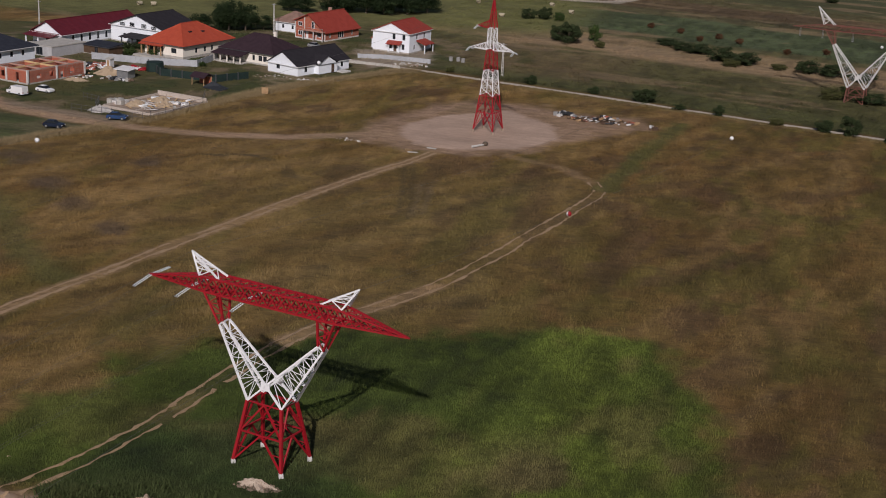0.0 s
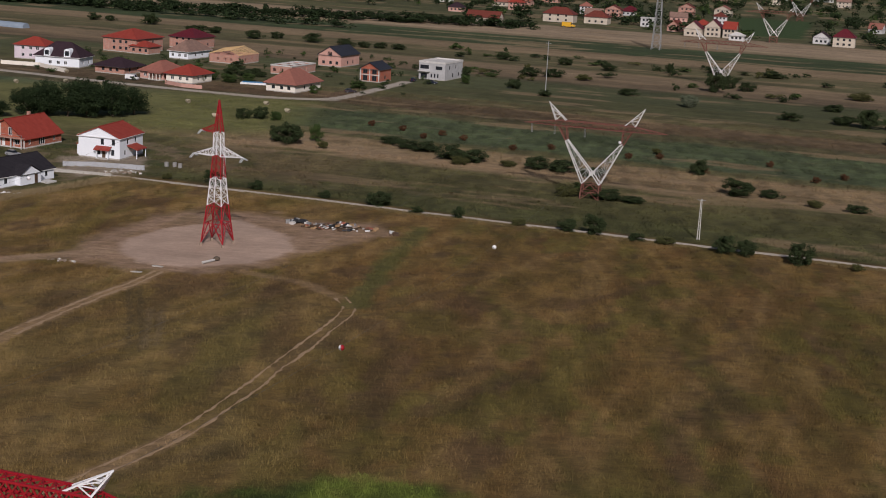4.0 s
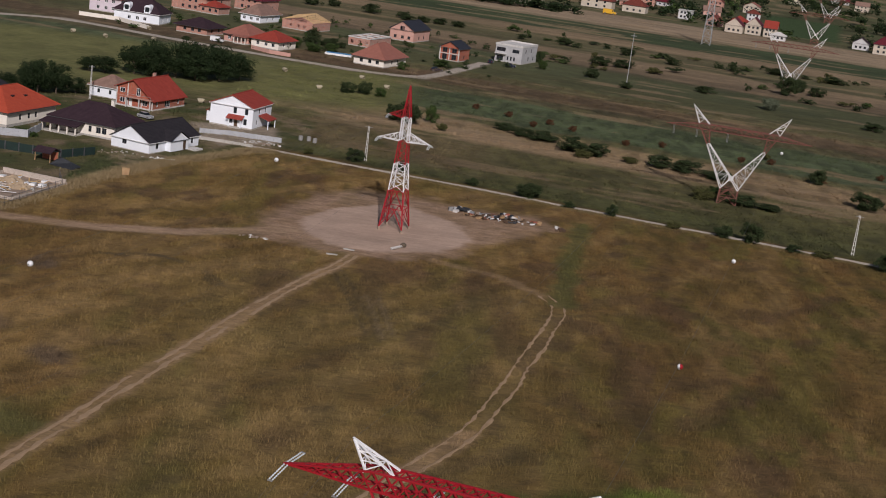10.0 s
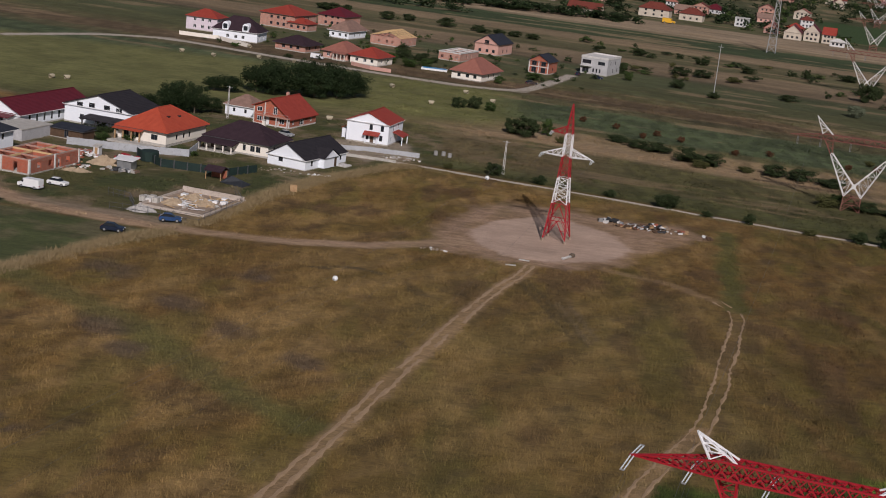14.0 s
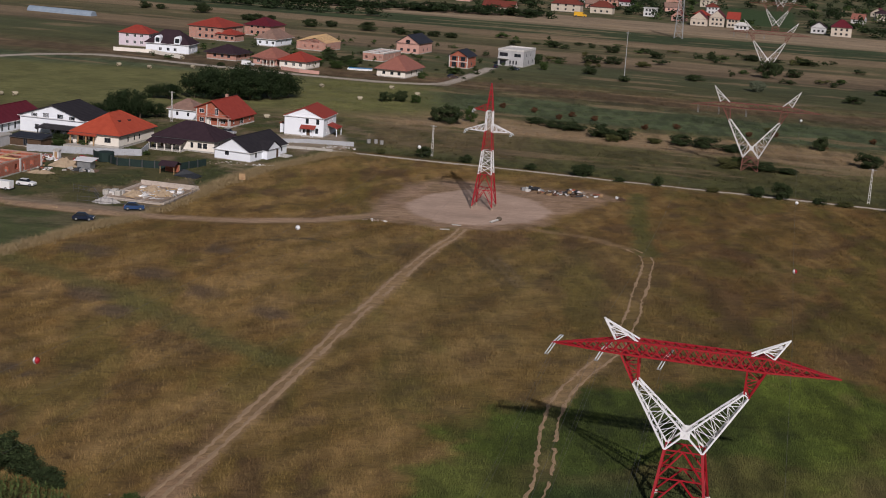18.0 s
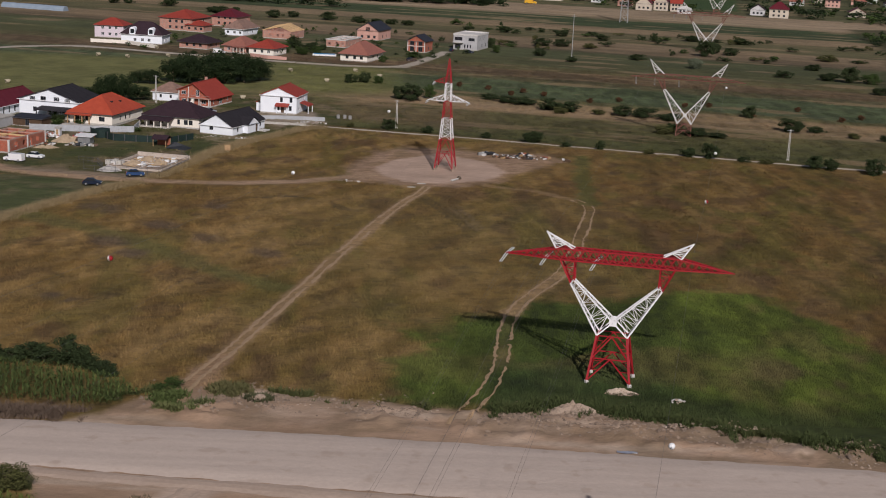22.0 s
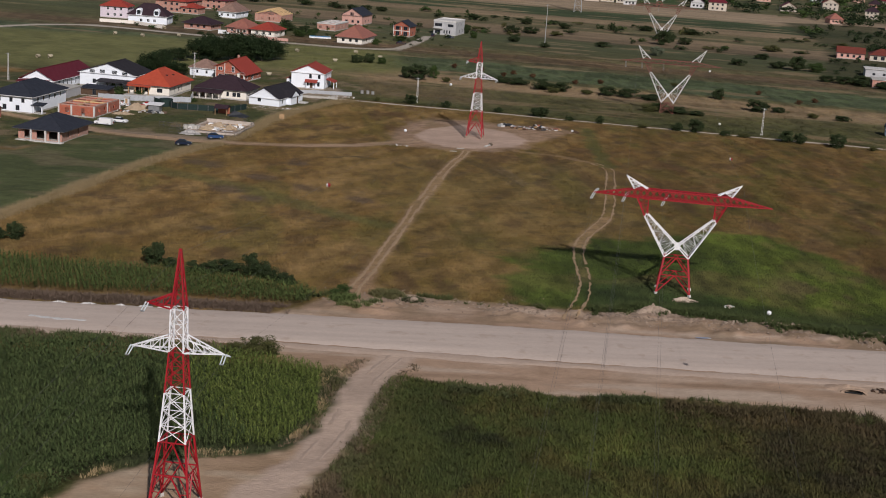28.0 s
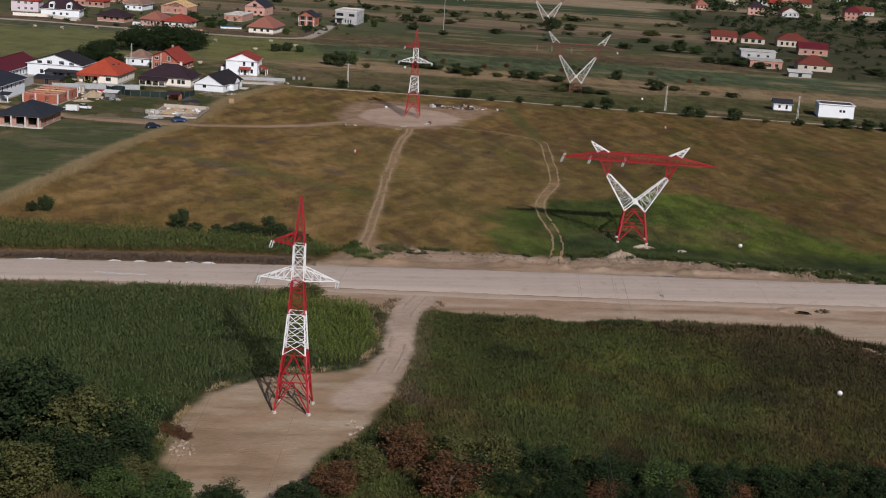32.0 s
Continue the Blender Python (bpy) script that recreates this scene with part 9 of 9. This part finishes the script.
# verge plants along the road banks and the maize
N = 9000
px = np.concatenate([rng.uniform(-45, 110, N), rng.uniform(-112, -46, N // 2)])
py = np.concatenate([np.where(rng.random(N) < 0.6, np.interp(px[:N], [-45, -33, -20, 1, 17, 30, 54, 110], [-182.5, -177, -178.5, -182.9, -179.5, -182.5, -193.2, -201]), np.interp(px[:N], [-45, -28, -19, -4, 10, 24, 38, 43, 75, 110], [-222, -220.5, -224.7, -226.6, -226.4, -229, -233, -245, -262, -275])) + rng.normal(0, 0.9, N),
                     np.interp(px[N:], [-112, -93, -46], [-187.4, -187.4, -189.2]) + rng.normal(0, 1.0, N // 2)])
clump = ((fbm(px, py, 5, 19, 3) > 0.5) & (line_distance(px, py, LANE) > 4.5)) | (px < -49)
px, py, brown = px[clump], py[clump], (np.arange(len(px)) >= 0)[clump] & (px[clump] < -46)
tufts("verge_weeds", px[~brown], py[~brown], rng.uniform(0.3, 0.8, (~brown).sum()), 0.35, (0.4, 0.55, 0.4), 7, "scattered green weeds along the road banks", 6, 0.07, 1.0, (0.16, 0.13, 0.06))
tufts("verge_weeds", px[brown], py[brown], rng.uniform(0.25, 0.6, brown.sum()) + 0.5 * rng.random(brown.sum()) ** 4, 0.6, (1.0, 1.0, 1.0), 8, "tall purple-brown withered weeds along the road", 10, 0.05, 1.0, (0.112, 0.08, 0.058))

N = 70000
px = rng.uniform(-60, 190, N)
sv = 56 + 210 * rng.random(N) ** 1.2
py = sv - 0.264 * px
tone = fbm((px * 0.967 - py * 0.255) * 0.25, py * 0.967 + px * 0.255, 8, 160, 4)
drier = (tone > 0.55) | ((sv > 108) & (sv < 136) & (tone > 0.38))
keep = (fbm(px, py, 5, 71, 3) + 0.3 * rng.random(N) > 0.6) & (signed(px, py, YARDS) < 0)
a, b = keep & drier, keep & ~drier
tufts("rough_grass", px[a], py[a], rng.uniform(0.2, 0.5, a.sum()), 0.7, (1.04, 1.02, 1.02), 11, "pale dry tussock grass beyond the farm lane", 5, 0.07, 1.0)
tufts("rough_grass", px[b], py[b], rng.uniform(0.2, 0.5, b.sum()), 0.7, (0.92, 0.96, 0.92), 12, "dark rough grass beyond the farm lane", 5, 0.07, 1.0)

N = 9000
lane_pts = np.array(FAR_ROAD, float)
px = rng.uniform(-36, 230, N)
py = np.interp(px, lane_pts[:, 0], lane_pts[:, 1]) - 1.3 - np.abs(rng.normal(0, 1.3, N))
keep = fbm(px, py * 0.3, 9, 461, 3) > 0.44
px, py = px[keep], py[keep]
tufts("lane_verge", px, py, rng.uniform(0.12, 0.3, len(px)), 0.6, (1.0, 0.98, 0.95), 13, "rough dry grass along the farm lane's near edge", 6, 0.07, 0.6, (0.15, 0.115, 0.055))
# rank weeds on the northern bank and along the lush patch
spots = [(-36.6, -182.2, 2.6, 3.0, 480, (0.062, 0.084, 0.024)), (-35.2, -186.6, 2.6, 1.0, 320, (0.09, 0.1, 0.036)), (-29.3, -177.4, 3.0, 2.8, 520, (0.095, 0.088, 0.036)), (-25.0, -180.6, 1.6, 1.2, 300, (0.06, 0.064, 0.03)), (-33.0, -184.4, 2.4, 1.2, 160, (0.085, 0.095, 0.036))]
for k, (cx, cy, rx, ry, count, tone) in enumerate(spots):
    a, r = rng.uniform(0, 6.283, count), rng.random(count) ** 0.6
    px, py = cx + rx * r * np.cos(a), cy + ry * r * np.sin(a)
    keep = fbm(px, py, 1.2, 530 + k, 3) > 0.42
    tufts("bank_weeds", px[keep], py[keep], rng.uniform(0.25, 0.75, keep.sum()), 0.7, (1.0, 1.0, 1.0), 61 + k, "rank green weeds on the road bank", 6, 0.1, 1.0, tone)
N = 9000
px = rng.uniform(5, 92, N)
py = np.interp(px, [5, 16.7, 29.3, 39.4, 54, 64, 92], [-182, -179.5, -182.5, -186.8, -193.2, -198.0, -201.5]) + 0.6 + rng.normal(0, 1, N) * 1.3 + (fbm(px, 0 * px, 3.5, 541, 3) - 0.5) * 4
keep = (fbm(px, py, 2.2, 540, 3) > 0.47) & (line_distance(px, py, TRACK) > 1.6)
px, py = px[keep], py[keep]
tufts("bank_weeds", px, py, rng.uniform(0.3, 0.85, len(px)), 0.45, (1.0, 1.0, 1.0), 68, "dark rank weeds along the rim of the lush patch", 6, 0.09, 0.8, (0.045, 0.06, 0.018))
N = 7000
px, py = rng.uniform(-114, -47, N), rng.uniform(-213.5, -205, N)
keep = (signed(px, py, CORN_SOUTH) < 0.3) & (py < np.interp(px, [-114, -90, -60, -47], [-205.2, -206.0, -208.4, -212])) & (fbm(px, py, 3, 546, 3) > 0.42)
px, py = px[keep], py[keep]
dry_part = fbm(px, py, 5, 547, 3) > 0.5
tufts("road_weeds", px[dry_part], py[dry_part], rng.uniform(0.3, 0.9, dry_part.sum()), 0.6, (1.0, 1.0, 1.0), 72, "tall brown dry weeds between road and maize", 7, 0.08, 1.0, (0.12, 0.09, 0.055))
tufts("road_weeds", px[~dry_part], py[~dry_part], rng.uniform(0.3, 0.9, (~dry_part).sum()), 0.6, (1.0, 1.0, 1.0), 73, "green weeds between road and maize", 7, 0.08, 1.0, (0.062, 0.07, 0.026))
N = 7000
px = rng.uniform(-22, 62, N)
py = np.interp(px, [-22, -7, 10, 11, 18, 27, 38, 39, 62], [-225, -227, -226.5, -229.5, -230.5, -229.5, -231, -237, -249]) - np.abs(rng.normal(0, 1, N)) * (1.0 + 1.6 * (px > 8))
keep = fbm(px, py, 2.6, 545, 3) + 0.05 * (px > 12) > 0.53
px, py = px[keep], py[keep]
east = px > 8
tufts("edge_weeds", px[~east], py[~east], rng.uniform(0.3, 0.8, (~east).sum()), 0.5, (1.0, 1.0, 1.0), 69, "dark green weeds along the meadow's rim", 6, 0.1, 1.0, (0.05, 0.058, 0.022))
tufts("edge_weeds", px[east], py[east], rng.uniform(0.25, 0.5, east.sum()) + 0.9 * rng.random(east.sum()) ** 4, 0.8, (1.0, 1.0, 1.0), 70, "tall brown and dark weeds along the meadow's rim", 7, 0.11, 1.0, (0.062, 0.048, 0.022))
# grass and weeds of the village yards, the lawn and the pasture behind
N = 60000
px, py = rng.uniform(-140, -30, N), rng.uniform(-60, 125, N)
keep = (signed(px, py, YARDS) > 0) & (fbm(px, py, 6, 83, 3) + 0.35 * rng.random(N) > 0.66) & (line_distance(px, py, [(-118, -20), (-104, -23), (-88, -26), (-70, -28)]) > 3) & (signed(px, py, [(-82, -22), (-65, -26), (-60, -2), (-78, 2)]) < 0)
px, py = px[keep], py[keep]
tufts("yard_grass", px, py, rng.uniform(0.12, 0.45, len(px)), 0.5, (0.95, 1.0, 0.95), 31, "rough grass and weeds of the village yards", 5, 0.06, 1.0)
N = 30000
px, py = rng.uniform(-100, -36, N), rng.uniform(-306, -250, N)
keep = (signed(px, py, PAD) < -0.6) & (signed(px, py, CORN_SOUTH) < -0.3) & (line_distance(px, py, LANE) > 3.4)
px, py = px[keep], py[keep]
tufts("pad_weeds", px, py, rng.uniform(0.25, 0.7, len(px)), 0.6, (0.9, 0.95, 0.9), 33, "tall dull green weeds round the dirt pad", 6, 0.09, 1.0)
N = 5000
px, py = rng.uniform(-48, -26, N), rng.uniform(-262, -214, N)
ld = line_distance(px, py, LANE)
keep = (ld > 2.8) & (ld < 5.0) & (signed(px, py, CORN_SOUTH) < 0) & (signed(px, py, PAD) < -0.5)
px, py = px[keep], py[keep]
tufts("lane_weeds", px, py, rng.uniform(0.15, 0.4, len(px)), 0.4, (1.0, 1.0, 1.0), 34, "pinkish-brown dry weeds along the side lane", 6, 0.07, 0.8, (0.13, 0.098, 0.062))


# ---------------------------------------------------------------- loose clods along the road banks
def clods(name, x, y, size, material, seed, label):
    """Lumps of loose earth, each an uneven squat octahedron half sunk in the ground."""
    rng = np.random.default_rng(seed)
    n = len(x)
    base = np.array([(1, 0, 0.1), (0, 1, 0), (-1, 0, 0.05), (0, -1, 0), (0.1, 0, 0.7), (0.7, 0.7, 0.3), (-0.7, -0.6, 0.35)], float)
    v = base[None, :5] * rng.uniform(0.6, 1.25, (n, 5, 3)) * (size * rng.uniform(0.6, 1.4, n))[:, None, None]
    a = rng.uniform(0, 6.283, n)
    c, s = np.cos(a)[:, None], np.sin(a)[:, None]
    out = np.stack([v[..., 0] * c - v[..., 1] * s + x[:, None], v[..., 0] * s + v[..., 1] * c + y[:, None], v[..., 2] + height(x, y)[:, None] - 0.04], -1).reshape(-1, 3)
    k = np.arange(n)[:, None] * 5
    faces = np.concatenate([np.concatenate([k + i, k + (i + 1) % 4, k + 4], 1) for i in range(4)])
    return raw_mesh(name, out, faces, material, "stuff", label, "clods")


CLOD = surface("dry_earth_clods", (0.19, 0.135, 0.095), (0.34, 0.255, 0.19), 0.7, 0.95, 0.5, per_piece=0.3, mode="island")
rng = np.random.default_rng(44)
N = 26000
px = rng.uniform(-44, 95, N)
mid = np.interp(px, [-44, -30, 0, 16, 40, 64, 95], [-183, -179, -183.5, -182.5, -188, -198, -200.5])
py = mid + rng.normal(-1.0, 2.6, N)
clump = fbm(px, py, 4.5, 511, 4) + 0.1 * rng.normal(0, 1, N)
keep = (clump > 0.56) & (signed(px, py, ROAD) < -0.6) & (line_distance(px, py, TRACK) > 2.2) & (line_distance(px, py, PATH_MAIN) > 2.0)
px, py = px[keep], py[keep]
clods("bank_clods", px, py, 0.07 + 0.32 * rng.random(len(px)) ** 4, CLOD, 45, "loose pale clods of earth along the northern road bank")
N = 2600
a, r = rng.uniform(0, 6.283, N), rng.random(N) ** 0.7
px, py = np.concatenate([17.0 + 4.2 * r[:1500] * np.cos(a[:1500]), 24.6 + 2.4 * r[1500:1900] * np.cos(a[1500:1900]), rng.uniform(10, 40, N - 1900)]), np.concatenate([-181.6 + 2.0 * r[:1500] * np.sin(a[:1500]), -172.6 + 1.0 * r[1500:1900] * np.sin(a[1500:1900]), rng.normal(-186, 2.0, N - 1900)])
clods("heap_clods", px, py, 0.08 + 0.3 * rng.random(N) ** 3, CLOD, 46, "broken clods strewn over the earth heaps by the tower")
